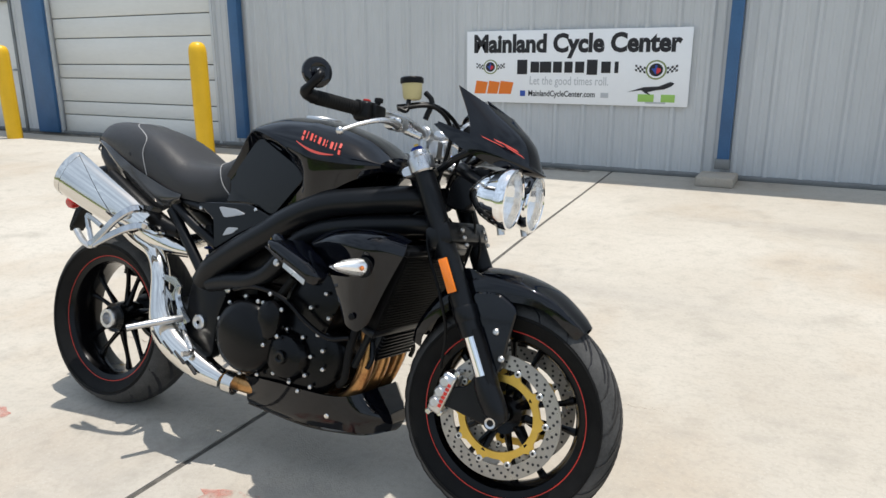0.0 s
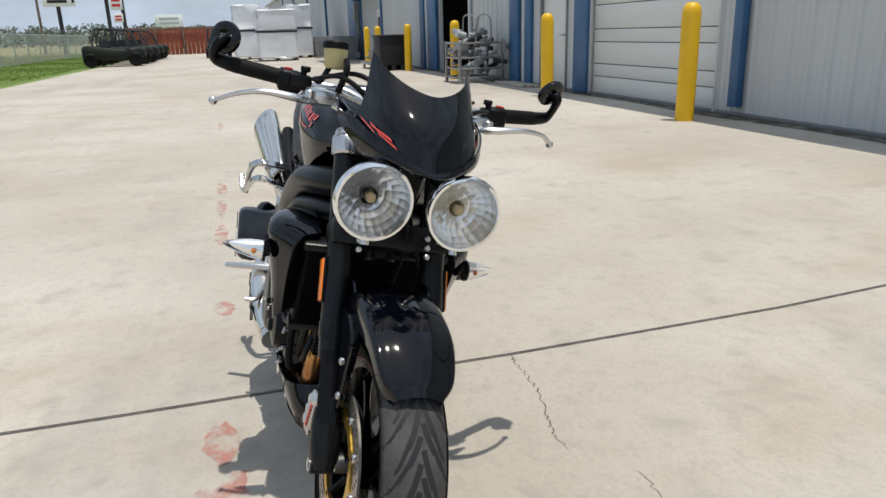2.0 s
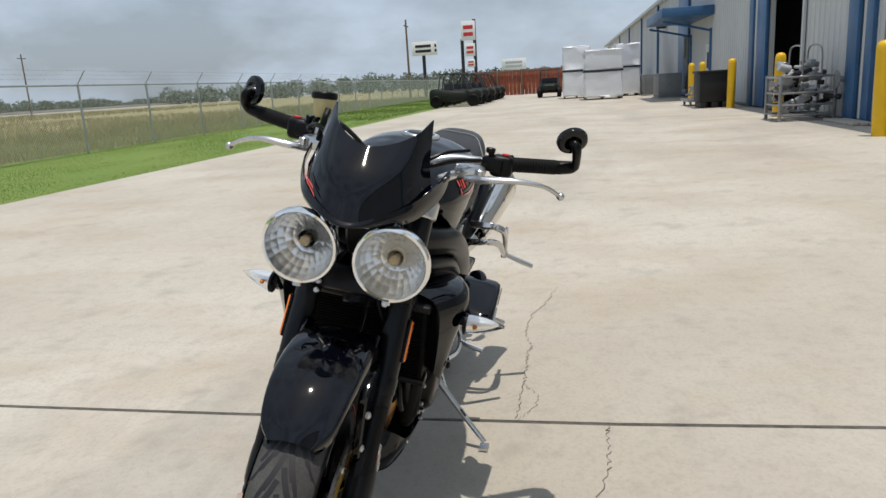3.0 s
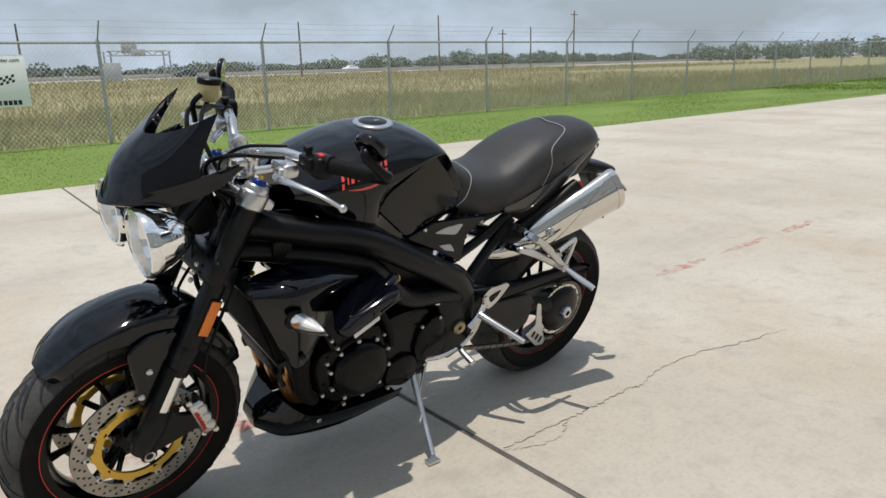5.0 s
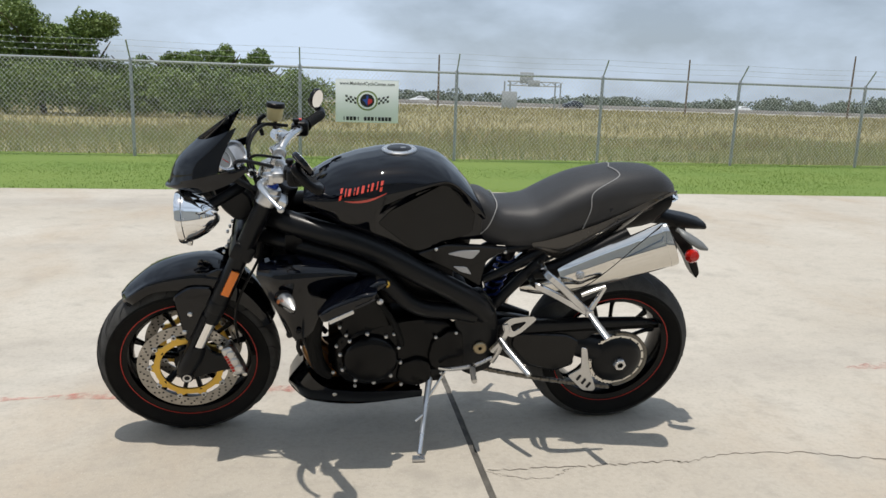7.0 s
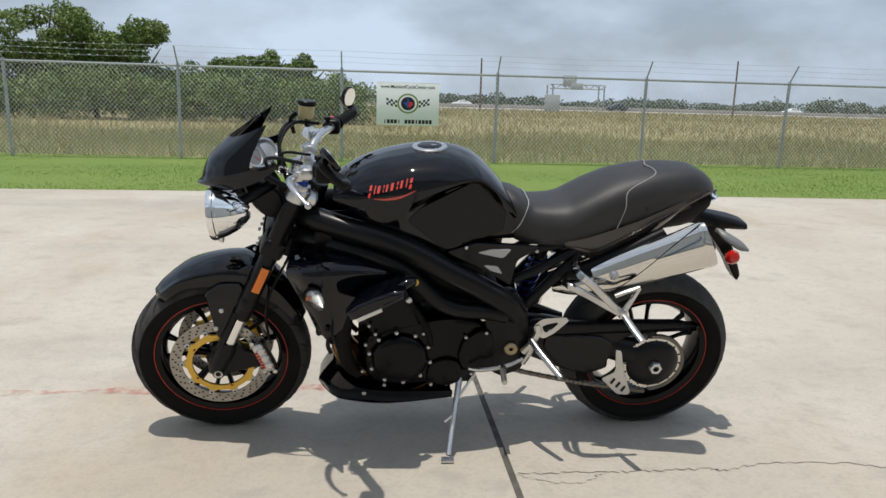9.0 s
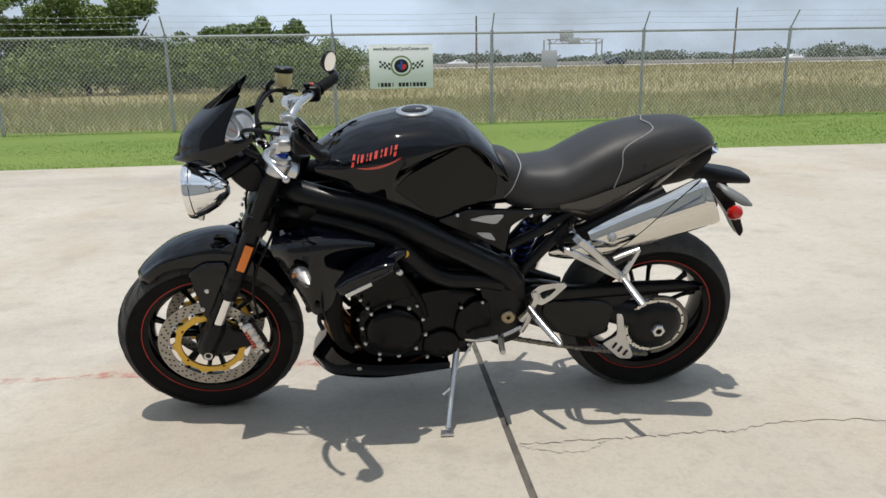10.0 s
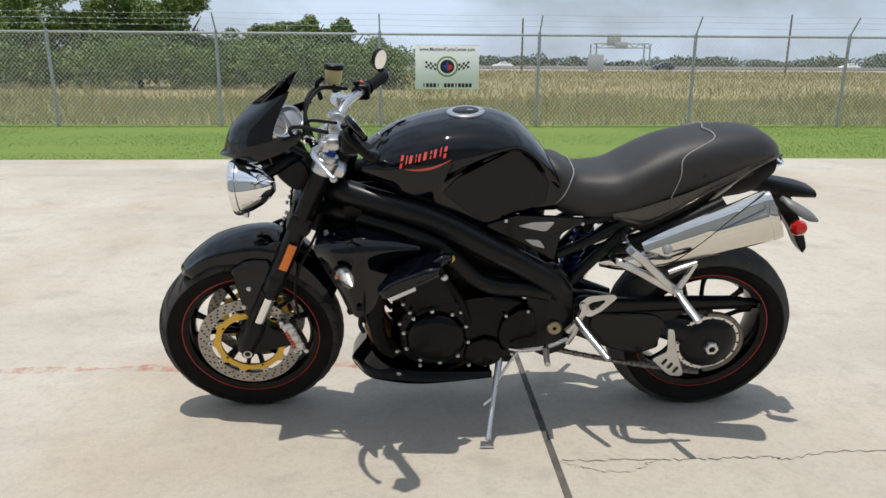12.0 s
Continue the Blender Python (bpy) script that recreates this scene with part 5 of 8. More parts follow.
def wheel(name, c, tyre_r, half, rim_r, spokes, steer, grooves, twist):
    """A wheel about the y axis: tyre with cut tread, rim with spokes, hub and rim stripe."""
    m = Matrix.Translation(c) @ Matrix.Diagonal((1 / 1.018, 1, 1, 1)) @ YAX
    hub = bp(name, lathed([(0.0, -0.03), (0.05, -0.045), (0.055, 0.0), (0.05, 0.045), (0.0, 0.03)], m, 24), "rim", "black cast wheel", steer=steer)
    k = half
    tb = B()
    prof = [(rim_r - 0.012, -k * 0.62), (rim_r + 0.012, -k * 0.86), (rim_r + 0.04, -k * 1.0), (tyre_r - 0.042, -k * 0.98)]
    lathe(tb, prof, m, 72)
    lathe(tb, [(r, -h) for r, h in prof], m, 72)
    lathe(tb, [(rim_r - 0.012, -k * 0.62), (rim_r - 0.012, k * 0.62)], m, 72)
    tyre = bp("tyre", tb, "rubber", "black tyre with scuffed tread", hub, steer)
    tb = B()
    lathe(tb, [(tyre_r - 0.042, -k * 0.98), (tyre_r - 0.028, -k * 0.9), (tyre_r - 0.014, -k * 0.68), (tyre_r - 0.004, -k * 0.36), (tyre_r, 0), (tyre_r - 0.004, k * 0.36), (tyre_r - 0.014, k * 0.68), (tyre_r - 0.028, k * 0.9), (tyre_r - 0.042, k * 0.98)], m, 96)
    bp("tread", tb, "tread", "grey scuffed tread", tyre, steer)
    gb = B()
    for i in range(grooves):
        a0 = 2 * math.pi * i / grooves
        for s in (-1, 1):
            pts = []
            for j in range(9):
                u = j / 8
                h = s * k * (0.04 + (0.90 if i % 2 else 0.66) * u)
                hh = abs(h) / k
                r = tyre_r + 0.0009 - float(np.interp(hh, [0, 0.36, 0.68, 0.9, 0.98], [0, 0.004, 0.014, 0.028, 0.042]))
                a = a0 + (math.pi / grooves if s < 0 else 0) + twist * (0.9 * u ** 0.8)
                pts.append((m @ Vector((r * math.cos(a), r * math.sin(a), h))))
            rows = []
            for j, p in enumerate(pts):
                d = (pts[min(j + 1, 8)] - pts[max(j - 1, 0)]).normalized()
                nrm = (p - Vector(c)).normalized()
                w = d.cross(nrm).normalized() * 0.0052 * (1.0 if j < 6 else 0.7)
                rows.append((gb.verts.new(p + w), gb.verts.new(p - w)))
            for (p, q), (u, v) in zip(rows, rows[1:]):
                gb.faces.new((p, q, v, u))
    bp("tread_groove_pattern", gb, "ink", "dark cut tread grooves", tyre, steer)
    rb = B()
    lathe(rb, [(rim_r, -k * 0.66), (rim_r - 0.006, -k * 0.70), (rim_r - 0.022, -k * 0.62), (rim_r - 0.034, -k * 0.3), (rim_r - 0.036, 0.0), (rim_r - 0.034, k * 0.3), (rim_r - 0.022, k * 0.62), (rim_r - 0.006, k * 0.70), (rim_r, k * 0.66)], m, 72)
    bp("rim", rb, "rim", "gloss black rim", hub, steer)
    for s in SIDES:
        sb = B()
        lathe(sb, [(rim_r - 0.0045, s * k * 0.718), (rim_r + 0.002, s * k * 0.72), (rim_r + 0.002, s * k * 0.69)], m, 72)
        bp("rim_stripe", sb, "stripe", "thin red rim stripe", hub, steer)
    for i in range(spokes):
        sb = B()
        a = 2 * math.pi * (i + 0.3) / spokes
        pts = []
        for j in range(5):
            u = j / 4
            r = 0.04 + (rim_r - 0.07) * u
            aa = a + 0.22 * math.sin(u * 2.2) * (1 if i % 2 else -1) * 0.5
            pts.append(m @ Vector((r * math.cos(aa), r * math.sin(aa), (1 if i % 2 else -1) * 0.012 * (1 - u))))
        tube(sb, pts, [0.013, 0.0095, 0.0075, 0.0078, 0.012], 8, 3)
        bp("spoke", sb, "rim", "", hub, steer)
    return hub


def lathed(prof, m, seg=32):
    lb = B()
    lathe(lb, prof, m, seg)
    return lb


FW, RW = (1.427, 0, 0.294), (0.004, 0, 0.300)
front_wheel = wheel("front_wheel", FW, 0.2900, 0.0625, 0.216, 10, True, 40, 0.42)
rear_wheel = wheel("rear_wheel", RW, 0.301, 0.090, 0.217, 10, False, 26, -0.40)
# a moulded ring on the sidewalls
for hub, c, k in ((front_wheel, FW, 0.0625), (rear_wheel, RW, 0.090)):
    for s in SIDES:
        rb = B()
        mm = Matrix.Translation(c) @ YAX
        lathe(rb, [(0.246, s * (k - 0.0005)), (0.248, s * (k + 0.0012)), (0.251, s * (k - 0.0005))], mm, 64)
        bp("sidewall_ring", rb, "rubber", "", hub, hub == front_wheel)


def brake_disc(c, side, ro, ri, rc, holes, parent, steer, key="gold"):
    """A drilled disc with its carrier and bobbins."""
    y = c[1]
    db = B()
    n = 60
    rows = []
    for r in (ro, ri):
        rows.append([[db.verts.new((c[0] + r * math.cos(2 * math.pi * i / n), y + h, c[2] + r * math.sin(2 * math.pi * i / n))) for i in range(n)] for h in (-0.0025, 0.0025)])
    for i in range(n):
        j = (i + 1) % n
        o, q = rows
        db.faces.new((o[0][i], o[0][j], q[0][j], q[0][i]))
        db.faces.new((o[1][j], o[1][i], q[1][i], q[1][j]))
        db.faces.new((o[0][j], o[0][i], o[1][i], o[1][j]))
        db.faces.new((q[0][i], q[0][j], q[1][j], q[1][i]))
    dk = bp("brake_disc", db, "disc", "drilled steel brake disc", parent, steer)
    hb = B()
    for i in range(holes):
        for j, f in enumerate((0.25, 0.5, 0.75)):
            a = 2 * math.pi * (i + j * 0.33) / holes
            r = ri + (ro - ri) * f
            for s in SIDES:
                p = Vector((c[0] + r * math.cos(a), y + s * 0.0028, c[2] + r * math.sin(a)))
                hb.faces.new([hb.verts.new(p + Vector((0.0036 * math.cos(b), 0, 0.0036 * math.sin(b)))) for b in (k * math.pi / 4 for k in range(8))])
    bp("drilled_hole_pattern", hb, "ink", "", dk, steer)
    cb = B()
    ring = []
    m2 = 80
    for i in range(m2):
        a = 2 * math.pi * i / m2
        lobe = max(0.0, math.cos(a * 10)) ** 2
        ring.append((rc - 0.004 + (ri + 0.004 - rc) * lobe, a))
    for h0, h1 in ((-0.004, 0.004),):
        out = [[cb.verts.new((c[0] + r * math.cos(a), y + h, c[2] + r * math.sin(a))) for r, a in ring] for h in (h0, h1)]
        inn = [[cb.verts.new((c[0] + (rc - 0.022) * math.cos(a), y + h, c[2] + (rc - 0.022) * math.sin(a))) for r, a in ring] for h in (h0, h1)]
        for i in range(m2):
            j = (i + 1) % m2
            cb.faces.new((out[0][i], out[0][j], inn[0][j], inn[0][i]))
            cb.faces.new((out[1][j], out[1][i], inn[1][i], inn[1][j]))
            cb.faces.new((out[0][j], out[0][i], out[1][i], out[1][j]))
            cb.faces.new((inn[0][i], inn[0][j], inn[1][j], inn[1][i]))
    carrier = bp("disc_carrier", cb, key, "gold anodised disc carrier", dk, steer)
    for i in range(10):
        a = 2 * math.pi * i / 10
        r = ri - 0.002
        p = Vector((c[0] + r * math.cos(a), y, c[2] + r * math.sin(a)))
        bb = B()
        cyl(bb, p - Vector((0, 0.006, 0)), p + Vector((0, 0.006, 0)), 0.009, 12, bevel=0.002)
        bp("bobbin", bb, "alu", "", dk, steer)
        bb = B()
        cyl(bb, p - Vector((0, 0.0068, 0)), p + Vector((0, 0.0068, 0)), 0.004, 8)
        bp("bobbin_bore", bb, "ink", "", dk, steer)
    for i in range(5):
        mb = B()
        a = 2 * math.pi * (i + 0.5) / 5
        tube(mb, [(c[0] + 0.045 * math.cos(a), y * 0.6, c[2] + 0.045 * math.sin(a)), (c[0] + (rc - 0.012) * math.cos(a), y, c[2] + (rc - 0.012) * math.sin(a))], 0.008, 6, 2)
        bp("disc_spider_arm", mb, "rim", "", dk, steer)
    return dk


for s in SIDES:
    brake_disc((FW[0], s * 0.072, FW[2]), s, 0.156, 0.121, 0.110, 30, bike, True)

# ---- front fork ----
FT, FB = Vector((1.153, 0, 0.912)), Vector((1.424, 0, 0.315))


def along(u):
    return FT + (FB - FT) * u


for s in SIDES:
    y = Vector((0, s * 0.105, 0))
    fb = B()
    tube(fb, [along(0.03) + y, along(0.40) + y, along(0.47) + y, along(0.52) + y], [0.0265, 0.0265, 0.0275, 0.0275], 20, 3)
    lathe(fb, [(0.0285, 0), (0.030, 0.004), (0.030, 0.034), (0.0285, 0.038)], Matrix.Translation(along(0.655) + y) @ (FT - FB).to_track_quat("Z", "Y").to_matrix().to_4x4(), 20)
    tube(fb, [along(0.50) + y, along(0.68) + y, along(0.715) + y], [0.0285, 0.0275, 0.027], 20, 3)
    leg = bp("fork_leg", fb, "satin", "black inverted fork leg", steer=True)
    fb = B()
    tube(fb, [along(0.70) + y, along(0.9) + y], 0.0215, 20, 2)
    bp("fork_slider", fb, "chrome", "bright chromed fork slider", leg, True)
    fb = B()
    tube(fb, [along(0.865) + y, along(0.92) + y, along(1.0) + y + Vector((0.004, 0, 0)), along(1.045) + y + Vector((0.004, 0, 0))], [0.026, 0.031, 0.030, 0.022], 16, 3)
    plate(fb, rounded([(1.385, 0.43), (1.41, 0.43), (1.452, 0.31), (1.43, 0.268), (1.395, 0.275), (1.30, 0.30), (1.27, 0.29), (1.262, 0.315), (1.31, 0.35), (1.35, 0.36)], 0.3), s * 0.090, s * 0.108, 0.003)
    bp("fork_foot", fb, "satin", "black fork foot with caliper bracket", leg, True)
    fb = B()
    ax = Vector((FW[0], s * 0.128, FW[2] - 0.004))
    cyl(fb, ax - Vector((0, s * 0.05, 0)), ax + Vector((0, s * 0.004, 0)), 0.019, 16, bevel=0.003)
    bp("axle_clamp", fb, "satin", "", leg, True)
    fb = B()
    lathe(fb, [(0.0085, -0.01), (0.0085, 0.004), (0.0135, 0.006), (0.0135, -0.01)], Matrix.Translation(ax) @ Matrix.Rotation(radians(-90 * s), 4, "X"), 16)
    bp("axle_nut", fb, "alu", "", leg, True)
    fb = B()
    cyl(fb, (FW[0], s * 0.045, FW[2]), (FW[0], s * 0.085, FW[2]), 0.021, 18, bevel=0.002)
    bp("wheel_spacer", fb, "alu", "", leg, True)
    # black guard over the front of the slider
    ax_ = (FB - FT).normalized()
    fwd = Vector((-ax_.z, 0, ax_.x))
    fb = B()
    sheet(fb, [[along(u) + y + Vector((0.002, 0, 0)) + fwd * (.0285 * math.cos(radians(q))) + Vector((0, .0285 * math.sin(radians(q)), 0)) for q in (-62, -32, 0, 32, 62)] for u in (.69, .78, .88, .95)], 3, 4, .0025)
    bp("slider_guard", fb, "plastic", "black fork slider guard", leg, True, smooth=60)
    # cap on top
    fb = B()
    capm = Matrix.Translation(along(0.0) + y) @ (FT - FB).to_track_quat("Z", "Y").to_matrix().to_4x4()
    lathe(fb, [(0.0, -0.040), (0.029, -0.040), (0.033, -0.036), (0.034, -0.004), (0.032, 0.002), (0.029, 0.004), (0.028, 0.014), (0.025, 0.018), (0.0, 0.018)], capm, 24)
    top = bp("fork_clamp", fb, "alu", "bright fork clamp with blue adjuster", leg, True)
    fb = B()
    lathe(fb, [(0.016, 0.014), (0.016, 0.026), (0.013, 0.03), (0.0, 0.03)], capm, 12)
    bp("preload_adjuster", fb, "anod_blue", "blue anodised adjuster", leg, True)
    fb = B()
    lathe(fb, [(0.006, 0.03), (0.006, 0.038), (0.0, 0.038)], capm, 8)
    bp("damping_screw", fb, "gold", "", leg, True)
    # reflector on the outer side
    rot = Matrix.Rotation(math.atan2(FB.x - FT.x, FT.z - FB.z), 3, "Y").inverted()
    fb = B()
    box(fb, along(0.475) + y + Vector((-0.004, s * 0.032, 0)), (0.024, 0.007, 0.088), 0.002, rot)
    bp("reflector", fb, "orange", "orange side reflector", leg, True)
    fb = B()
    box(fb, along(0.475) + y + Vector((-0.004, s * 0.029, 0)), (0.028, 0.006, 0.094), 0.002, rot)
    bp("reflector_base", fb, "plastic", "", leg, True)
    # caliper
    crot = Matrix.Rotation(radians(-21), 3, "Y")
    cc = Vector((1.288, s * 0.092, 0.332))
    fb = B()
    box(fb, cc, (0.038, 0.052, 0.112), 0.009, crot.inverted(), 3)
    cal = bp("brake_caliper", fb, "alu", "silver radial brake caliper", leg, True)
    for dz in (-0.03, 0.0, 0.03):
        fb = B()
        q = cc + crot.inverted() @ Vector((-0.006, 0, dz))
        cyl(fb, q, q + Vector((0, s * 0.030, 0)), 0.0145, 16, bevel=0.004)
        bp("piston_boss", fb, "alu", "", cal, True)
    fb = B()
    for k in range(6):
        q = cc + crot.inverted() @ Vector((0.010, s * 0.0272, -0.030 + 0.0115 * k))
        box(fb, q, (0.010, 0.0015, 0.008), 0.0, crot.inverted())
    bp("maker_mark", fb, "red", "small red block mark", cal, True)
    for q in (Vector((0.012, 0, 0.062)), Vector((-0.012, 0, -0.062)), Vector((0.016, 0, -0.05))):
        fb = B()
        p = cc + crot.inverted() @ q
        cyl(fb, p - Vector((0, s * 0.02, 0)), p + Vector((0, s * 0.022, 0)), 0.008, 10, bevel=0.002)
        bp("caliper_bolt", fb, "steel", "", cal, True)
    fb = B()
    tube(fb, [cc + Vector((-0.02, s * 0.0, 0.055)), cc + Vector((-0.015, s * 0.005, 0.15)), Vector((1.25, s * 0.11, 0.58)), Vector((1.19, s * 0.085, 0.70)), Vector((1.17, s * 0.03, 0.80)), Vector((1.15, s * -0.02, 0.93))], 0.0042, 8, 6)
    bp("brake_hose", fb, "plastic", "", cal, True)

# yokes
fb = B()
plate(fb, rounded([(1.10, 0.880), (1.175, 0.912), (1.185, 0.885), (1.115, 0.853)], 0.3), -0.112, 0.112, 0.005)
bp("top_yoke", fb, "alu", "polished top yoke", steer=True)
fb = B()
ly = along(0.315)
box(fb, ly + Vector((0.0, 0, 0)), (0.070, 0.262, 0.060), 0.014, Matrix.Rotation(math.atan2(FB.x - FT.x, FT.z - FB.z), 3, "Y").inverted())
bp("bottom_yoke", fb, "satin", "black bottom yoke", steer=True)
for s in SIDES:
    for k in range(3):
        bolt(ly + Vector((0.040, s * 0.075, 0.018 - 0.018 * k)) + Vector((0.008 * k, 0, 0)), 0.0065, 0.004, steer=True, axis=(1, 0, 0.2))
fb = B()
cyl(fb, Vector((1.105, 0, 0.90)), Vector((1.21, 0, 0.66)), 0.036, 20, bevel=0.004)
bp("steering_head", fb, "satin", "black steering head")

# ---- mudguard ----
grid = []
for th, rt, w in ((53, 0.308, 0.044), (60, 0.318, 0.068), (74, 0.338, 0.080), (90, 0.355, 0.085), (104, 0.370, 0.087), (116, 0.364, 0.086), (130, 0.343, 0.082), (143, 0.323, 0.074), (151, 0.312, 0.060)):
    a = radians(th)
    row = []
    skirt = 0.03 + 0.045 * max(0, 1 - abs(th - 106) / 36)
    for yy, dr in ((-1.0, skirt + 0.012), (-1.0, skirt * 0.4 + 0.004), (-0.78, 0.012), (-0.4, 0.003), (0, 0), (0.4, 0.003), (0.78, 0.012), (1.0, skirt * 0.4 + 0.004), (1.0, skirt + 0.012)):
        r = rt - dr
        row.append((FW[0] + r * math.cos(a), yy * w, FW[2] + r * math.sin(a)))
    grid.append(row)
fb = B()
sheet(fb, grid, 3, 4, 0.003)
guard = bp("front_mudguard", fb, "paint", "gloss black front mudguard", steer=True, smooth=60)
for s in SIDES:
    fb = B()
    plate(fb, rounded([(1.452, 0.566), (1.40, 0.600), (1.330, 0.596), (1.352, 0.50), (1.392, 0.405), (1.414, 0.398), (1.428, 0.415), (1.436, 0.48)], 0.25), s * 0.080, s * 0.098, 0.004)
    bp("mudguard_stay", fb, "paint", "dark grey mudguard side plate", guard, True)
    for x, z in ((1.404, 0.505), (1.425, 0.441)):
        bolt((x, s * 0.098, z), 0.0085, 0.005, s, "alu", guard, True)
    fb = B()
    plate(fb, rounded([(1.40, 0.61), (1.31, 0.655), (1.27, 0.63), (1.30, 0.57), (1.36, 0.56)], 0.3), s * 0.074, s * 0.083, 0.003)
    bp("mudguard_shoulder", fb, "paint", "", guard, True)

# ---- headlamps ----
for s in SIDES:
    c = Vector((1.312, s * 0.092, 0.836))
    hm = Matrix.Translation(c) @ Matrix.Rotation(radians(90 + 4), 4, "Y")
    fb = lathed([(0.0, -0.012), (0.02, -0.012), (0.034, 0.0), (0.052, 0.022), (0.066, 0.05), (0.072, 0.07), (0.0735, 0.073), (0.0735, 0.078), (0.077, 0.080), (0.078, 0.090), (0.075, 0.097), (0.070, 0.098), (0.0685, 0.094)], hm, 48)
    lamp = bp("headlamp", fb, "chrome", "round chromed headlamp", steer=True)
    fb = B()
    rows_ = [(0.0685, 0.094), (0.0655, 0.074), (0.058, 0.058), (0.047, 0.044), (0.034, 0.033), (0.021, 0.026), (0.012, 0.024)]
    for (r0, h0), (r1, h1) in zip(rows_, rows_[1:]):
        n_f = 26 if r0 > 0.04 else 16
        for k in range(n_f):
            a0, a1 = 2 * math.pi * k / n_f, 2 * math.pi * (k + 1) / n_f
            t0, t1 = rng.uniform(-0.0014, 0.0014), rng.uniform(-0.0014, 0.0014)
            fb.faces.new([fb.verts.new(hm @ Vector((r * math.cos(a), r * math.sin(a), h + t))) for r, h, a, t in ((r0, h0, a0, t0), (r0, h0, a1, -t0), (r1, h1, a1, t1), (r1, h1, a0, -t1))])
    bp("lamp_reflector", fb, "reflector", "bright faceted reflector", lamp, True, smooth=1)
    fb = B()
    lathe(fb, [(0.0, 0.070), (0.008, 0.068), (0.0105, 0.060), (0.0105, 0.024), (0.0, 0.024)], hm, 16)
    bp("bulb", fb, "bronze", "bronze-capped bulb", lamp, True)
    fb = B()
    lathe(fb, [(0.0125, 0.024), (0.0155, 0.046), (0.0175, 0.048), (0.0185, 0.044), (0.0150, 0.024)], hm, 24)
    bp("bulb_ring", fb, "cream_ring" if s > 0 else "ink", "ring round the bulb", lamp, True)
    fb = lathed([(0.0, 0.106), (0.03, 0.1045), (0.055, 0.100), (0.0695, 0.0945), (0.0690, 0.0925), (0.054, 0.098), (0.03, 0.1025), (0.0, 0.104)], hm, 48)
    gl = bp("lamp_glass", fb, "glass", "clear domed lamp glass", lamp, True)
    gl.visible_shadow = False
    fb = B()
    cyl(fb, c + Vector((0.07, 0, -0.074)), c + Vector((0.075, 0, -0.094)), 0.009, 10)
    bp("lamp_screw", fb, "alu", "", lamp, True)
    fb = B()
    tube(fb, [(1.235, s * 0.02, 0.90), (1.27, s * 0.05, 0.885), (1.325, s * 0.085, 0.862)], [0.018, 0.016, 0.016], 10, 4)
    bp("lamp_arm", fb, "satin", "", lamp, True)
fb = B()
plate(fb, rounded([(1.325, 0.905), (1.285, 0.912), (1.215, 0.875), (1.20, 0.80), (1.255, 0.785), (1.30, 0.83)], 0.3), -0.03, 0.03, 0.006)
bp("lamp_bracket", fb, "satin", "black headlamp bracket", steer=True)
fb = B()
tube(fb, [(1.26, 0.02, 0.80), (1.27, 0.03, 0.74), (1.255, 0.03, 0.66), (1.24, 0.02, 0.60)], 0.0035, 6, 5)
bp("lamp_cable", fb, "plastic", "", steer=True)

# ---- fly screen ----
base = [(1.443, 0.0, 0.905), (1.420, 0.055, 0.921), (1.368, 0.102, 0.945), (1.292, 0.130, 0.970)]
mid = [(1.415, 0.0, 0.975), (1.395, 0.052, 0.986), (1.347, 0.094, 1.000), (1.280, 0.117, 1.018)]
tip = [(1.352, 0.0, 1.040), (1.328, 0.045, 1.050), (1.288, 0.083, 1.073), (1.238, 0.104, 1.102)]


def mirrored(row):
    return [(x, -y, z) for x, y, z in row[:0:-1]] + row


fb = B()
sheet(fb, [mirrored(r) for r in (base, mid, tip)], 5, 6, 0.004)
screen = bp("fly_screen", fb, "paint", "gloss black pointed fly screen", steer=True, smooth=60)
lip = [(1.437, 0.0, 0.893), (1.405, 0.06, 0.899), (1.345, 0.115, 0.912), (1.265, 0.150, 0.95), (1.205, 0.156, 0.995)]
upl = [(1.4445, 0.0, 0.906), (1.421, 0.058, 0.924), (1.369, 0.108, 0.950), (1.295, 0.140, 0.978), (1.215, 0.153, 1.003)]
fb = B()
sheet(fb, [mirrored(lip), mirrored([tuple((Vector(a) + Vector(b)) / 2 + Vector((0.012, 0, -0.002)) * (1 if i < 3 else 0.4)) for i, (a, b) in enumerate(zip(lip, upl))]), mirrored(upl)], 5, 4, 0.004)
bp("screen_cowl", fb, "paint", "gloss black lower cowl", screen, True, smooth=60)
# red slash marks on the right side of the screen
def on_screen(u, v):
    """A point just outside the screen's right half: u from the middle to the edge, v from the foot up."""
    k = min(int(u * 3), 2)
    f = u * 3 - k
    lo, hi = Vector(base[k]).lerp(Vector(base[k + 1]), f), Vector(mid[k]).lerp(Vector(mid[k + 1]), f)
    p = lo.lerp(hi, v)
    return Vector((p.x + 0.009, -p.y - 0.007, p.z + 0.003))


for a, b, w in (((0.40, 0.08), (0.62, 0.16), 0.06), ((0.46, 0.20), (0.74, 0.25), 0.07), ((0.66, 0.10), (0.88, 0.17), 0.05)):
    fb = B()
    rows_ = []
    for j in range(6):
        u = a[0] + (b[0] - a[0]) * j / 5
        v = a[1] + (b[1] - a[1]) * j / 5
        rows_.append((fb.verts.new(on_screen(u, v)), fb.verts.new(on_screen(min(1, u + 0.03), v + w))))
    for (p, q), (r, t) in zip(rows_, rows_[1:]):
        fb.faces.new((p, r, t, q))
    bp("screen_slash", fb, "logo_red", "red slash mark", screen, True)
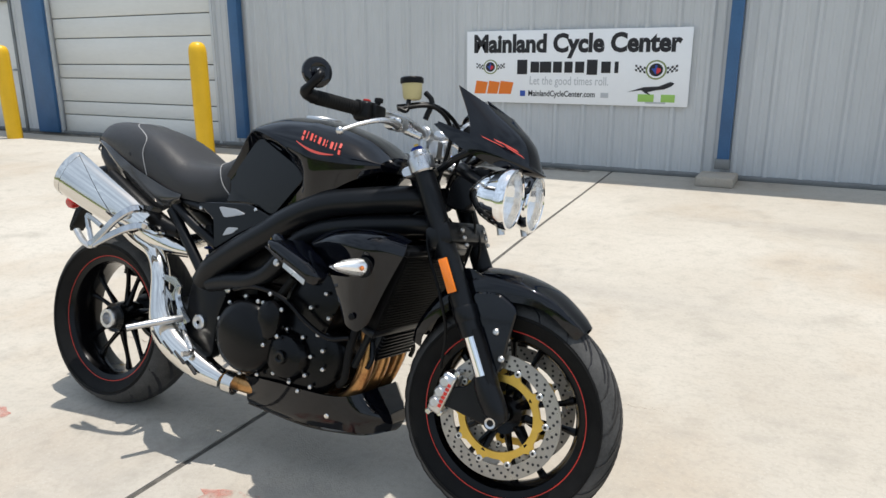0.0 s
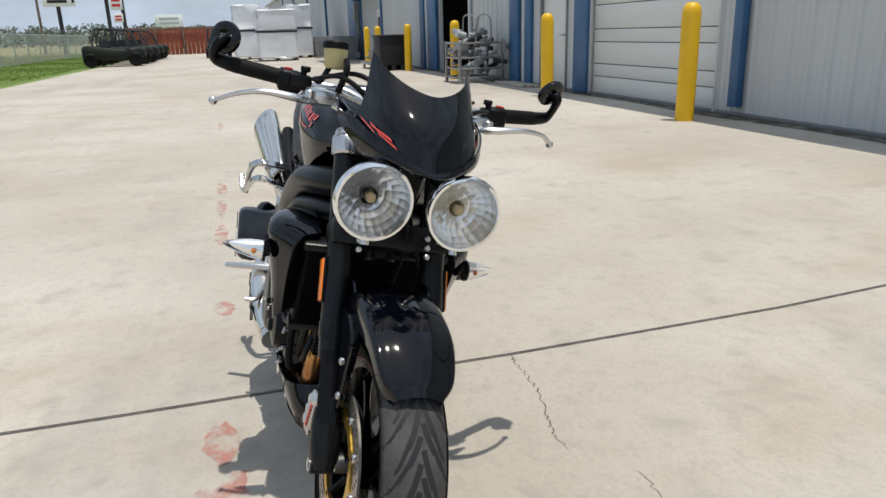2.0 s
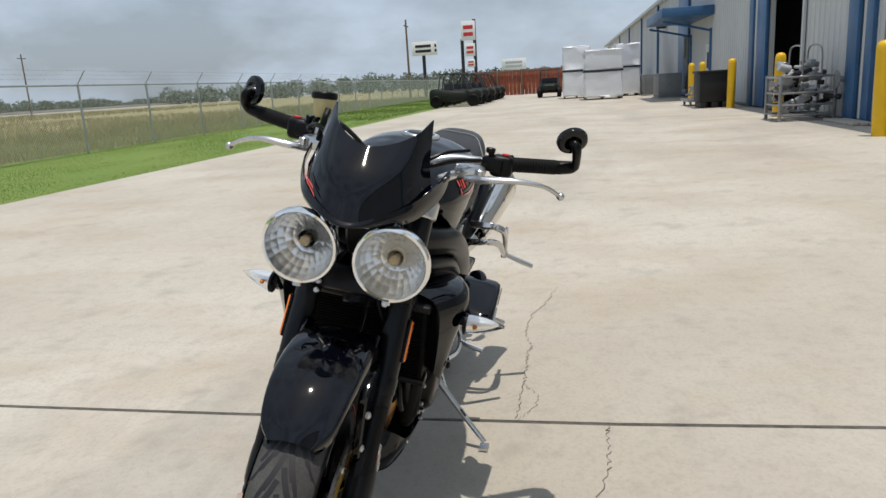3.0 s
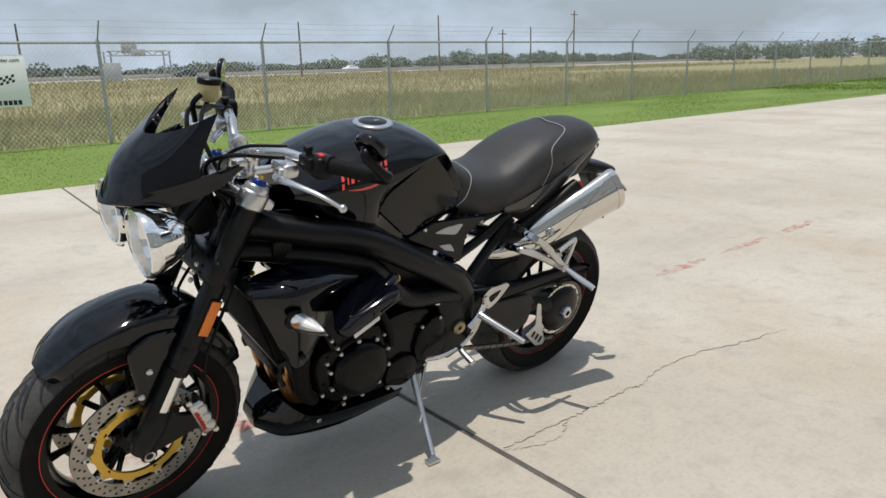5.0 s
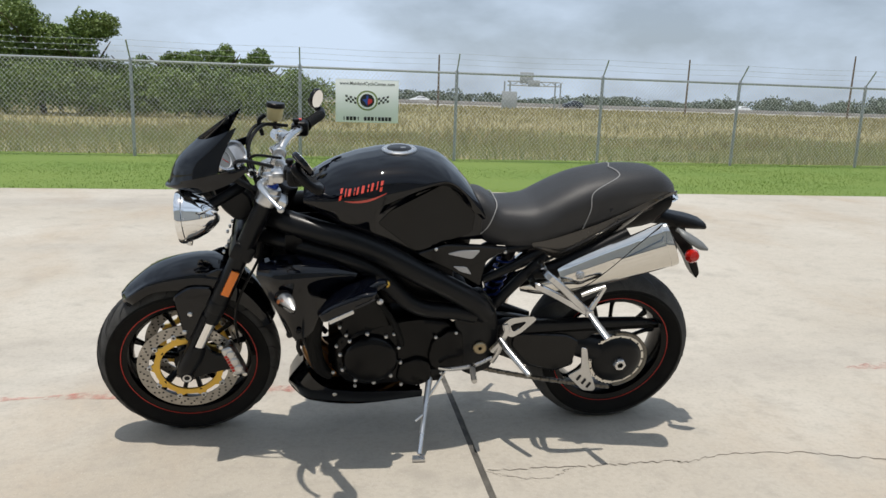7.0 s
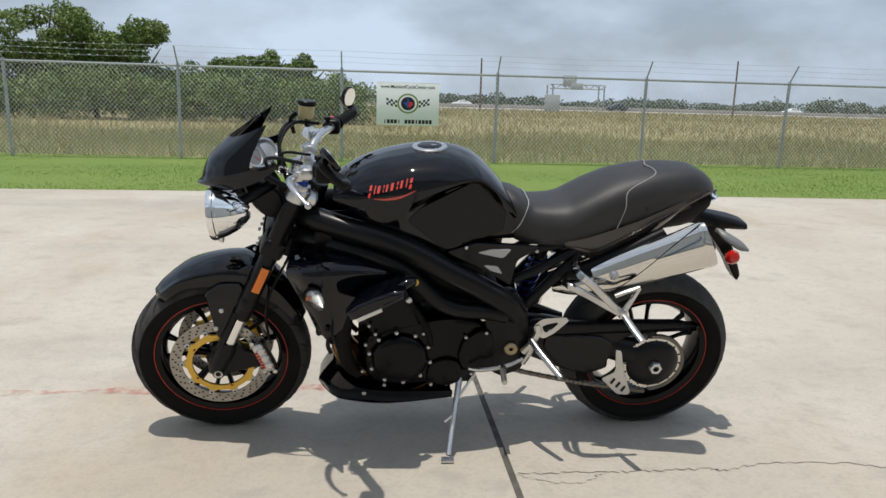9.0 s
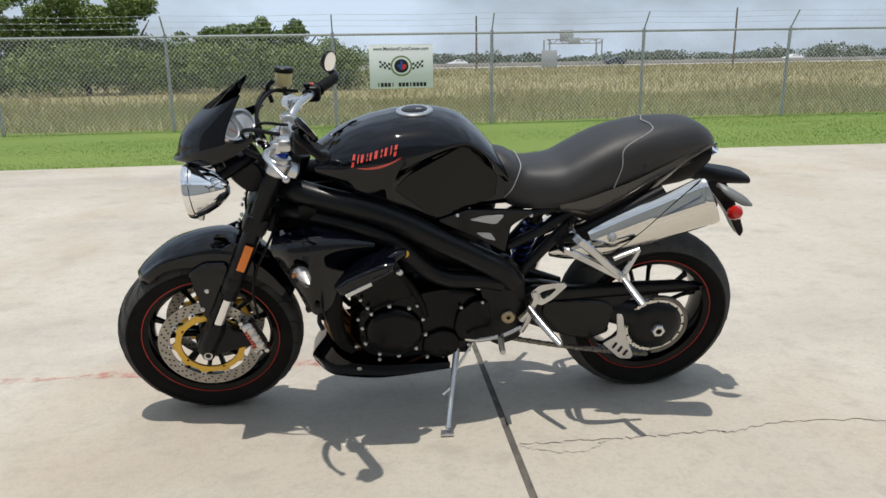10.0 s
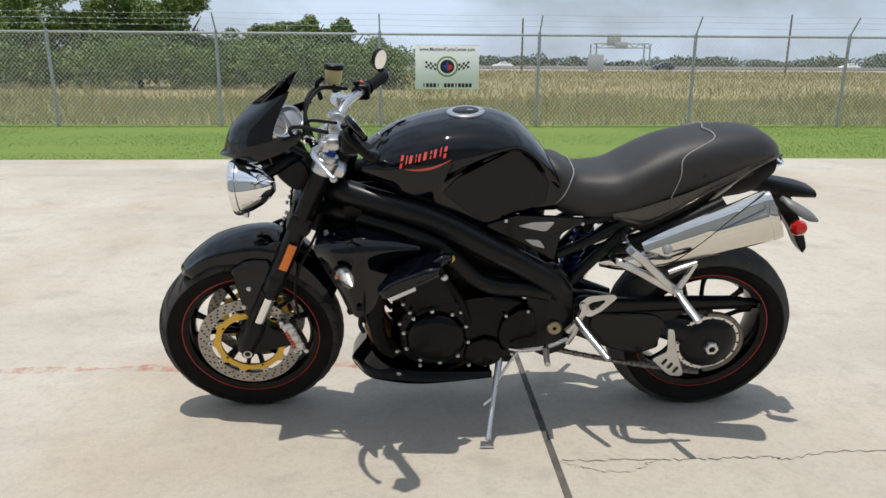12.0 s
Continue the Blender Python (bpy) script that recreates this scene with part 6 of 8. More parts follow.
# instrument
im = Matrix.Translation((1.276, 0.012, 0.985)) @ Matrix.Rotation(radians(-30), 4, "Z") @ Matrix.Rotation(radians(34), 4, "Y")


def oval(hy, hz, x, n=32, p=2.6):
    """A ring of points on a rounded rectangle across the pod."""
    out = []
    for i in range(n):
        a = 2 * math.pi * i / n
        c_, s_ = math.cos(a), math.sin(a)
        out.append(im @ Vector((x, 0.80 * hy * math.copysign(abs(c_) ** (2 / p), c_), 0.85 * hz * math.copysign(abs(s_) ** (2 / p), s_))))
    return out


fb = B()
loft(fb, [oval(0.062, 0.032, 0.02), oval(0.088, 0.046, 0.012), oval(0.094, 0.050, -0.006)])
inst = bp("instrument_pod", fb, "plastic", "silver-rimmed instrument pod", screen, True)
fb = B()
loft(fb, [oval(0.095, 0.051, -0.004), oval(0.096, 0.052, -0.012), oval(0.092, 0.048, -0.019), oval(0.085, 0.042, -0.018), oval(0.082, 0.040, -0.010)], caps=False)
bp("pod_rim", fb, "alu", "bright silver bezel", inst, True)
dm = im @ Matrix.Translation((-0.009, 0.030, 0.0)) @ Matrix.Scale(0.8, 4) @ Matrix.Rotation(radians(-90), 4, "Y")
fb = B()
lathe(fb, [(0.0, 0.0), (0.036, 0.0), (0.036, 0.004), (0.039, 0.006), (0.041, 0.0), (0.041, -0.006)], dm, 28)
dl = bp("dial", fb, "silver", "white round dial", inst, True)
for k in range(13):
    a = radians(-130 + 260 * k / 12)
    fb = B()
    tube(fb, [dm @ Vector((0.026 * math.cos(a), 0.026 * math.sin(a), 0.001)), dm @ Vector((0.033 * math.cos(a), 0.033 * math.sin(a), 0.001))], 0.0011, 4, 1)
    bp("tick", fb, "ink", "", dl, True)
fb = B()
tube(fb, [dm @ Vector((0, 0, 0.002)), dm @ Vector((-0.022, -0.018, 0.002))], 0.0014, 5, 1)
bp("needle", fb, "red", "", dl, True)
fb = B()
box(fb, im @ Vector((-0.010, -0.042, 0.0)), (0.006, 0.050, 0.048), 0.002, im.to_3x3())
bp("display", fb, "silver", "grey display", inst, True)
fb = B()
box(fb, im @ Vector((-0.0086, 0.0, 0.0)), (0.004, 0.128, 0.066), 0.0, im.to_3x3())
bp("pod_face", fb, "unit_grey", "", inst, True)
for s in SIDES:
    fb = B()
    tube(fb, [(1.290, s * 0.05, 0.955), (1.235, s * 0.06, 0.925), (1.185, s * 0.05, 0.890)], 0.010, 8, 4)
    bp("pod_bracket", fb, "satin", "", screen, True)
    fb = B()
    cyl(fb, (1.258, s * 0.052, 0.940), (1.243, s * 0.052, 0.935), 0.011, 12, bevel=0.003)
    bp("pod_plug", fb, "plastic", "", screen, True)

# ---- handlebar ----
BAR = [(1.118, 0.0, 0.970), (1.118, 0.045, 0.972), (1.108, 0.095, 0.992), (1.092, 0.14, 1.004), (1.065, 0.22, 1.006), (1.000, 0.372, 1.016)]
fb = B()
tube(fb, [(x, -y, z) for x, y, z in BAR[:0:-1]] + BAR, 0.0125, 14, 5)
bar = bp("handlebar", fb, "alu", "silver tapered handlebar", steer="bars")
for s in SIDES:
    fb = B()
    cyl(fb, (1.118, s * 0.04, 0.935), (1.118, s * 0.04, 0.975), 0.016, 14)
    cyl(fb, (1.118, s * 0.03, 0.977), (1.118, s * 0.055, 0.977), 0.021, 16, bevel=0.003)
    bp("bar_clamp", fb, "alu", "", bar, "bars")

    def on(u):
        a, b = Vector(BAR[4]), Vector(BAR[5])
        p = a.lerp(b, u)
        return Vector((p.x, s * p.y, p.z))

    fb = B()
    pts, rad = [on(0.26), on(0.27), on(0.30), on(0.31)], [0.020, 0.022, 0.022, 0.0165]
    for k in range(15):
        u = 0.33 + 0.042 * k
        pts += [on(u), on(u + 0.004), on(u + 0.022), on(u + 0.026)]
        rad += [0.0168, 0.0175, 0.0175, 0.0168]
    tube(fb, pts + [on(0.98)], rad + [0.0165], 16, 1)
    bp("grip", fb, "rubber", "black ribbed rubber grip", bar, "bars")
    fb = B()
    cyl(fb, on(0.97), on(1.06), 0.0165, 16, bevel=0.004)
    bp("bar_end", fb, "plastic", "", bar, "bars")
    # switch housing
    fb = B()
    box(fb, on(0.16) + Vector((0.004, 0, -0.004)), (0.046, 0.052, 0.05), 0.012, None, 3)
    box(fb, on(0.02) + Vector((0.012, 0, 0.0)), (0.03, 0.05, 0.034), 0.008, None, 2)
    bp("switch_housing", fb, "plastic", "black switch housing", bar, "bars")
    fb = B()
    box(fb, on(0.2) + Vector((0.012, 0, 0.022)), (0.012, 0.018, 0.006), 0.002)
    bp("switch", fb, "red", "red switch", bar, "bars")
    fb = B()
    cyl(fb, on(0.02) + Vector((0.01, 0, 0.010)), on(0.0) + Vector((0.01, -s * 0.005, 0.028)), 0.007, 10)
    cyl(fb, on(0.0) + Vector((0.01, -s * 0.005, 0.024)), on(0.0) + Vector((0.01, -s * 0.005, 0.036)), 0.011, 12, bevel=0.002)
    bp("switch_stalk", fb, "plastic", "", bar, "bars")
    # lever
    fb = B()
    if s > 0:
        lever = [(1.120, s * 0.175, 0.972), (1.144, s * 0.220, 0.978), (1.146, s * 0.285, 0.988), (1.122, s * 0.348, 0.984), (1.090, s * 0.388, 0.964)]
    else:
        lever = [(1.120, s * 0.190, 0.972), (1.146, s * 0.235, 0.976), (1.146, s * 0.300, 0.978), (1.126, s * 0.355, 0.962), (1.099, s * 0.398, 0.939)]
    tube(fb, lever, [0.010, 0.012, 0.009, 0.0065, 0.006], 10, 5, flat=0.75)
    bmesh.ops.create_icosphere(fb, subdivisions=2, radius=0.0095, matrix=Matrix.Translation(lever[-1]))
    bp("brake_lever" if s < 0 else "clutch_lever", fb, "alu", "satin silver lever with ball end", bar, "bars")
    fb = B()
    box(fb, (1.110, s * 0.180, 0.985), (0.040, 0.07, 0.034), 0.012, None, 2)
    cyl(fb, (1.115, s * 0.150, 0.975), (1.150, s * 0.120, 0.962), 0.010, 12, bevel=0.003)
    cyl(fb, (1.128, s * 0.205, 0.966), (1.128, s * 0.205, 0.996), 0.012, 12, bevel=0.002)
    bp("lever_perch", fb, "alu", "", bar, "bars")
    # bar-end mirror
    mc = Vector((1.016, -0.388, 1.070)) if s < 0 else Vector((1.036, 0.390, 1.084))
    fb = B()
    tube(fb, [on(1.0), on(1.02) + Vector((0.0, s * 0.026, 0.006)), Vector((1.016, s * 0.408, 1.036)), mc + Vector((0.016, s * 0.012, -0.012)), mc + Vector((0.008, 0, 0))], [0.0165, 0.0145, 0.010, 0.011, 0.010], 10, 5)
    mr = bp("bar_end_mirror", fb, "plastic", "round black bar-end mirror", bar, "bars")
    turn = radians(33) if s < 0 else radians(22)
    mm = Matrix.Translation(mc) @ Matrix.Rotation(-turn if s < 0 else turn, 4, "Z") @ Matrix.Rotation(radians(84 if s < 0 else 124), 4, "Y")
    bp("mirror_shell", lathed([(0.0, 0.006), (0.018, 0.006), (0.020, 0.0075), (0.029, 0.0065), (0.0345, 0.003), (0.0360, -0.004), (0.0345, -0.008), (0.032, -0.0085), (0.0, -0.007)], mm, 32), "paint", "gloss black mirror shell", mr, "bars")
    bp("mirror_glass", lathed([(0.0, -0.0098), (0.0312, -0.0098), (0.0312, -0.007)], mm, 32), "mirror", "clear mirror glass", mr, "bars")
    bp("mirror_bolt", lathed([(0.0, 0.014), (0.006, 0.013), (0.007, 0.006)], mm, 10), "alu", "", mr, "bars")
# brake reservoir on the right
rc0 = Vector((1.135, -0.164, 1.078))
tl = Matrix.Translation(rc0) @ Matrix.Rotation(radians(5), 4, "X") @ Matrix.Rotation(radians(-5), 4, "Y")
res = bp("fluid_reservoir", lathed([(0.0, -0.03), (0.018, -0.03), (0.023, -0.024), (0.0255, 0.012), (0.0, 0.012)], tl, 24), "cream", "cream brake fluid reservoir with black cap", bar, "bars")
bp("reservoir_cap", lathed([(0.0, 0.026), (0.026, 0.026), (0.029, 0.023), (0.029, 0.012), (0.026, 0.010), (0.0, 0.010)], tl, 24), "plastic", "black screw cap", bar, "bars")
fb = B()
tube(fb, [rc0 + Vector((0, -0.01, -0.03)), rc0 + Vector((0.005, -0.025, -0.06)), (1.125, -0.20, 1.02)], 0.006, 8, 4)
tube(fb, [rc0 + Vector((0.028, 0.02, -0.008)), rc0 + Vector((0.048, 0.02, -0.03)), rc0 + Vector((0.04, 0.01, -0.075))], 0.007, 8, 4)
bp("reservoir_hose", fb, "plastic", "", bar, "bars")
# cables and hoses in front of the bars
for k, pts in enumerate((
        [(1.12, -0.20, 1.02), (1.19, -0.15, 1.035), (1.215, -0.09, 0.99), (1.19, -0.06, 0.90), (1.16, -0.07, 0.80), (1.10, -0.08, 0.74)],
        [(1.12, 0.20, 1.015), (1.20, 0.14, 1.01), (1.235, 0.07, 0.975), (1.21, 0.02, 0.91), (1.15, 0.05, 0.80)],
        [(1.10, -0.17, 1.03), (1.17, -0.11, 1.045), (1.205, -0.03, 1.00), (1.185, 0.03, 0.92), (1.13, 0.06, 0.80)],
        [(1.10, 0.17, 1.03), (1.175, 0.12, 1.02), (1.20, 0.05, 0.965), (1.17, 0.0, 0.90)],
        [(1.235, 0.06, 0.76), (1.265, 0.05, 0.70), (1.245, 0.075, 0.63), (1.20, 0.08, 0.60)])):
    fb = B()
    tube(fb, pts, 0.0055 if k < 3 else 0.0042, 8, 6)
    bp("control_cable", fb, "plastic", "", bar, "bars")
fb = B()
lathe(fb, [(0.014, -0.004), (0.018, 0.0), (0.014, 0.004), (0.010, 0.0), (0.014, -0.004)], Matrix.Translation((1.185, 0.085, 0.955)) @ Matrix.Rotation(radians(70), 4, "X"), 16)
bp("cable_guide", fb, "chrome", "chrome cable ring", bar, "bars")
fb = B()
box(fb, (1.135, 0, 0.94), (0.05, 0.09, 0.05), 0.01)
cyl(fb, (1.155, 0, 0.92), (1.15, 0, 0.965), 0.02, 16, bevel=0.004)
bp("ignition_barrel", fb, "alu", "", bar, "bars")

# ---- tank ----
TS = [
    (1.055, [(0, .917), (.045, .914), (.085, .904), (.115, .893), (.120, .886), (.118, .881), (.108, .874), (0, .872)]),
    (.985, [(0, .962), (.060, .957), (.112, .938), (.146, .906), (.153, .885), (.150, .868), (.138, .842), (0, .838)]),
    (.910, [(0, .991), (.070, .985), (.128, .962), (.164, .924), (.170, .890), (.164, .858), (.148, .800), (0, .796)]),
    (.855, [(0, 1.004), (.074, .997), (.136, .974), (.170, .932), (.176, .898), (.166, .852), (.144, .768), (0, .764)]),
    (.815, [(0, 1.011), (.075, 1.004), (.137, .980), (.170, .938), (.174, .903), (.150, .872), (.134, .750), (0, .746)]),
    (.725, [(0, 1.014), (.073, 1.007), (.130, .986), (.160, .955), (.164, .938), (.124, .914), (.116, .718), (0, .716)]),
    (.650, [(0, .996), (.068, .990), (.116, .978), (.144, .964), (.147, .956), (.112, .934), (.104, .736), (0, .734)]),
    (.604, [(0, .963), (.060, .960), (.100, .952), (.124, .940), (.126, .932), (.100, .910), (.096, .750), (0, .748)]),
    (.560, [(0, .920), (.050, .917), (.086, .909), (.104, .894), (.106, .884), (.094, .860), (.092, .750), (0, .748)]),
    (.515, [(0, .862), (.045, .860), (.078, .853), (.092, .840), (.094, .832), (.086, .815), (.084, .748), (0, .746)]),
    (.485, [(0, .810), (.045, .808), (.070, .804), (.080, .798), (.082, .792), (.080, .785), (.078, .752), (0, .750)]),
]
fb = B()
body(fb, [[(x, y, z) for y, z in row] for x, row in TS], sharp=(4, 5, 6), n=5, along=5)
tank = bp("fuel_tank", fb, "paint", "gloss black sculpted fuel tank", smooth=50)


def tank_y(x):
    """The half width of the knee recess at x."""
    return float(np.interp(x, [.518, .560, .604, .650, .725, .815, .855], [.080, .089, .098, .108, .120, .142, .155])) + 0.003


def skin(x, z, s):
    """A point just outside the tank's upper side at x and height z."""
    rows_ = sorted(TS)
    ys = []
    for xx, row in rows_:
        pr = half_ring([(0, y, h) for y, h in row], sharp=(4, 5, 6), n=5)
        up = [p for p in pr if p[1] >= 0][:22]
        zz, yy = [p[2] for p in up], [p[1] for p in up]
        ys.append(float(np.interp(-z, [-q for q in zz], yy)))
    return Vector((x, s * (float(np.interp(x, [r[0] for r in rows_], ys)) + 0.0022 + 0.004 * max(0, x - .90) / .05), z + 0.0012))


for s in SIDES:
    fb = B()
    edge = rounded([(.640, .946), (.540, .840), (.545, .775), (.720, .722), (.842, .832), (.806, .868)], 0.12)
    plate(fb, edge, 0.0, 0.004, 0.0015, f=lambda p: Vector((p.x, s * (tank_y(p.x) + p.y * 1.0 + 0.008 * (p.z - 0.82)), p.z)))
    bp("knee_panel", fb, "panel_grey", "dark smooth knee panel", tank)
    # red mark: a row of plain slanted bars over a swoosh
    for k, (x0, w_, h_) in enumerate(((.955, .010, .031), (.939, .005, .021), (.930, .011, .019), (.914, .004, .019), (.906, .008, .018), (.893, .012, .019), (.876, .006, .019), (.866, .010, .020), (.850, .005, .021), (.841, .011, .027))):
        w_ *= .66
        z0 = .910 + .28 * (.955 - x0) - (.007 if k in (0, 9) else 0)
        fb = B()
        for lo, hi in (((0, .0), (1, 1)),) if k % 3 else (((0, .0), (1, .42)), ((0, .58), (1, 1))):
            fb.faces.new([fb.verts.new(skin(x0 - u * w_ - .22 * v * h_, z0 + v * h_ + u * w_ * .28, s)) for u, v in ((lo[0], lo[1]), (hi[0], lo[1]), (hi[0], hi[1]), (lo[0], hi[1]))])
        bp("mark_bar", fb, "logo_red", "red slanted bar", tank)
    fb = B()
    rows_ = []
    for k in range(13):
        u = k / 12
        x0, zc = .938 - .118 * u, .902 + .030 * u - .010 * math.sin(u * math.pi)
        hw = .0028 * math.sin(u * math.pi) + .0008
        rows_.append((fb.verts.new(skin(x0, zc - hw, s)), fb.verts.new(skin(x0, zc + hw, s))))
    for (p, q), (r, t) in zip(rows_, rows_[1:]):
        fb.faces.new((p, r, t, q))
    bp("mark_swoosh", fb, "logo_red", "red swoosh", tank)
capt = Matrix.Translation((.772, 0, 1.0125)) @ Matrix.Rotation(radians(2), 4, "Y")
cap = bp("filler_cap", lathed([(0.0, 0.002), (0.034, 0.002), (0.036, 0.005), (0.050, 0.005), (0.053, 0.002), (0.053, -0.006), (0.0, -0.006)], capt, 36), "alu", "round silver filler cap", tank)
bp("cap_centre", lathed([(0.0, 0.0062), (0.036, 0.0062), (0.039, 0.004)], capt, 30), "satin", "black lock plate", cap)
fb = B()
box(fb, capt @ Vector((-0.012, 0.0, 0.006)), (0.016, 0.008, 0.003), 0.001)
bp("key_slot", fb, "alu", "", cap)
for k in range(6):
    a = k * math.pi / 3
    bolt(capt @ Vector((0.043 * math.cos(a), 0.043 * math.sin(a), 0.004)), 0.0035, 0.002, axis=(0, 0, 1), key="steel", parent=cap)

# ---- seat ----
SS = ((.556, .902, .060, .800), (.530, .900, .078, .765), (.505, .892, .090, .748), (.478, .876, .100, .740), (.448, .862, .110, .737), (.361, .866, .128, .744), (.307, .892, .133, .762), (.253, .922, .131, .778), (.191, .949, .126, .800), (.108, .970, .117, .828),
      (.030, .978, .106, .860), (-.042, .976, .092, .888), (-.088, .958, .074, .902), (-.119, .932, .052, .903), (-.136, .905, .030, .898))
SS = tuple((x, zt - 0.006, w, zb - 0.004) for x, zt, w, zb in SS)
fb = B()
body(fb, [[(x, 0, zt), (x, w * .45, zt - .003), (x, w * .8, zt - .018), (x, w, zt - .055 * min(1, w / .1)), (x, w * .985, zb + .35 * (zt - zb) * .6), (x, w * .9, zb), (x, 0, zb)] for x, zt, w, zb in SS], sharp=(5,), n=4, along=4)
seat = bp("seat", fb, "vinyl", "black grained vinyl two-part seat with grey stitching", smooth=60)


def seat_point(x, f, lift=0.0045):
    """A point on the seat's skin: f from 0 (top centre) to 1 (low edge)."""
    zt, w, zb = (float(np.interp(-x, [-r[0] for r in SS], [r[k] for r in SS])) for k in (1, 2, 3))
    ys, zs = [0, w * .45, w * .8, w, w * .985, w * .9], [zt, zt - .003, zt - .018, zt - .055 * min(1, w / .1), zb + .21 * (zt - zb), zb]
    t = [0, .25, .45, .62, .85, 1]
    return Vector((x, float(np.interp(f, t, ys)) + lift * min(1, f * 3), float(np.interp(f, t, zs)) + lift * max(0, 1 - f * 1.6)))


for pts in ([(.10, 0.0), (.085, .20), (.095, .35), (.178, .50), (.186, .7), (.200, .98)], [(.470, 0.0), (.468, .3), (.478, .5), (.497, .75), (.520, .97)]):
    for s in SIDES:
        fb = B()
        tube(fb, [(p.x, s * p.y, p.z) for p in (seat_point(x, f) for x, f in pts)], 0.0017, 5, 5)
        bp("seam_stitching", fb, "stitch", "pale grey seam stitching", seat, smooth=60)
for s in SIDES:
    bolt(tuple(Vector((1, s, 1)) * seat_point(.115, .80, 0.0)), 0.008, 0.003, s, "ink", seat)

# ---- tail ----
for s in SIDES:
    top_ = [(.360, .124, .752), (.300, .124, .764), (.219, .124, .792), (.139, .118, .820), (.06, .106, .852), (-.015, .094, .885), (-.09, .072, .905), (-.130, .045, .905)]
    low_ = [(.350, .112, .727), (.290, .112, .700), (.235, .112, .685), (.150, .110, .730), (.085, .102, .772), (.020, .092, .822), (-.04, .078, .868), (-.125, .040, .893)]
    midr = [tuple((Vector(a) + Vector(b)) / 2 + Vector((0, .008, 0))) for a, b in zip(top_, low_)]
    fb = B()
    sheet(fb, [[(x, s * y, z) for x, y, z in r] for r in (top_, midr, low_)], 4, 4, 0.004)
    bp("tail_panel", fb, "tail_grey", "glossy dark grey tail side panel", smooth=60)
    # triangular side panels with silver inserts
    fb = B()
    plate(fb, rounded([(.722, .716), (.630, .748), (.520, .742), (.430, .735), (.500, .690), (.512, .600), (.60, .655)], 0.12), s * .108, s * .128, 0.003)
    sp = bp("side_panel", fb, "panel_grey", "dark triangular side panel with silver inserts")
    fb = B()
    plate(fb, rounded([(.628, .717), (.585, .729), (.520, .730), (.545, .698)], 0.2), s * .127, s * .1305, 0.001)
    bp("panel_insert", fb, "silver", "pale silver mesh insert", sp)
    fb = B()
    plate(fb, rounded([(.606, .675), (.560, .672), (.542, .644), (.580, .655)], 0.2), s * .127, s * .1305, 0.001)
    bp("panel_insert", fb, "silver", "pale silver mesh insert", sp)
    bolt((.660, s * .128, .733), 0.006, 0.004, s, "alu", sp)
    bolt((.44, s * .118, .718), 0.006, 0.004, s, "alu", sp)
    # subframe rails
    for pts, r in (([(.50, s * .10, .61), (.40, s * .105, .665), (.29, s * .10, .73), (.12, s * .085, .80), (-.04, s * .06, .86)], .015), ([(.47, s * .105, .50), (.39, s * .105, .60), (.30, s * .10, .70)], .017), ([(.58, s * .10, .70), (.42, s * .10, .72), (.28, s * .09, .75)], .013)):
        fb = B()
        tube(fb, pts, r, 10, 5)
        bp("subframe_rail", fb, "satin", "")
fb = B()
body(fb, [[(x, 0, z1), (x, w * .7, z1), (x, w, (z0 + z1) / 2), (x, w * .8, z0), (x, 0, z0)] for x, w, z0, z1 in ((.35, .08, .70, .75), (.2, .085, .73, .80), (.05, .075, .77, .85), (-.06, .06, .79, .885), (-.12, .045, .84, .895))], n=3, along=3)
bp("undertray", fb, "plastic", "black plastic undertray")
fb = B()
body(fb, [[(x, 0, z + h), (x, w * .7, z + h * .9), (x, w, z), (x, w * .7, z - h), (x, 0, z - h)] for x, w, z, h in ((-.02, .035, .80, .02), (-.08, .04, .803, .022), (-.15, .045, .79, .022), (-.22, .05, .780, .017), (-.262, .045, .772, .012))], n=3, along=4)
tailp = bp("tail_tidy", fb, "plastic", "black plastic tail bracket")
fb = B()
plate(fb, rounded([(-.13, .775), (-.185, .778), (-.224, .722), (-.262, .650), (-.289, .588), (-.281, .568), (-.262, .590), (-.232, .640), (-.185, .700), (-.145, .745)], 0.25), -.028, .028, 0.004)
bp("plate_bracket", fb, "plastic", "black number plate bracket", tailp)
for s in SIDES:
    bp("tail_reflector", lathed([(0.0, .018), (.016, .014), (.024, .002), (.024, -.010), (0, -.012)], Matrix.Translation((-.224, s * .066, .676)) @ Matrix.Rotation(radians(-90 * s + 20), 4, "X"), 20), "red_lens", "round red reflector", tailp)
    fb = B()
    tube(fb, [(-.16, s * .045, .765), (-.165, s * .075, .766)], .008, 8, 2)
    tube(fb, [(-.150, s * .078, .778), (-.165, s * .10, .766), (-.205, s * .12, .743), (-.235, s * .125, .728)], [.008, .018, .020, .006], 12, 4, flat=0.6)
    bp("rear_indicator", fb, "unit_grey", "smoked grey rear indicator", tailp)
fb = B()
tube(fb, [(-.05, 0, .835), (-.07, 0, .85), (-.105, 0, .846)], [.010, .018, .012], 12, 4, flat=0.5)
bp("seat_lock", fb, "unit_grey", "", tailp)
fb = B()
box(fb, (-.125, 0, .878), (.03, .09, .03), .008, Matrix.Rotation(radians(30), 3, "Y"))
bp("tail_lamp", fb, "lens_clear", "clear tail lamp", tailp)

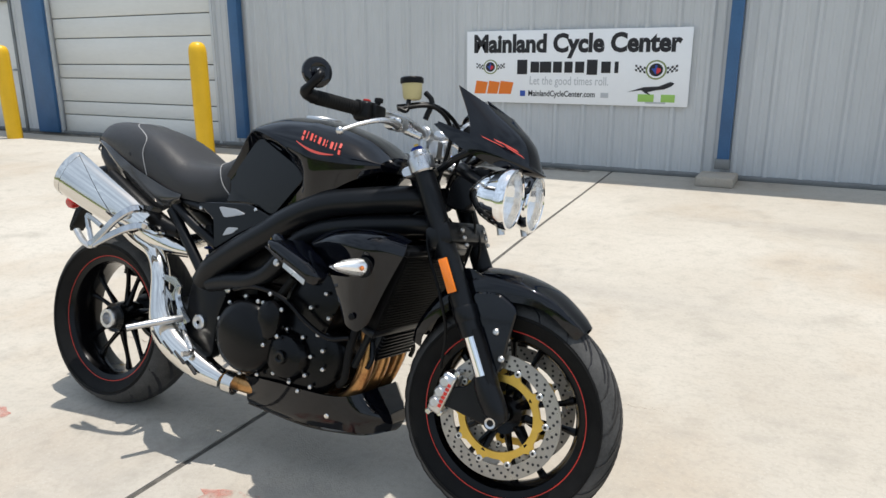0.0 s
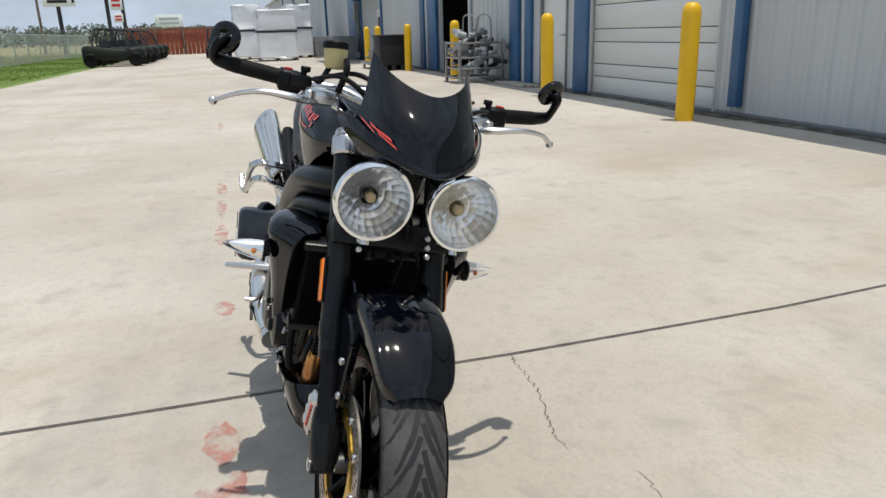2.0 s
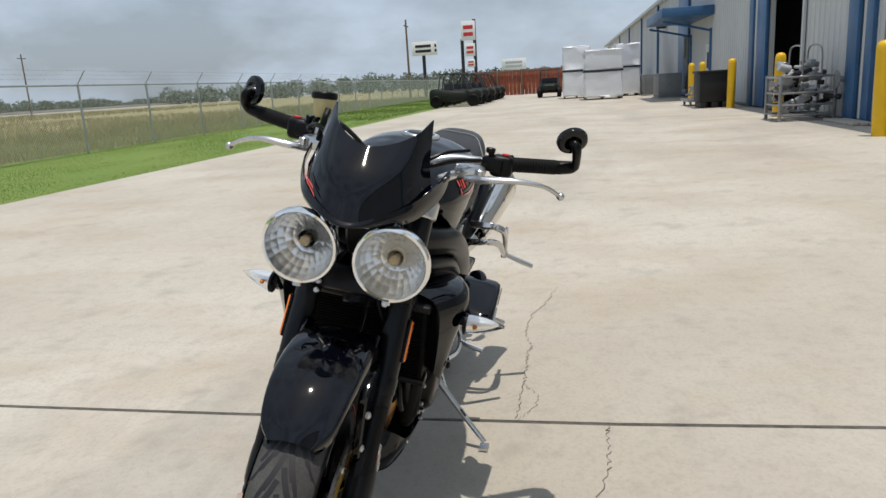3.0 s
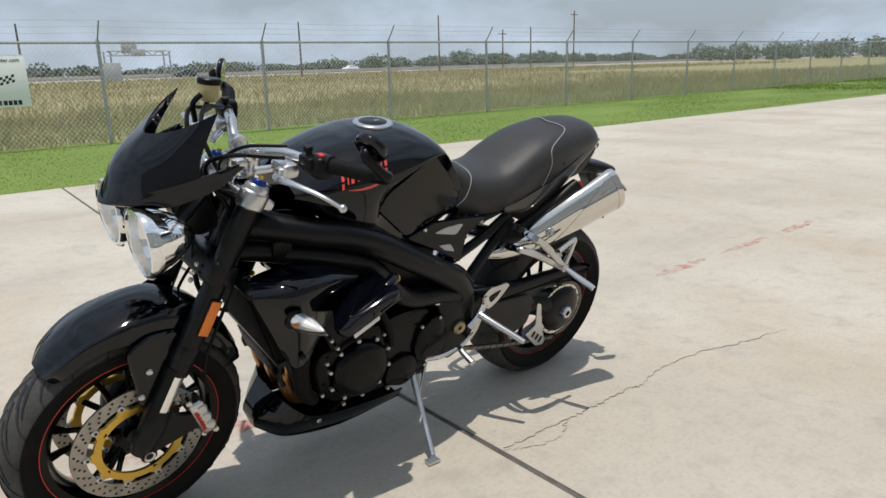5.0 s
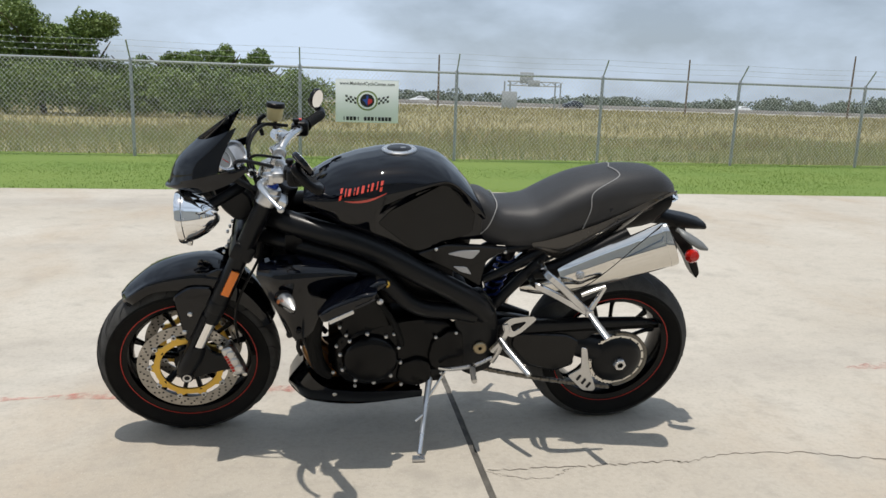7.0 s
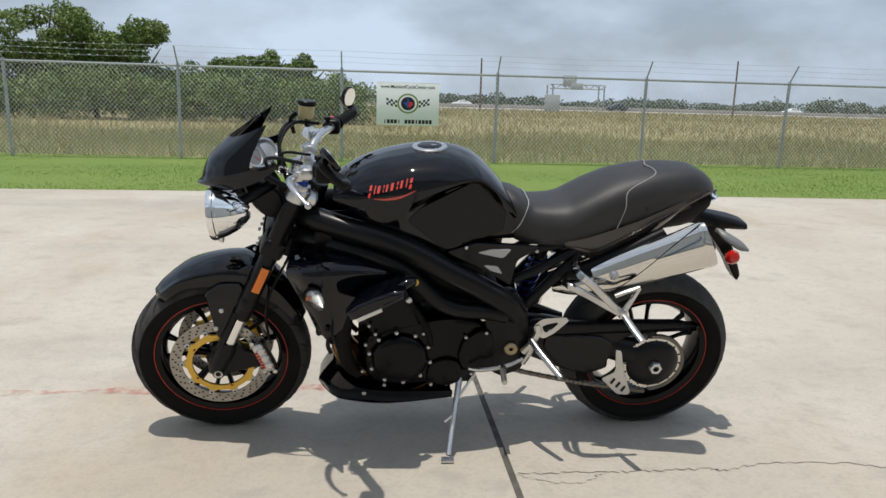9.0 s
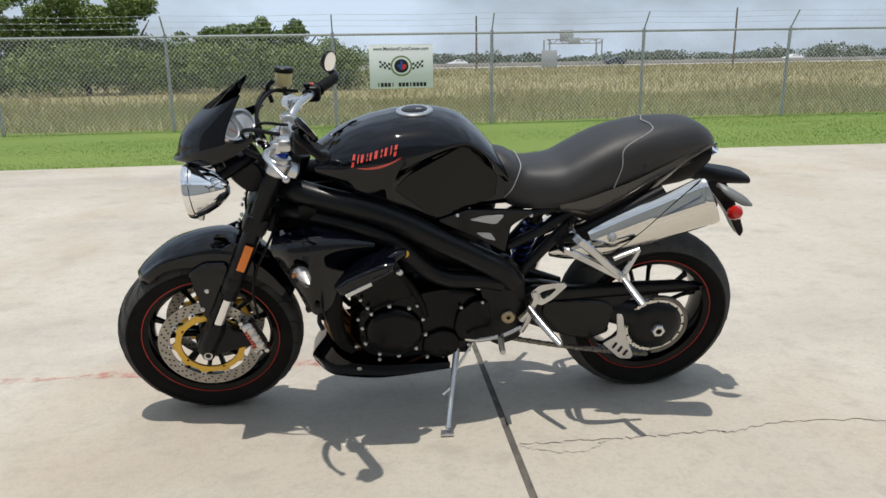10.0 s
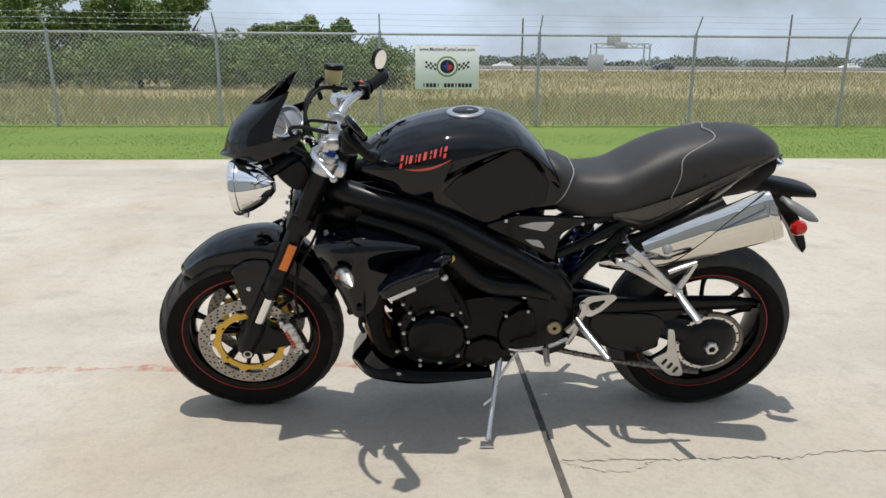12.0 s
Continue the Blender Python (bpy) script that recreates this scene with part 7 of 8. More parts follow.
# ---- frame ----
for s in SIDES:
    fb = B()
    tube(fb, [(1.165, s * .045, .815), (1.10, s * .085, .805), (1.02, s * .122, .792), (.92, s * .146, .772), (.82, s * .152, .728), (.72, s * .152, .668), (.62, s * .146, .610), (.53, s * .136, .550), (.485, s * .128, .50)], [.034, .036, .036, .036, .036, .036, .036, .038, .036], 16, 5)
    fr = bp("frame_rail", fb, "satin", "thick satin black frame tube")
    fb = B()
    tube(fb, [(1.175, s * .045, .745), (1.10, s * .085, .738), (1.02, s * .118, .728), (.92, s * .144, .706), (.845, s * .152, .668), (.790, s * .152, .612), (.742, s * .151, .562), (.68, s * .148, .532), (.60, s * .142, .520), (.52, s * .134, .50)], .027, 14, 5)
    bp("frame_brace", fb, "satin", "satin black lower frame tube")
    fb = B()
    plate(fb, rounded([(.560, .575), (.505, .590), (.455, .530), (.438, .440), (.437, .345), (.458, .292), (.520, .268), (.552, .285), (.560, .40), (.590, .480)], 0.2), s * .098, s * .142, 0.008, 2)
    pp = bp("pivot_plate", fb, "satin", "satin black swingarm pivot plate")
    bp("pivot_nut", lathed([(0.006, .010), (.010, .012), (.019, .012), (.023, .008), (.023, -.004)], Matrix.Translation((.497, s * .142, .380)) @ Matrix.Rotation(radians(-90 * s), 4, "X"), 20), "alu" if s < 0 else "bronze", "pivot nut", pp)
    bp("pivot_hole", lathed([(0.0, .001), (.016, .001), (.018, -.004)], Matrix.Translation((.490, s * .142, .492)) @ Matrix.Rotation(radians(-90 * s), 4, "X"), 18), "ink", "", pp)
    bolt((.594, s * .142, .492), .010, .006, s, "steel", pp)
    if s > 0:
        fb = B()
        box(fb, (1.085, s * .118, .755), (.05, .012, .05), .004)
        bp("frame_badge", fb, "plastic", "")

# ---- engine ----
fb = B()
body(fb, [[(x, 0, z1), (x, w * .8, z1), (x, w, z1 - .03), (x, w, z0 + .03), (x, w * .85, z0), (x, 0, z0)] for x, w, z0, z1 in ((.545, .10, .30, .44), (.60, .125, .27, .47), (.70, .135, .25, .49), (.82, .14, .24, .47), (.93, .135, .25, .44), (.985, .10, .30, .40))], n=3, along=3)
eng2 = bp("engine", fb, "engine_black", "black-coated three-cylinder engine")
fb = B()
rot = Matrix.Rotation(radians(24), 3, "Y")
box(fb, (.885, 0, .50), (.17, .27, .22), .02, rot, 2)
bp("cylinder_block", fb, "engine_black", "", eng2)
fb = B()
box(fb, (.925, 0, .632), (.20, .29, .10), .03, rot, 3)
bp("cylinder_head", fb, "engine_black", "", eng2)
for s in SIDES:
    # glossy side guard of the cylinder head: a rounded block standing off the frame
    fb = B()
    GA, GB = Vector((.992, 0, .596)), Vector((.822, 0, .672))
    gd = (GB - GA).normalized()
    gu = Vector((-gd.z, 0, gd.x)) * (1 if gd.x > 0 else -1)
    rings = []
    for y, k, sh in ((.160, .70, .030), (.215, .86, .012), (.262, 1.0, .0), (.284, .97, .0), (.294, .88, .0), (.298, .70, .0)):
        ring = rounded([(-.022, -.022), (.150, -.016), (.166, .008), (.13, .022), (.02, .024), (-.026, .010)], .22, 3)
        cx = .070
        rings.append([GA + gd * (cx + (u - cx) * k + sh) + gu * (v * k) + Vector((0, s * y, 0)) for u, v in ring])
    loft(fb, rings)
    tube(fb, [GA + gd * .13 + Vector((0, s * .25, 0)), GA + gd * .17 + Vector((0, s * .235, .004)), (.818, s * .216, .662)], [.016, .016, .014], 10, 3)
    cv = bp("head_guard", fb, "paint", "gloss black cylinder head side guard", eng2, smooth=50)
    fb = B()
    plate(fb, [(.000, -.026), (.078, -.022), (.080, -.010), (.002, -.013)], 0, .004, .001, f=lambda p: GA + gd * p.x + gu * p.z + Vector((0, s * (.297 + p.y), 0)))
    bp("guard_plate", fb, "alu", "silver maker's plate", cv)
    fb = B()
    plate(fb, [(.088, -.010), (.150, -.007), (.150, -.003), (.089, -.004)], 0, .002, .0005, f=lambda p: GA + gd * p.x + gu * p.z + Vector((0, s * (.299 + p.y), 0)))
    bp("guard_crease", fb, "ink", "", cv)
    bolt((.818, s * .222, .664), .012, .010, s, "gold", cv)
    bolt((.834, s * .226, .606), .010, .008, s, "alu", cv)
    bolt((1.030, s * .165, .548), .009, .006, s, "gold", cv)
    fb = B()
    tube(fb, [(1.01, s * .13, .60), (.96, s * .145, .60), (.86, s * .14, .66), (.80, s * .13, .70)], .020, 10, 4)
    tube(fb, [(1.045, s * .14, .47), (1.03, s * .145, .40), (1.02, s * .14, .32), (.99, s * .12, .29)], .010, 10, 4)
    tube(fb, [(.83, s * .148, .56), (.79, s * .155, .50), (.765, s * .155, .44), (.755, s * .15, .40)], .010, 8, 4)
    bp("coolant_hose", fb, "rubber", "", eng2)
fb = B()
tube(fb, [(1.010, .135, .56), (1.025, .132, .47), (1.030, .128, .39), (1.012, .124, .31), (.98, .118, .27)], [.020, .024, .024, .022, .016], 12, 5)
bp("radiator_hose", fb, "rubber", "black radiator hose", eng2)
# left alternator cover
am = Matrix.Translation((.852, .132, .350)) @ Matrix.Rotation(radians(-90), 4, "X")
alt = bp("alternator_cover", lathed([(0.0, .040), (.06, .040), (.078, .034), (.088, .022), (.092, .0), (.092, -.03)], am, 40), "engine_black", "round black alternator cover", eng2)
for k in range(10):
    a = 2 * math.pi * (k + .3) / 10
    bolt((.852 + .098 * math.cos(a), .142, .350 + .094 * math.sin(a)), .0065, .010, 1, "alu", alt)
fb = B()
plate(fb, rounded([(.655, .410), (.600, .452), (.560, .445), (.545, .33), (.56, .29), (.65, .30), (.668, .35)], .25), .10, .150, .010, 2)
bp("sprocket_cover", fb, "engine_black", "black front sprocket cover", eng2)
fb = B()
plate(fb, rounded([(.76, .33), (.70, .35), (.655, .33), (.65, .26), (.70, .235), (.77, .26)], .3), .10, .155, .012, 2)
bp("gear_cover", fb, "engine_black", "", eng2)
for x, z in ((.66, .30), (.70, .245), (.75, .245), (.62, .285), (.645, .425), (.58, .44), (.78, .44), (.93, .44), (.96, .40), (.90, .245), (.97, .30), (.95, .47)):
    bolt((x, .143, z), .0055, .008, 1, "alu", eng2)
# right clutch cover and crank cover
cm = Matrix.Translation((.690, -.138, .375)) @ Matrix.Rotation(radians(90), 4, "X")
clu = bp("clutch_cover", lathed([(0.0, .052), (.07, .052), (.092, .044), (.104, .028), (.110, 0), (.110, -.03)], cm, 40), "engine_black", "large round black clutch cover", eng2)
for k in range(11):
    a = 2 * math.pi * k / 11
    bolt((.690 + .113 * math.cos(a), -.150, .375 + .113 * math.sin(a)), .006, .008, -1, "alu", clu)
fb = B()
plate(fb, rounded([(.785, .50), (.745, .47), (.74, .41), (.775, .375), (.815, .40), (.825, .47)], .3), -.185, -.12, .010, 2)
bp("water_pump_cover", fb, "engine_black", "oblong black cover ringed with silver bolts", eng2)
for x, z in ((.745, .485), (.785, .512), (.828, .475), (.82, .40), (.775, .368), (.735, .42)):
    bolt((x, -.182, z), .006, .006, -1, "alu", eng2)
km = Matrix.Translation((.835, -.135, .345)) @ Matrix.Rotation(radians(90), 4, "X")
crk = bp("crank_cover", lathed([(0.0, .048), (.018, .048), (.020, .042), (.040, .040), (.058, .034), (.068, .018), (.072, 0), (.072, -.02)], km, 32), "engine_black", "round black crank cover", eng2)
bp("crank_plug", lathed([(0.008, .051), (.013, .053), (.017, .052), (.019, .046)], km, 20), "panel_grey", "", crk)
for k in range(8):
    a = 2 * math.pi * (k + .2) / 8
    bolt((.835 + .077 * math.cos(a), -.146, .345 + .073 * math.sin(a)), .006, .008, -1, "alu", crk)
for x, z in ((.93, .42), (.95, .38), (.955, .33), (.92, .275), (.88, .255), (.96, .47), (.90, .49), (.945, .535)):
    bolt((x, -.148, z), .006, .008, -1, "alu", eng2)
fb = B()
tube(fb, [(.63, -.155, .50), (.72, -.165, .52), (.82, -.165, .50), (.90, -.165, .45), (.97, -.16, .42), (1.03, -.15, .43)], .007, 8, 5)
bp("wiring_loom", fb, "plastic", "", eng2)
fb = B()
box(fb, (.72, 0, .60), (.26, .22, .16), .03)
box(fb, (.60, 0, .52), (.12, .18, .14), .02)
bp("air_box", fb, "plastic", "black air box")
for y in (-.09, 0, .09):
    fb = B()
    tube(fb, [(.84, y, .68), (.79, y, .72), (.75, y, .74)], .026, 12, 3)
    bp("throttle_body", fb, "engine_black", "", eng2)

# ---- radiator and shrouds ----
rr = Matrix.Rotation(radians(20), 3, "Y")
fb = B()
box(fb, (1.132, 0, .568), (.032, .32, .225), .006, rr)
rad = bp("radiator", fb, "radiator", "black finned radiator")
for k in range(26):
    fb = B()
    box(fb, rr @ Vector((.0175, 0, -.104 + .0083 * k)) + Vector((1.132, 0, .568)), (.003, .30, .002), 0, rr)
    bp("fin", fb, "radiator", "", rad)
for z in (.122, -.122):
    fb = B()
    box(fb, rr @ Vector((0, 0, z * .95)) + Vector((1.132, 0, .568)), (.04, .335, .02), .006, rr)
    bp("radiator_tank", fb, "satin", "", rad)
fb = B()
box(fb, (1.072, 0, .412), (.030, .20, .080), .006, rr)
oil = bp("oil_cooler", fb, "satin", "black oil cooler")
for k in range(7):
    fb = B()
    box(fb, rr @ Vector((.018, 0, -.034 + .011 * k)) + Vector((1.072, 0, .412)), (.012, .19, .004), .001, rr)
    bp("cooler_fin", fb, "satin", "", oil)
for s in SIDES:
    # shroud: a rounded scoop over the radiator's end, then a side plate
    inner = [(.90, .130, .690), (.975, .132, .712), (1.06, .134, .722), (1.13, .134, .718), (1.176, .130, .704)]
    top_ = [(.90, .158, .684), (.98, .186, .708), (1.06, .206, .718), (1.13, .206, .712), (1.184, .166, .696)]
    m1 = [(.905, .180, .664), (.985, .214, .684), (1.06, .236, .692), (1.13, .234, .686), (1.188, .186, .672)]
    m2_ = [(.945, .186, .640), (1.00, .212, .644), (1.06, .232, .645), (1.12, .230, .642), (1.172, .190, .634)]
    m3 = [(1.00, .198, .570), (1.030, .208, .560), (1.065, .216, .555), (1.100, .212, .555), (1.140, .190, .566)]
    low_ = [(1.030, .192, .488), (1.048, .198, .472), (1.070, .202, .464), (1.086, .200, .464), (1.104, .186, .484)]
    fb = B()
    sheet(fb, [[(x, s * y, z) for x, y, z in r] for r in (inner, top_, m1, m2_, m3, low_)], 4, 4, 0.004)
    sh = bp("radiator_shroud", fb, "paint", "gloss black radiator shroud", smooth=55)
    fb = B()
    front = [(1.184, .168, .696), (1.190, .184, .672), (1.172, .188, .634), (1.140, .188, .566), (1.104, .186, .484)]
    back = [(1.155, .130, .700), (1.155, .150, .672), (1.140, .152, .630), (1.105, .150, .562), (1.072, .148, .490)]
    sheet(fb, [[(x, s * y, z) for x, y, z in r] for r in (front, back)], 4, 2, 0.003)
    bp("shroud_edge", fb, "plastic", "", sh)
    bolt((1.072, s * .214, .500), .009, .005, s, "plastic", sh)
    # indicator
    fb = B()
    tube(fb, [(1.110, s * .205, .640), (1.112, s * .245, .636)], .011, 10, 2)
    ind = bp("front_indicator", fb, "plastic", "clear front indicator on a short stalk")
    fb = B()
    prof = [(.243, .0225), (.252, .0235), (.272, .0220), (.297, .0165), (.318, .0095), (.334, .0025)]
    shell = [[(1.112 + 1.15 * r * math.cos(2 * math.pi * k / 20) - .35 * (y - .243), s * y, .632 + .95 * r * math.sin(2 * math.pi * k / 20)) for k in range(20)] for y, r in prof]
    loft(fb, shell)
    bp("indicator_lens", fb, "lens_clear", "clear faceted lens", ind).visible_shadow = False
    fb = B()
    loft(fb, [[(1.112 + .9 * r * math.cos(2 * math.pi * k / 10) - .006 - .35 * (y - .243), s * y, .632 + .8 * r * math.sin(2 * math.pi * k / 10)) for k in range(10)] for y, r in ((.246, .020), (.262, .0185), (.285, .014), (.305, .008), (.318, .002))])
    bp("indicator_reflector", fb, "reflector", "bright faceted reflector", ind, smooth=5)
    fb = B()
    bmesh.ops.create_icosphere(fb, subdivisions=2, radius=.0060, matrix=Matrix.Translation((1.122, s * .266, .632)))
    bp("bulb", fb, "amber", "amber bulb", ind)
    fb = B()
    lathe(fb, [(0, -.003), (.0255, -.003), (.0260, .003), (0, .003)], Matrix.Translation((1.112, s * .243, .632)) @ Matrix.Rotation(radians(90), 4, "X"), 18)
    bp("lens_rim", fb, "plastic", "", ind)

# ---- exhaust ----
for y in (-.085, 0.0, .085):
    fb = B()
    tube(fb, [(.985, y, .560), (1.030, y, .500), (1.048, y, .42), (1.045, y * .95 - .005, .335), (1.000, y * .8 - .015, .250), (.90, y * .5 - .03, .218), (.72, -.08, .215)], .0205, 14, 5)
    bp("header_pipe", fb, "copper", "heat-tinted golden brown header pipe")
fb = B()
tube(fb, [(.74, -.08, .216), (.67, -.105, .220), (.58, -.135, .232)], [.030, .028, .024], 14, 4)
bp("collector_pipe", fb, "copper", "heat-tinted collector pipe")
fb = B()
tube(fb, [(.66, -.150, .226), (.63, -.155, .230)], .032, 14, 2)
tube(fb, [(.605, -.155, .232), (.59, -.158, .236)], .030, 14, 2)
bp("pipe_clamp", fb, "steel", "steel pipe clamp")
fb = B()
tube(fb, [(.62, -.158, .232), (.55, -.165, .252), (.47, -.172, .288), (.415, -.175, .325), (.375, -.172, .375), (.350, -.165, .44), (.325, -.15, .51), (.27, -.13, .565), (.20, -.135, .600), (.16, -.155, .640)],
     [.028, .040, .046, .046, .040, .030, .028, .028, .028, .03], 16, 5)
link = bp("link_pipe", fb, "polished", "polished link pipe with slotted heat shield")
fb = B()
for k in range(4):
    c = Vector((.545 - .045 * k, -.2115 - .002 * k, .262 + .022 * k))
    box(fb, c, (.052, .010, .006), .002, Matrix.Rotation(radians(38), 3, "Y"))
bp("shield_slots", fb, "ink", "dark slots in the heat shield", link)
fb = B()
tube(fb, [(.27, -.13, .565), (.20, 0, .575), (.22, .12, .600), (.17, .155, .640)], .026, 14, 5)
bp("crossover_pipe", fb, "steel", "polished crossover pipe")
for s in SIDES:
    # silencer: rounded three-sided can, tapering towards the front
    A, Z = Vector((.215, s * .152, .652)), Vector((-.066, s * .196, .784))
    d = (Z - A).normalized()
    side_ = Vector((0, s, 0))
    side_ = (side_ - d * side_.dot(d)).normalized()
    up_ = side_.cross(d) if s > 0 else d.cross(side_)
    if up_.z < 0:
        up_ = -up_
    shape = [(-.8, .35), (-.35, .95), (.2, 1.0), (.75, .55), (1.0, -.05), (.85, -.65), (.35, -.98), (-.3, -1.0), (-.8, -.6), (-1.0, -.1)]
    ring = [tuple(q) for q in spline([(*p,) for p in shape + shape[:1]], 3)[:-1]]
    fb = B()
    rings = []
    for u, k in ((-.06, .55), (-.02, .62), (.0, .66), (.12, .76), (.45, .90), (.9, 1.0), (.985, 1.0), (1.0, .985), (1.004, .90)):
        c = A + (Z - A) * u
        rings.append([c + side_ * (p * .050 * k) + up_ * (q * .072 * k) for p, q in ring])
    loft(fb, rings)
    can = bp("silencer", fb, "polished", "polished stainless silencer", smooth=45)
    fb = B()
    rings = []
    for u, k in ((.925, 1.012), (.935, 1.02), (.975, 1.02), (.985, 1.012)):
        c = A + (Z - A) * u
        rings.append([c + side_ * (p * .050 * k) + up_ * (q * .072 * k) for p, q in ring])
    loft(fb, rings, caps=False)
    bp("end_band", fb, "polished", "", can)
    fb = B()
    c = Z - d * .004
    cyl(fb, c, c + d * .012, .026, 18, .024)
    bp("outlet", fb, "ink", "dark silencer outlet", can)
    fb = B()
    tube(fb, [(.360, s * .070, .575), (.310, s * .100, .586), (.262, s * .128, .612), (A.x - .01, s * .150, A.z + .002)], [.022, .028, .032, .035], 18, 5)
    bp("can_inlet", fb, "polished", "polished inlet cone", can)
    # shield plate: a wedge over the outer upper face, broad at the front bolt and narrowing rearwards
    fb = B()
    grid = []
    for u, t0, t1 in ((-.14, 28, 96), (-.08, 22, 112), (.04, 16, 116), (.16, 12, 104), (.40, 8, 74), (.66, 2, 44), (.90, -4, 16), (.96, -6, 4)):
        c = A + (Z - A) * u
        k = .72 + .30 * max(0, min(1, u + .1))
        grid.append([c + side_ * (math.sin(radians(t0 + (t1 - t0) * q / 4)) * .0550 * k) + up_ * (math.cos(radians(t0 + (t1 - t0) * q / 4)) * .079 * k) for q in range(5)])
    sheet(fb, grid, 3, 3, .0022)
    bp("heat_shield", fb, "polished", "satin wedge-shaped heat shield", can, smooth=55)
    fb = B()
    grid2 = [[p + (A - p).normalized() * 0.0 - (side_ * .55 + up_ * .45) * .004 + Vector((0, 0, -.004)) for p in row[3:]] for row in grid[1:7]]
    sheet(fb, grid2, 2, 2, .0015)
    bp("shield_gap", fb, "ink", "", can)
    bq = A + (Z - A) * .05 + side_ * .042 + up_ * .018
    fb = B()
    cyl(fb, bq - side_ * .01, bq + side_ * .006, .014, 18, bevel=.003)
    cyl(fb, bq + side_ * .005, bq + side_ * .010, .008, 12, bevel=.002)
    bp("shield_bolt", fb, "alu", "large round shield bolt", can)
    fb = B()
    tube(fb, [(.34, s * .10, .635), (.27, s * .115, .655), (.16, s * .125, .715), (.05, s * .13, .79)], [.022, .03, .034, .02], 12, 4)
    bp("inner_guard", fb, "plastic", "", can)
    # passenger footrest hanger: two broad cast bars meeting at the peg, with an open triangle behind
    fb = B()

    def cast_bar(pts, w0, w1, th):
        rings = []
        line = [Vector((p[0], s * p[1], p[2])) for p in spline(pts, 5)]
        for i, p in enumerate(line):
            d_ = (line[min(i + 1, len(line) - 1)] - line[max(i - 1, 0)]).normalized()
            n_ = Vector((-d_.z, 0, d_.x)).normalized()
            o_ = d_.cross(n_).normalized()
            w, h = w0 + (w1 - w0) * i / (len(line) - 1), th / 2
            rings.append([p + n_ * w - o_ * h * .4, p + n_ * w + o_ * h * .4, p + n_ * w * .72 + o_ * h, p - n_ * w * .72 + o_ * h, p - n_ * w + o_ * h * .4, p - n_ * w - o_ * h * .4, p - n_ * w * .72 - o_ * h, p + n_ * w * .72 - o_ * h])
        loft(fb, rings)

    hx = 0.0 if s > 0 else -.045
    cast_bar([(.325 + hx, .130, .690), (.337 + hx, .190, .697), (.332 + hx, .238, .694), (.290 + hx, .254, .662), (.240 + hx, .258, .615), (.198 + hx, .258, .578)], .012, .011, .016)
    cast_bar([(.350 + hx, .130, .632), (.360 + hx, .180, .642), (.352 + hx, .222, .648), (.305 + hx, .242, .630), (.250 + hx, .252, .601), (.200 + hx, .257, .574)], .011, .011, .016)
    cast_bar([(.192 + hx, .257, .576), (.172 + hx, .254, .615), (.150 + hx, .248, .658)], .009, .006, .012)
    cast_bar([(.150 + hx, .248, .660), (.185 + hx, .250, .648), (.224 + hx, .252, .632)], .006, .007, .012)
    box(fb, (.192 + hx, s * .258, .572), (.026, .024, .026), .007)
    hg = bp("passenger_hanger", fb, "hanger", "cast silver passenger footrest hanger", smooth=30)
    fb = B()
    tube(fb, [(.190, s * .266, .571), (.178, s * .312, .556), (.162, s * .364, .540)] if s > 0 else [(.146, s * .262, .566), (.122, s * .268, .580), (.092, s * .272, .612)], [.009, .0115, .011], 8, 3, flat=0.8)
    bp("passenger_peg", fb, "alu", "satin passenger footpeg", hg)
    # rider's hanger, heel guard and peg
    fb = B()
    tube(fb, [(.455, s * .150, .372), (.435, s * .160, .410), (.420, s * .162, .450), (.425, s * .162, .480)], [.014, .012, .011, .010], 8, 4)
    tube(fb, [(.455, s * .152, .33), (.44, s * .16, .37), (.43, s * .162, .41)], .010, 8, 3)
    out = rounded([(.436, .478), (.410, .503), (.335, .508), (.324, .496), (.366, .450), (.398, .430), (.425, .440)], .22)
    inn = rounded([(.408, .474), (.396, .482), (.362, .490), (.358, .484), (.378, .462), (.394, .452), (.402, .458)], .22)
    a0, b0 = ([fb.verts.new((x, s * .160, z)) for x, z in o] for o in (out, inn))
    a1, b1 = ([fb.verts.new((x, s * .166, z)) for x, z in o] for o in (out, inn))
    for i in range(len(a0)):
        j = (i + 1) % len(a0)
        for q in ((a0[i], a0[j], b0[j], b0[i]), (a1[j], a1[i], b1[i], b1[j]), (a0[j], a0[i], a1[i], a1[j]), (b0[i], b0[j], b1[j], b1[i])):
            fb.faces.new(q)
    rh = bp("footrest_hanger", fb, "hanger", "silver footrest hanger with open heel guard")
    fb = B()
    tube(fb, [(.436, s * .165, .420), (.418, s * .215, .408), (.372, s * .308, .378)] if s > 0 else [(.445, s * .165, .385), (.425, s * .22, .378), (.372, s * .298, .358)], [.012, .011, .009], 10, 3)
    bp("rider_peg", fb, "alu", "silver footpeg", rh)
    if s > 0:
        fb = B()
        tube(fb, [(.46, s * .165, .352), (.52, s * .185, .338), (.59, s * .185, .326), (.63, s * .165, .318)], .007, 8, 4)
        tube(fb, [(.525, s * .185, .340), (.530, s * .220, .334), (.532, s * .262, .328)], .0095, 8, 3)
        bp("gear_lever", fb, "alu", "silver gear lever and rod", rh)
    else:
        fb = B()
        tube(fb, [(.455, s * .165, .345), (.50, s * .185, .325), (.535, s * .205, .305), (.53, s * .235, .302)], .008, 8, 4)
        bp("brake_pedal", fb, "alu", "silver brake pedal", rh)

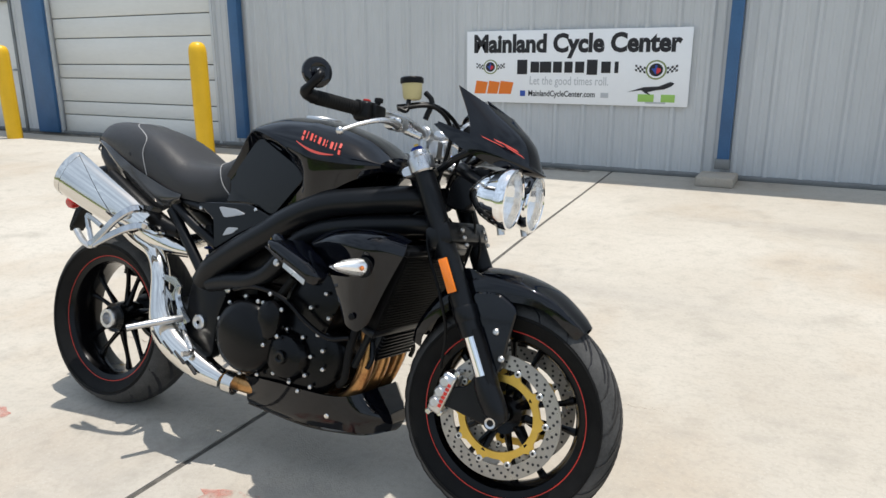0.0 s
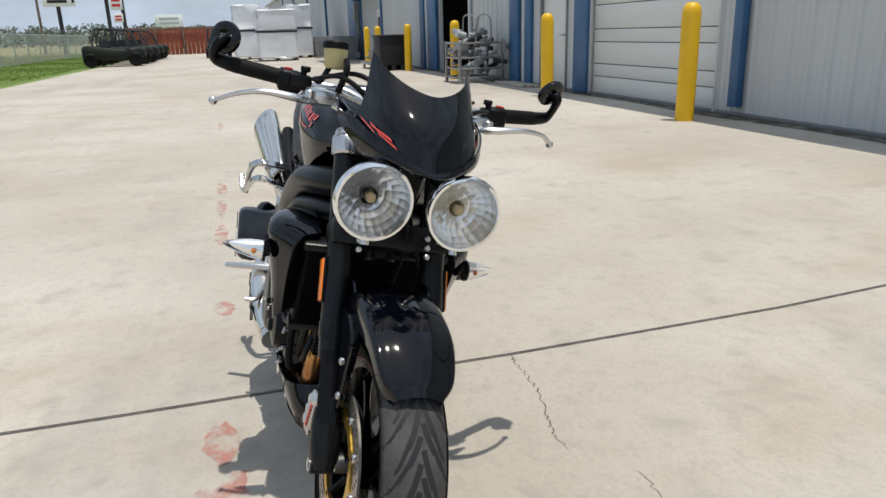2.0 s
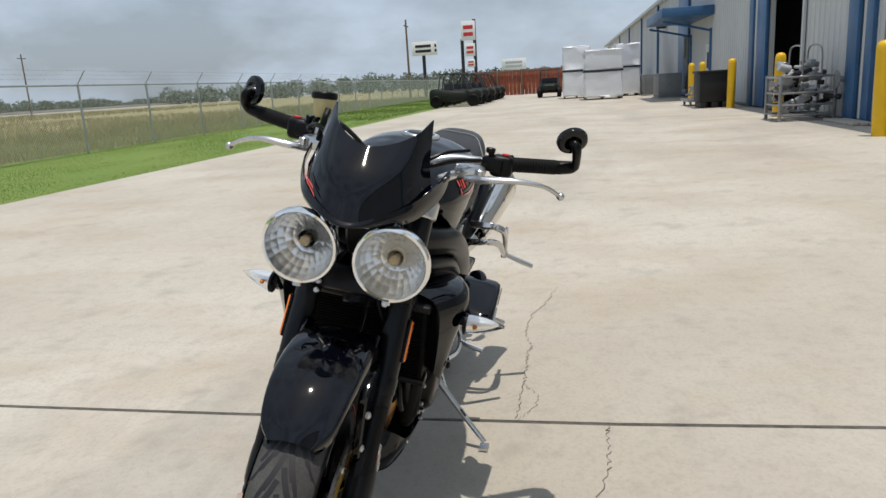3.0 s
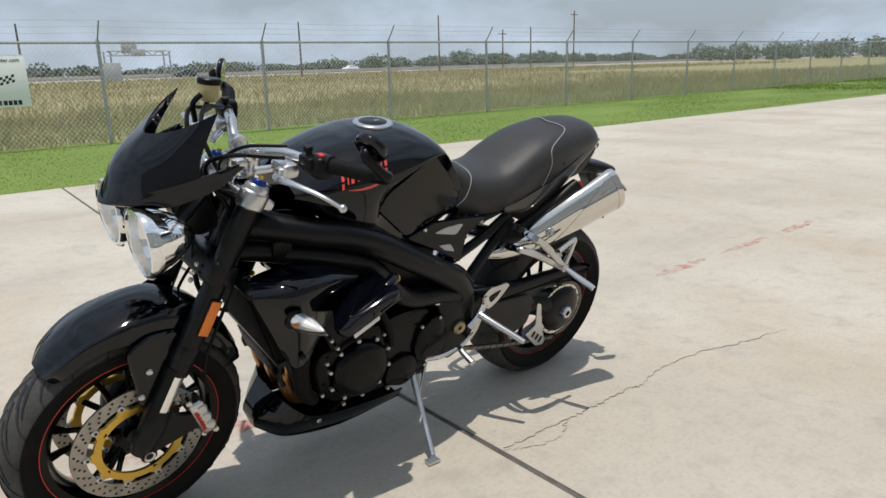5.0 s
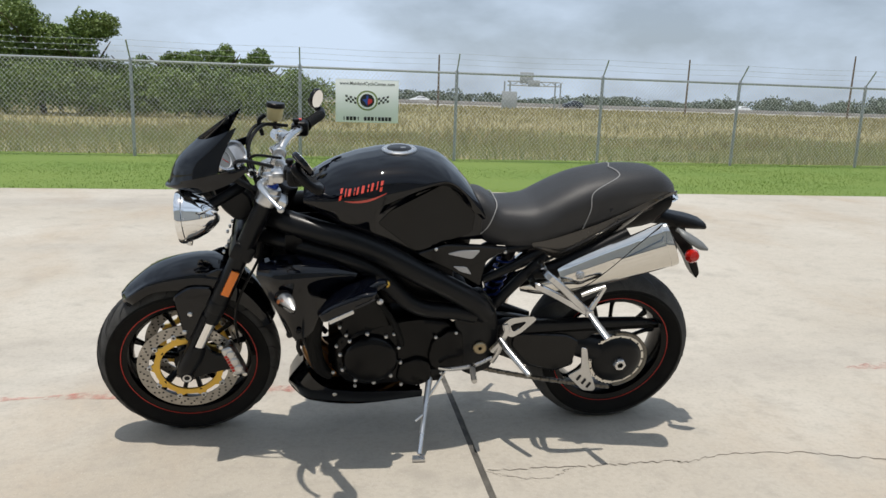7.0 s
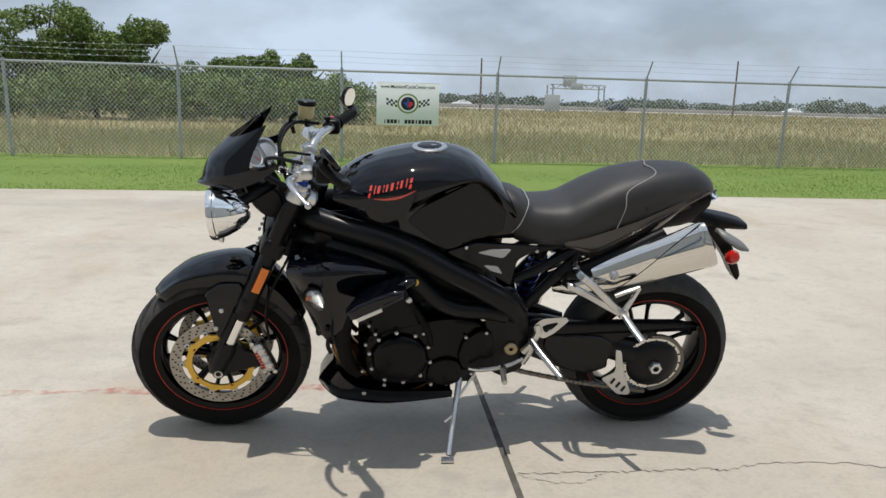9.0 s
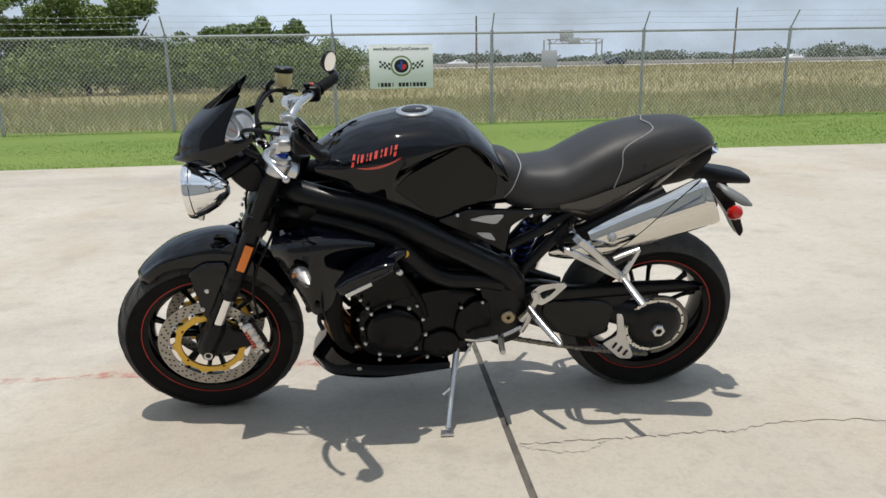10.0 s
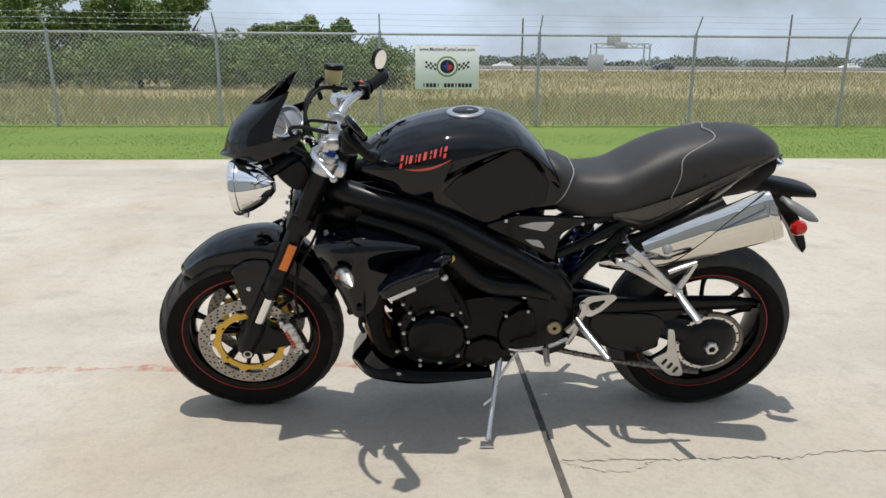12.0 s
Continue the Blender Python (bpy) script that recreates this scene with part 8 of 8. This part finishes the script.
# ---- swingarm, chain and rear hub ----
fb = B()
plate(fb, rounded([(.500, .420), (.415, .468), (.317, .458), (.10, .462), (-.068, .460), (-.135, .440), (-.100, .425), (.02, .424), (.11, .408), (.158, .33), (.160, .285), (.228, .258), (.324, .288), (.44, .34)], .18), .088, .128, .012, 2)
swa = bp("swingarm", fb, "satin", "black single-sided swingarm with chain guard")
fb = B()
plate(fb, rounded([(.385, .425), (.20, .415), (.15, .385), (.17, .30), (.23, .272), (.32, .30), (.39, .375)], .25), .126, .136, .004)
bp("chain_guard", fb, "panel_grey", "", swa)
fb = B()
tube(fb, [(.50, 0, .385), (.35, .02, .38), (.15, .09, .36), (0, .10, .315)], [.05, .05, .05, .06], 14, 4)
tube(fb, [(.50, -.11, .385), (.40, -.09, .39), (.30, -.02, .39)], [.035, .035, .03], 12, 3)
bp("swingarm_beam", fb, "satin", "", swa)
sm = Matrix.Translation((.012, .134, .312)) @ Matrix.Rotation(radians(-90), 4, "X")
fb = B()
teeth = 43
ring_o = [((.1010 if k % 4 in (0, 1) else .0975), 2 * math.pi * k / (teeth * 4)) for k in range(teeth * 4)]
o = [[fb.verts.new(sm @ Vector((r * math.cos(a), r * math.sin(a), z))) for r, a in ring_o] for z in (-.004, .004)]
i_ = [[fb.verts.new(sm @ Vector((.080 * math.cos(a), .080 * math.sin(a), z))) for r, a in ring_o] for z in (-.004, .004)]
for k in range(len(ring_o)):
    j = (k + 1) % len(ring_o)
    for q in ((o[1][k], o[1][j], i_[1][j], i_[1][k]), (o[0][j], o[0][k], i_[0][k], i_[0][j]), (o[0][k], o[0][j], o[1][j], o[1][k]), (i_[0][j], i_[0][k], i_[1][k], i_[1][j])):
        fb.faces.new(q)
spr = bp("rear_sprocket", fb, "steel", "drilled steel rear sprocket", swa, smooth=25)
for k in range(16):
    a = 2 * math.pi * k / 16
    bp("sprocket_hole", lathed([(0.0, .0045), (.0038, .0045), (.0038, .003)], sm @ Matrix.Translation((.0935 * math.cos(a), .0885 * math.sin(a), 0)), 8), "ink", "", spr)
bp("hub_cover", lathed([(0.0, .026), (.044, .025), (.070, .020), (.085, .010), (.0895, .003)], sm, 36), "satin", "domed black hub cover", swa)
bp("hub_nut", lathed([(.011, .026), (.011, .042), (.020, .042), (.0235, .037), (.0235, .022)], sm @ Matrix.Translation((.0, 0, 0)), 6), "alu", "large hexagonal hub nut", swa)
fb = B()
out = rounded([(.148, .372), (.126, .365), (.108, .285), (.072, .200), (.080, .188), (.118, .192), (.180, .255), (.172, .262), (.135, .285)], .2)
plate(fb, out, .140, .146, .001)
cpl = bp("chain_plate", fb, "alu", "slotted silver chain guard plate", swa)
for k in range(3):
    fb = B()
    box(fb, (.100 + .020 * k, .1465, .215 + .016 * k), (.008, .002, .024), .003, Matrix.Rotation(radians(-30), 3, "Y"))
    bp("plate_slot", fb, "ink", "", cpl)
# chain: upper and lower runs of links
for (xa, za), (xb, zb) in (((.60, .415), (.005, .410)), ((.60, .325), (.02, .196))):
    fb = B()
    n = int(math.hypot(xb - xa, zb - za) / .0159)
    ang = math.atan2(za - zb, xb - xa)
    for k in range(n):
        u = (k + .5) / n
        sag = -.012 * math.sin(u * math.pi) if za < .4 else 0
        for yy in ((.110, .118) if za > .4 else (.130, .138) if k % 2 else (.1315, .1365)):
            box(fb, (xa + (xb - xa) * u, yy, za + (zb - za) * u + sag), (.018, .0022, .013), .003, Matrix.Rotation(ang, 3, "Y"), 1)
    bp("chain_run", fb, "chain", "oily steel drive chain", swa)
fb = B()
for k in range(26):
    a = radians(96 + 7.2 * k)
    c = sm @ Vector((.1035 * math.cos(a), .1035 * math.sin(a), .0))
    for z in (-.004, .004):
        box(fb, c + Vector((0, z, 0)), (.0175, .0022, .012), .003, Matrix.Rotation(radians(90) + a, 3, "Y"), 1)
bp("chain_wrap", fb, "chain", "oily chain round the sprocket", swa)
# right side hub, rear disc
bp("rear_hub", lathed([(0.0, .046), (.019, .046), (.021, .068), (.032, .068), (.036, .062), (.037, .046), (.037, .03)], Matrix.Translation((.004, -.006, .300)) @ Matrix.Rotation(radians(90), 4, "X"), 28), "alu", "bright rear wheel nut", rear_wheel)
# rear shock
fb = B()
tube(fb, [(.46, -.02, .42), (.385, -.02, .66)], .018, 12, 2)
sk = bp("rear_shock", fb, "satin", "rear shock absorber")
fb = B()
pts = [(.455 - .06 * k / 60 + .030 * math.cos(k * .8) * .9, -.02 + .030 * math.sin(k * .8), .45 + .19 * k / 60) for k in range(61)]
tube(fb, pts, .0045, 6, 1)
bp("spring", fb, "anod_blue", "dark blue coil spring", sk)
fb = B()
cyl(fb, (.41, .03, .655), (.395, .03, .70), .020, 14, bevel=.004)
bp("shock_reservoir", fb, "satin", "", sk)

# ---- belly pan and side stand ----
for s in SIDES:
    rows_ = [[(1.108, .028, .170), (1.07, .080, .164), (1.02, .105, .164), (.886, .118, .158), (.76, .115, .162), (.672, .105, .168)],
             [(1.114, .036, .206), (1.072, .096, .212), (1.02, .122, .206), (.886, .130, .184), (.76, .125, .184), (.672, .112, .184)],
             [(1.066, .048, .285), (1.042, .106, .262), (.99, .128, .226), (.90, .136, .214), (.78, .136, .210), (.675, .122, .200)] if s > 0 else
             [(1.066, .048, .285), (1.042, .112, .272), (.99, .142, .262), (.90, .152, .262), (.78, .150, .262), (.675, .130, .252)]]
    fb = B()
    sheet(fb, [[(x, s * y, z) for x, y, z in r] for r in rows_], 4, 4, .004)
    bpn = bp("belly_pan", fb, "paint", "gloss black pointed belly pan", smooth=55)
    bolt((.965, s * .128, .200), .008, .004, s, "steel", bpn)
fb = B()
sheet(fb, [[(1.110, y, .169 - .004 * (1 - abs(y) / .028)) for y in (-.028, 0, .028)], [(1.07, y, .160) for y in (-.08, 0, .08)], [(1.02, y, .157) for y in (-.105, 0, .105)], [(.886, y, .150) for y in (-.118, 0, .118)], [(.672, y, .162) for y in (-.105, 0, .105)]], 3, 3, .004)
bp("belly_floor", fb, "paint", "")
fb = B()
sheet(fb, [[(1.110, y, .170) for y in (-.028, 0, .028)], [(1.116, y, .207) for y in (-.036, 0, .036)], [(1.068, y, .285) for y in (-.048, 0, .048)]], 3, 3, .004)
bp("belly_nose", fb, "paint", "", smooth=60)
# the side stand reaches the ground under the leaning machine
INV = LEAN.inverted()
foot = INV @ Vector((.706, .348, .012))
piv = Vector((.655, .135, .262))
fb = B()
mid_ = piv.lerp(foot, .5)
tube(fb, [piv, mid_ + Vector((.002, .006, 0)), foot + Vector((0, 0, .012))], [.011, .0085, .008], 12, 4)
stand = bp("side_stand", fb, "alu", "silver side stand resting on the concrete")
fb = B()
sole = [INV @ Vector((.706 + dx, .348 + dy, z)) for dx, dy, z in ((-.018, -.012, .004), (.020, -.014, .004), (.024, .014, .004), (-.016, .016, .004))]
a_ = [fb.verts.new(p) for p in sole]
b_ = [fb.verts.new(p + (INV.to_3x3() @ Vector((0, 0, .007)))) for p in sole]
fb.faces.new(a_)
fb.faces.new(b_[::-1])
for i in range(4):
    fb.faces.new((a_[i], a_[(i + 1) % 4], b_[(i + 1) % 4], b_[i]))
bp("stand_foot", fb, "alu", "", stand)
fb = B()
tube(fb, [mid_ + Vector((.01, .008, .01)), mid_ + Vector((.035, .03, .004))], .005, 8, 2)
bp("stand_peg", fb, "alu", "", stand)
fb = B()
box(fb, piv + Vector((-.01, -.012, .012)), (.07, .04, .05), .008)
bp("stand_bracket", fb, "satin", "", stand)
fb = B()
tube(fb, [piv + Vector((-.05, 0, .02)), piv.lerp(foot, .3)], .005, 8, 2)
bp("stand_spring", fb, "steel", "", stand)
# horn and small fittings by the oil cooler
for s in SIDES:
    fb = B()
    tube(fb, [(1.07, s * .115, .45), (1.05, s * .12, .39), (1.035, s * .125, .35)], .010, 8, 4)
    tube(fb, [(1.07, s * .10, .42), (1.08, s * .11, .38), (1.07, s * .115, .35)], .007, 8, 4)
    bp("cooler_bracket", fb, "satin", "", oil)
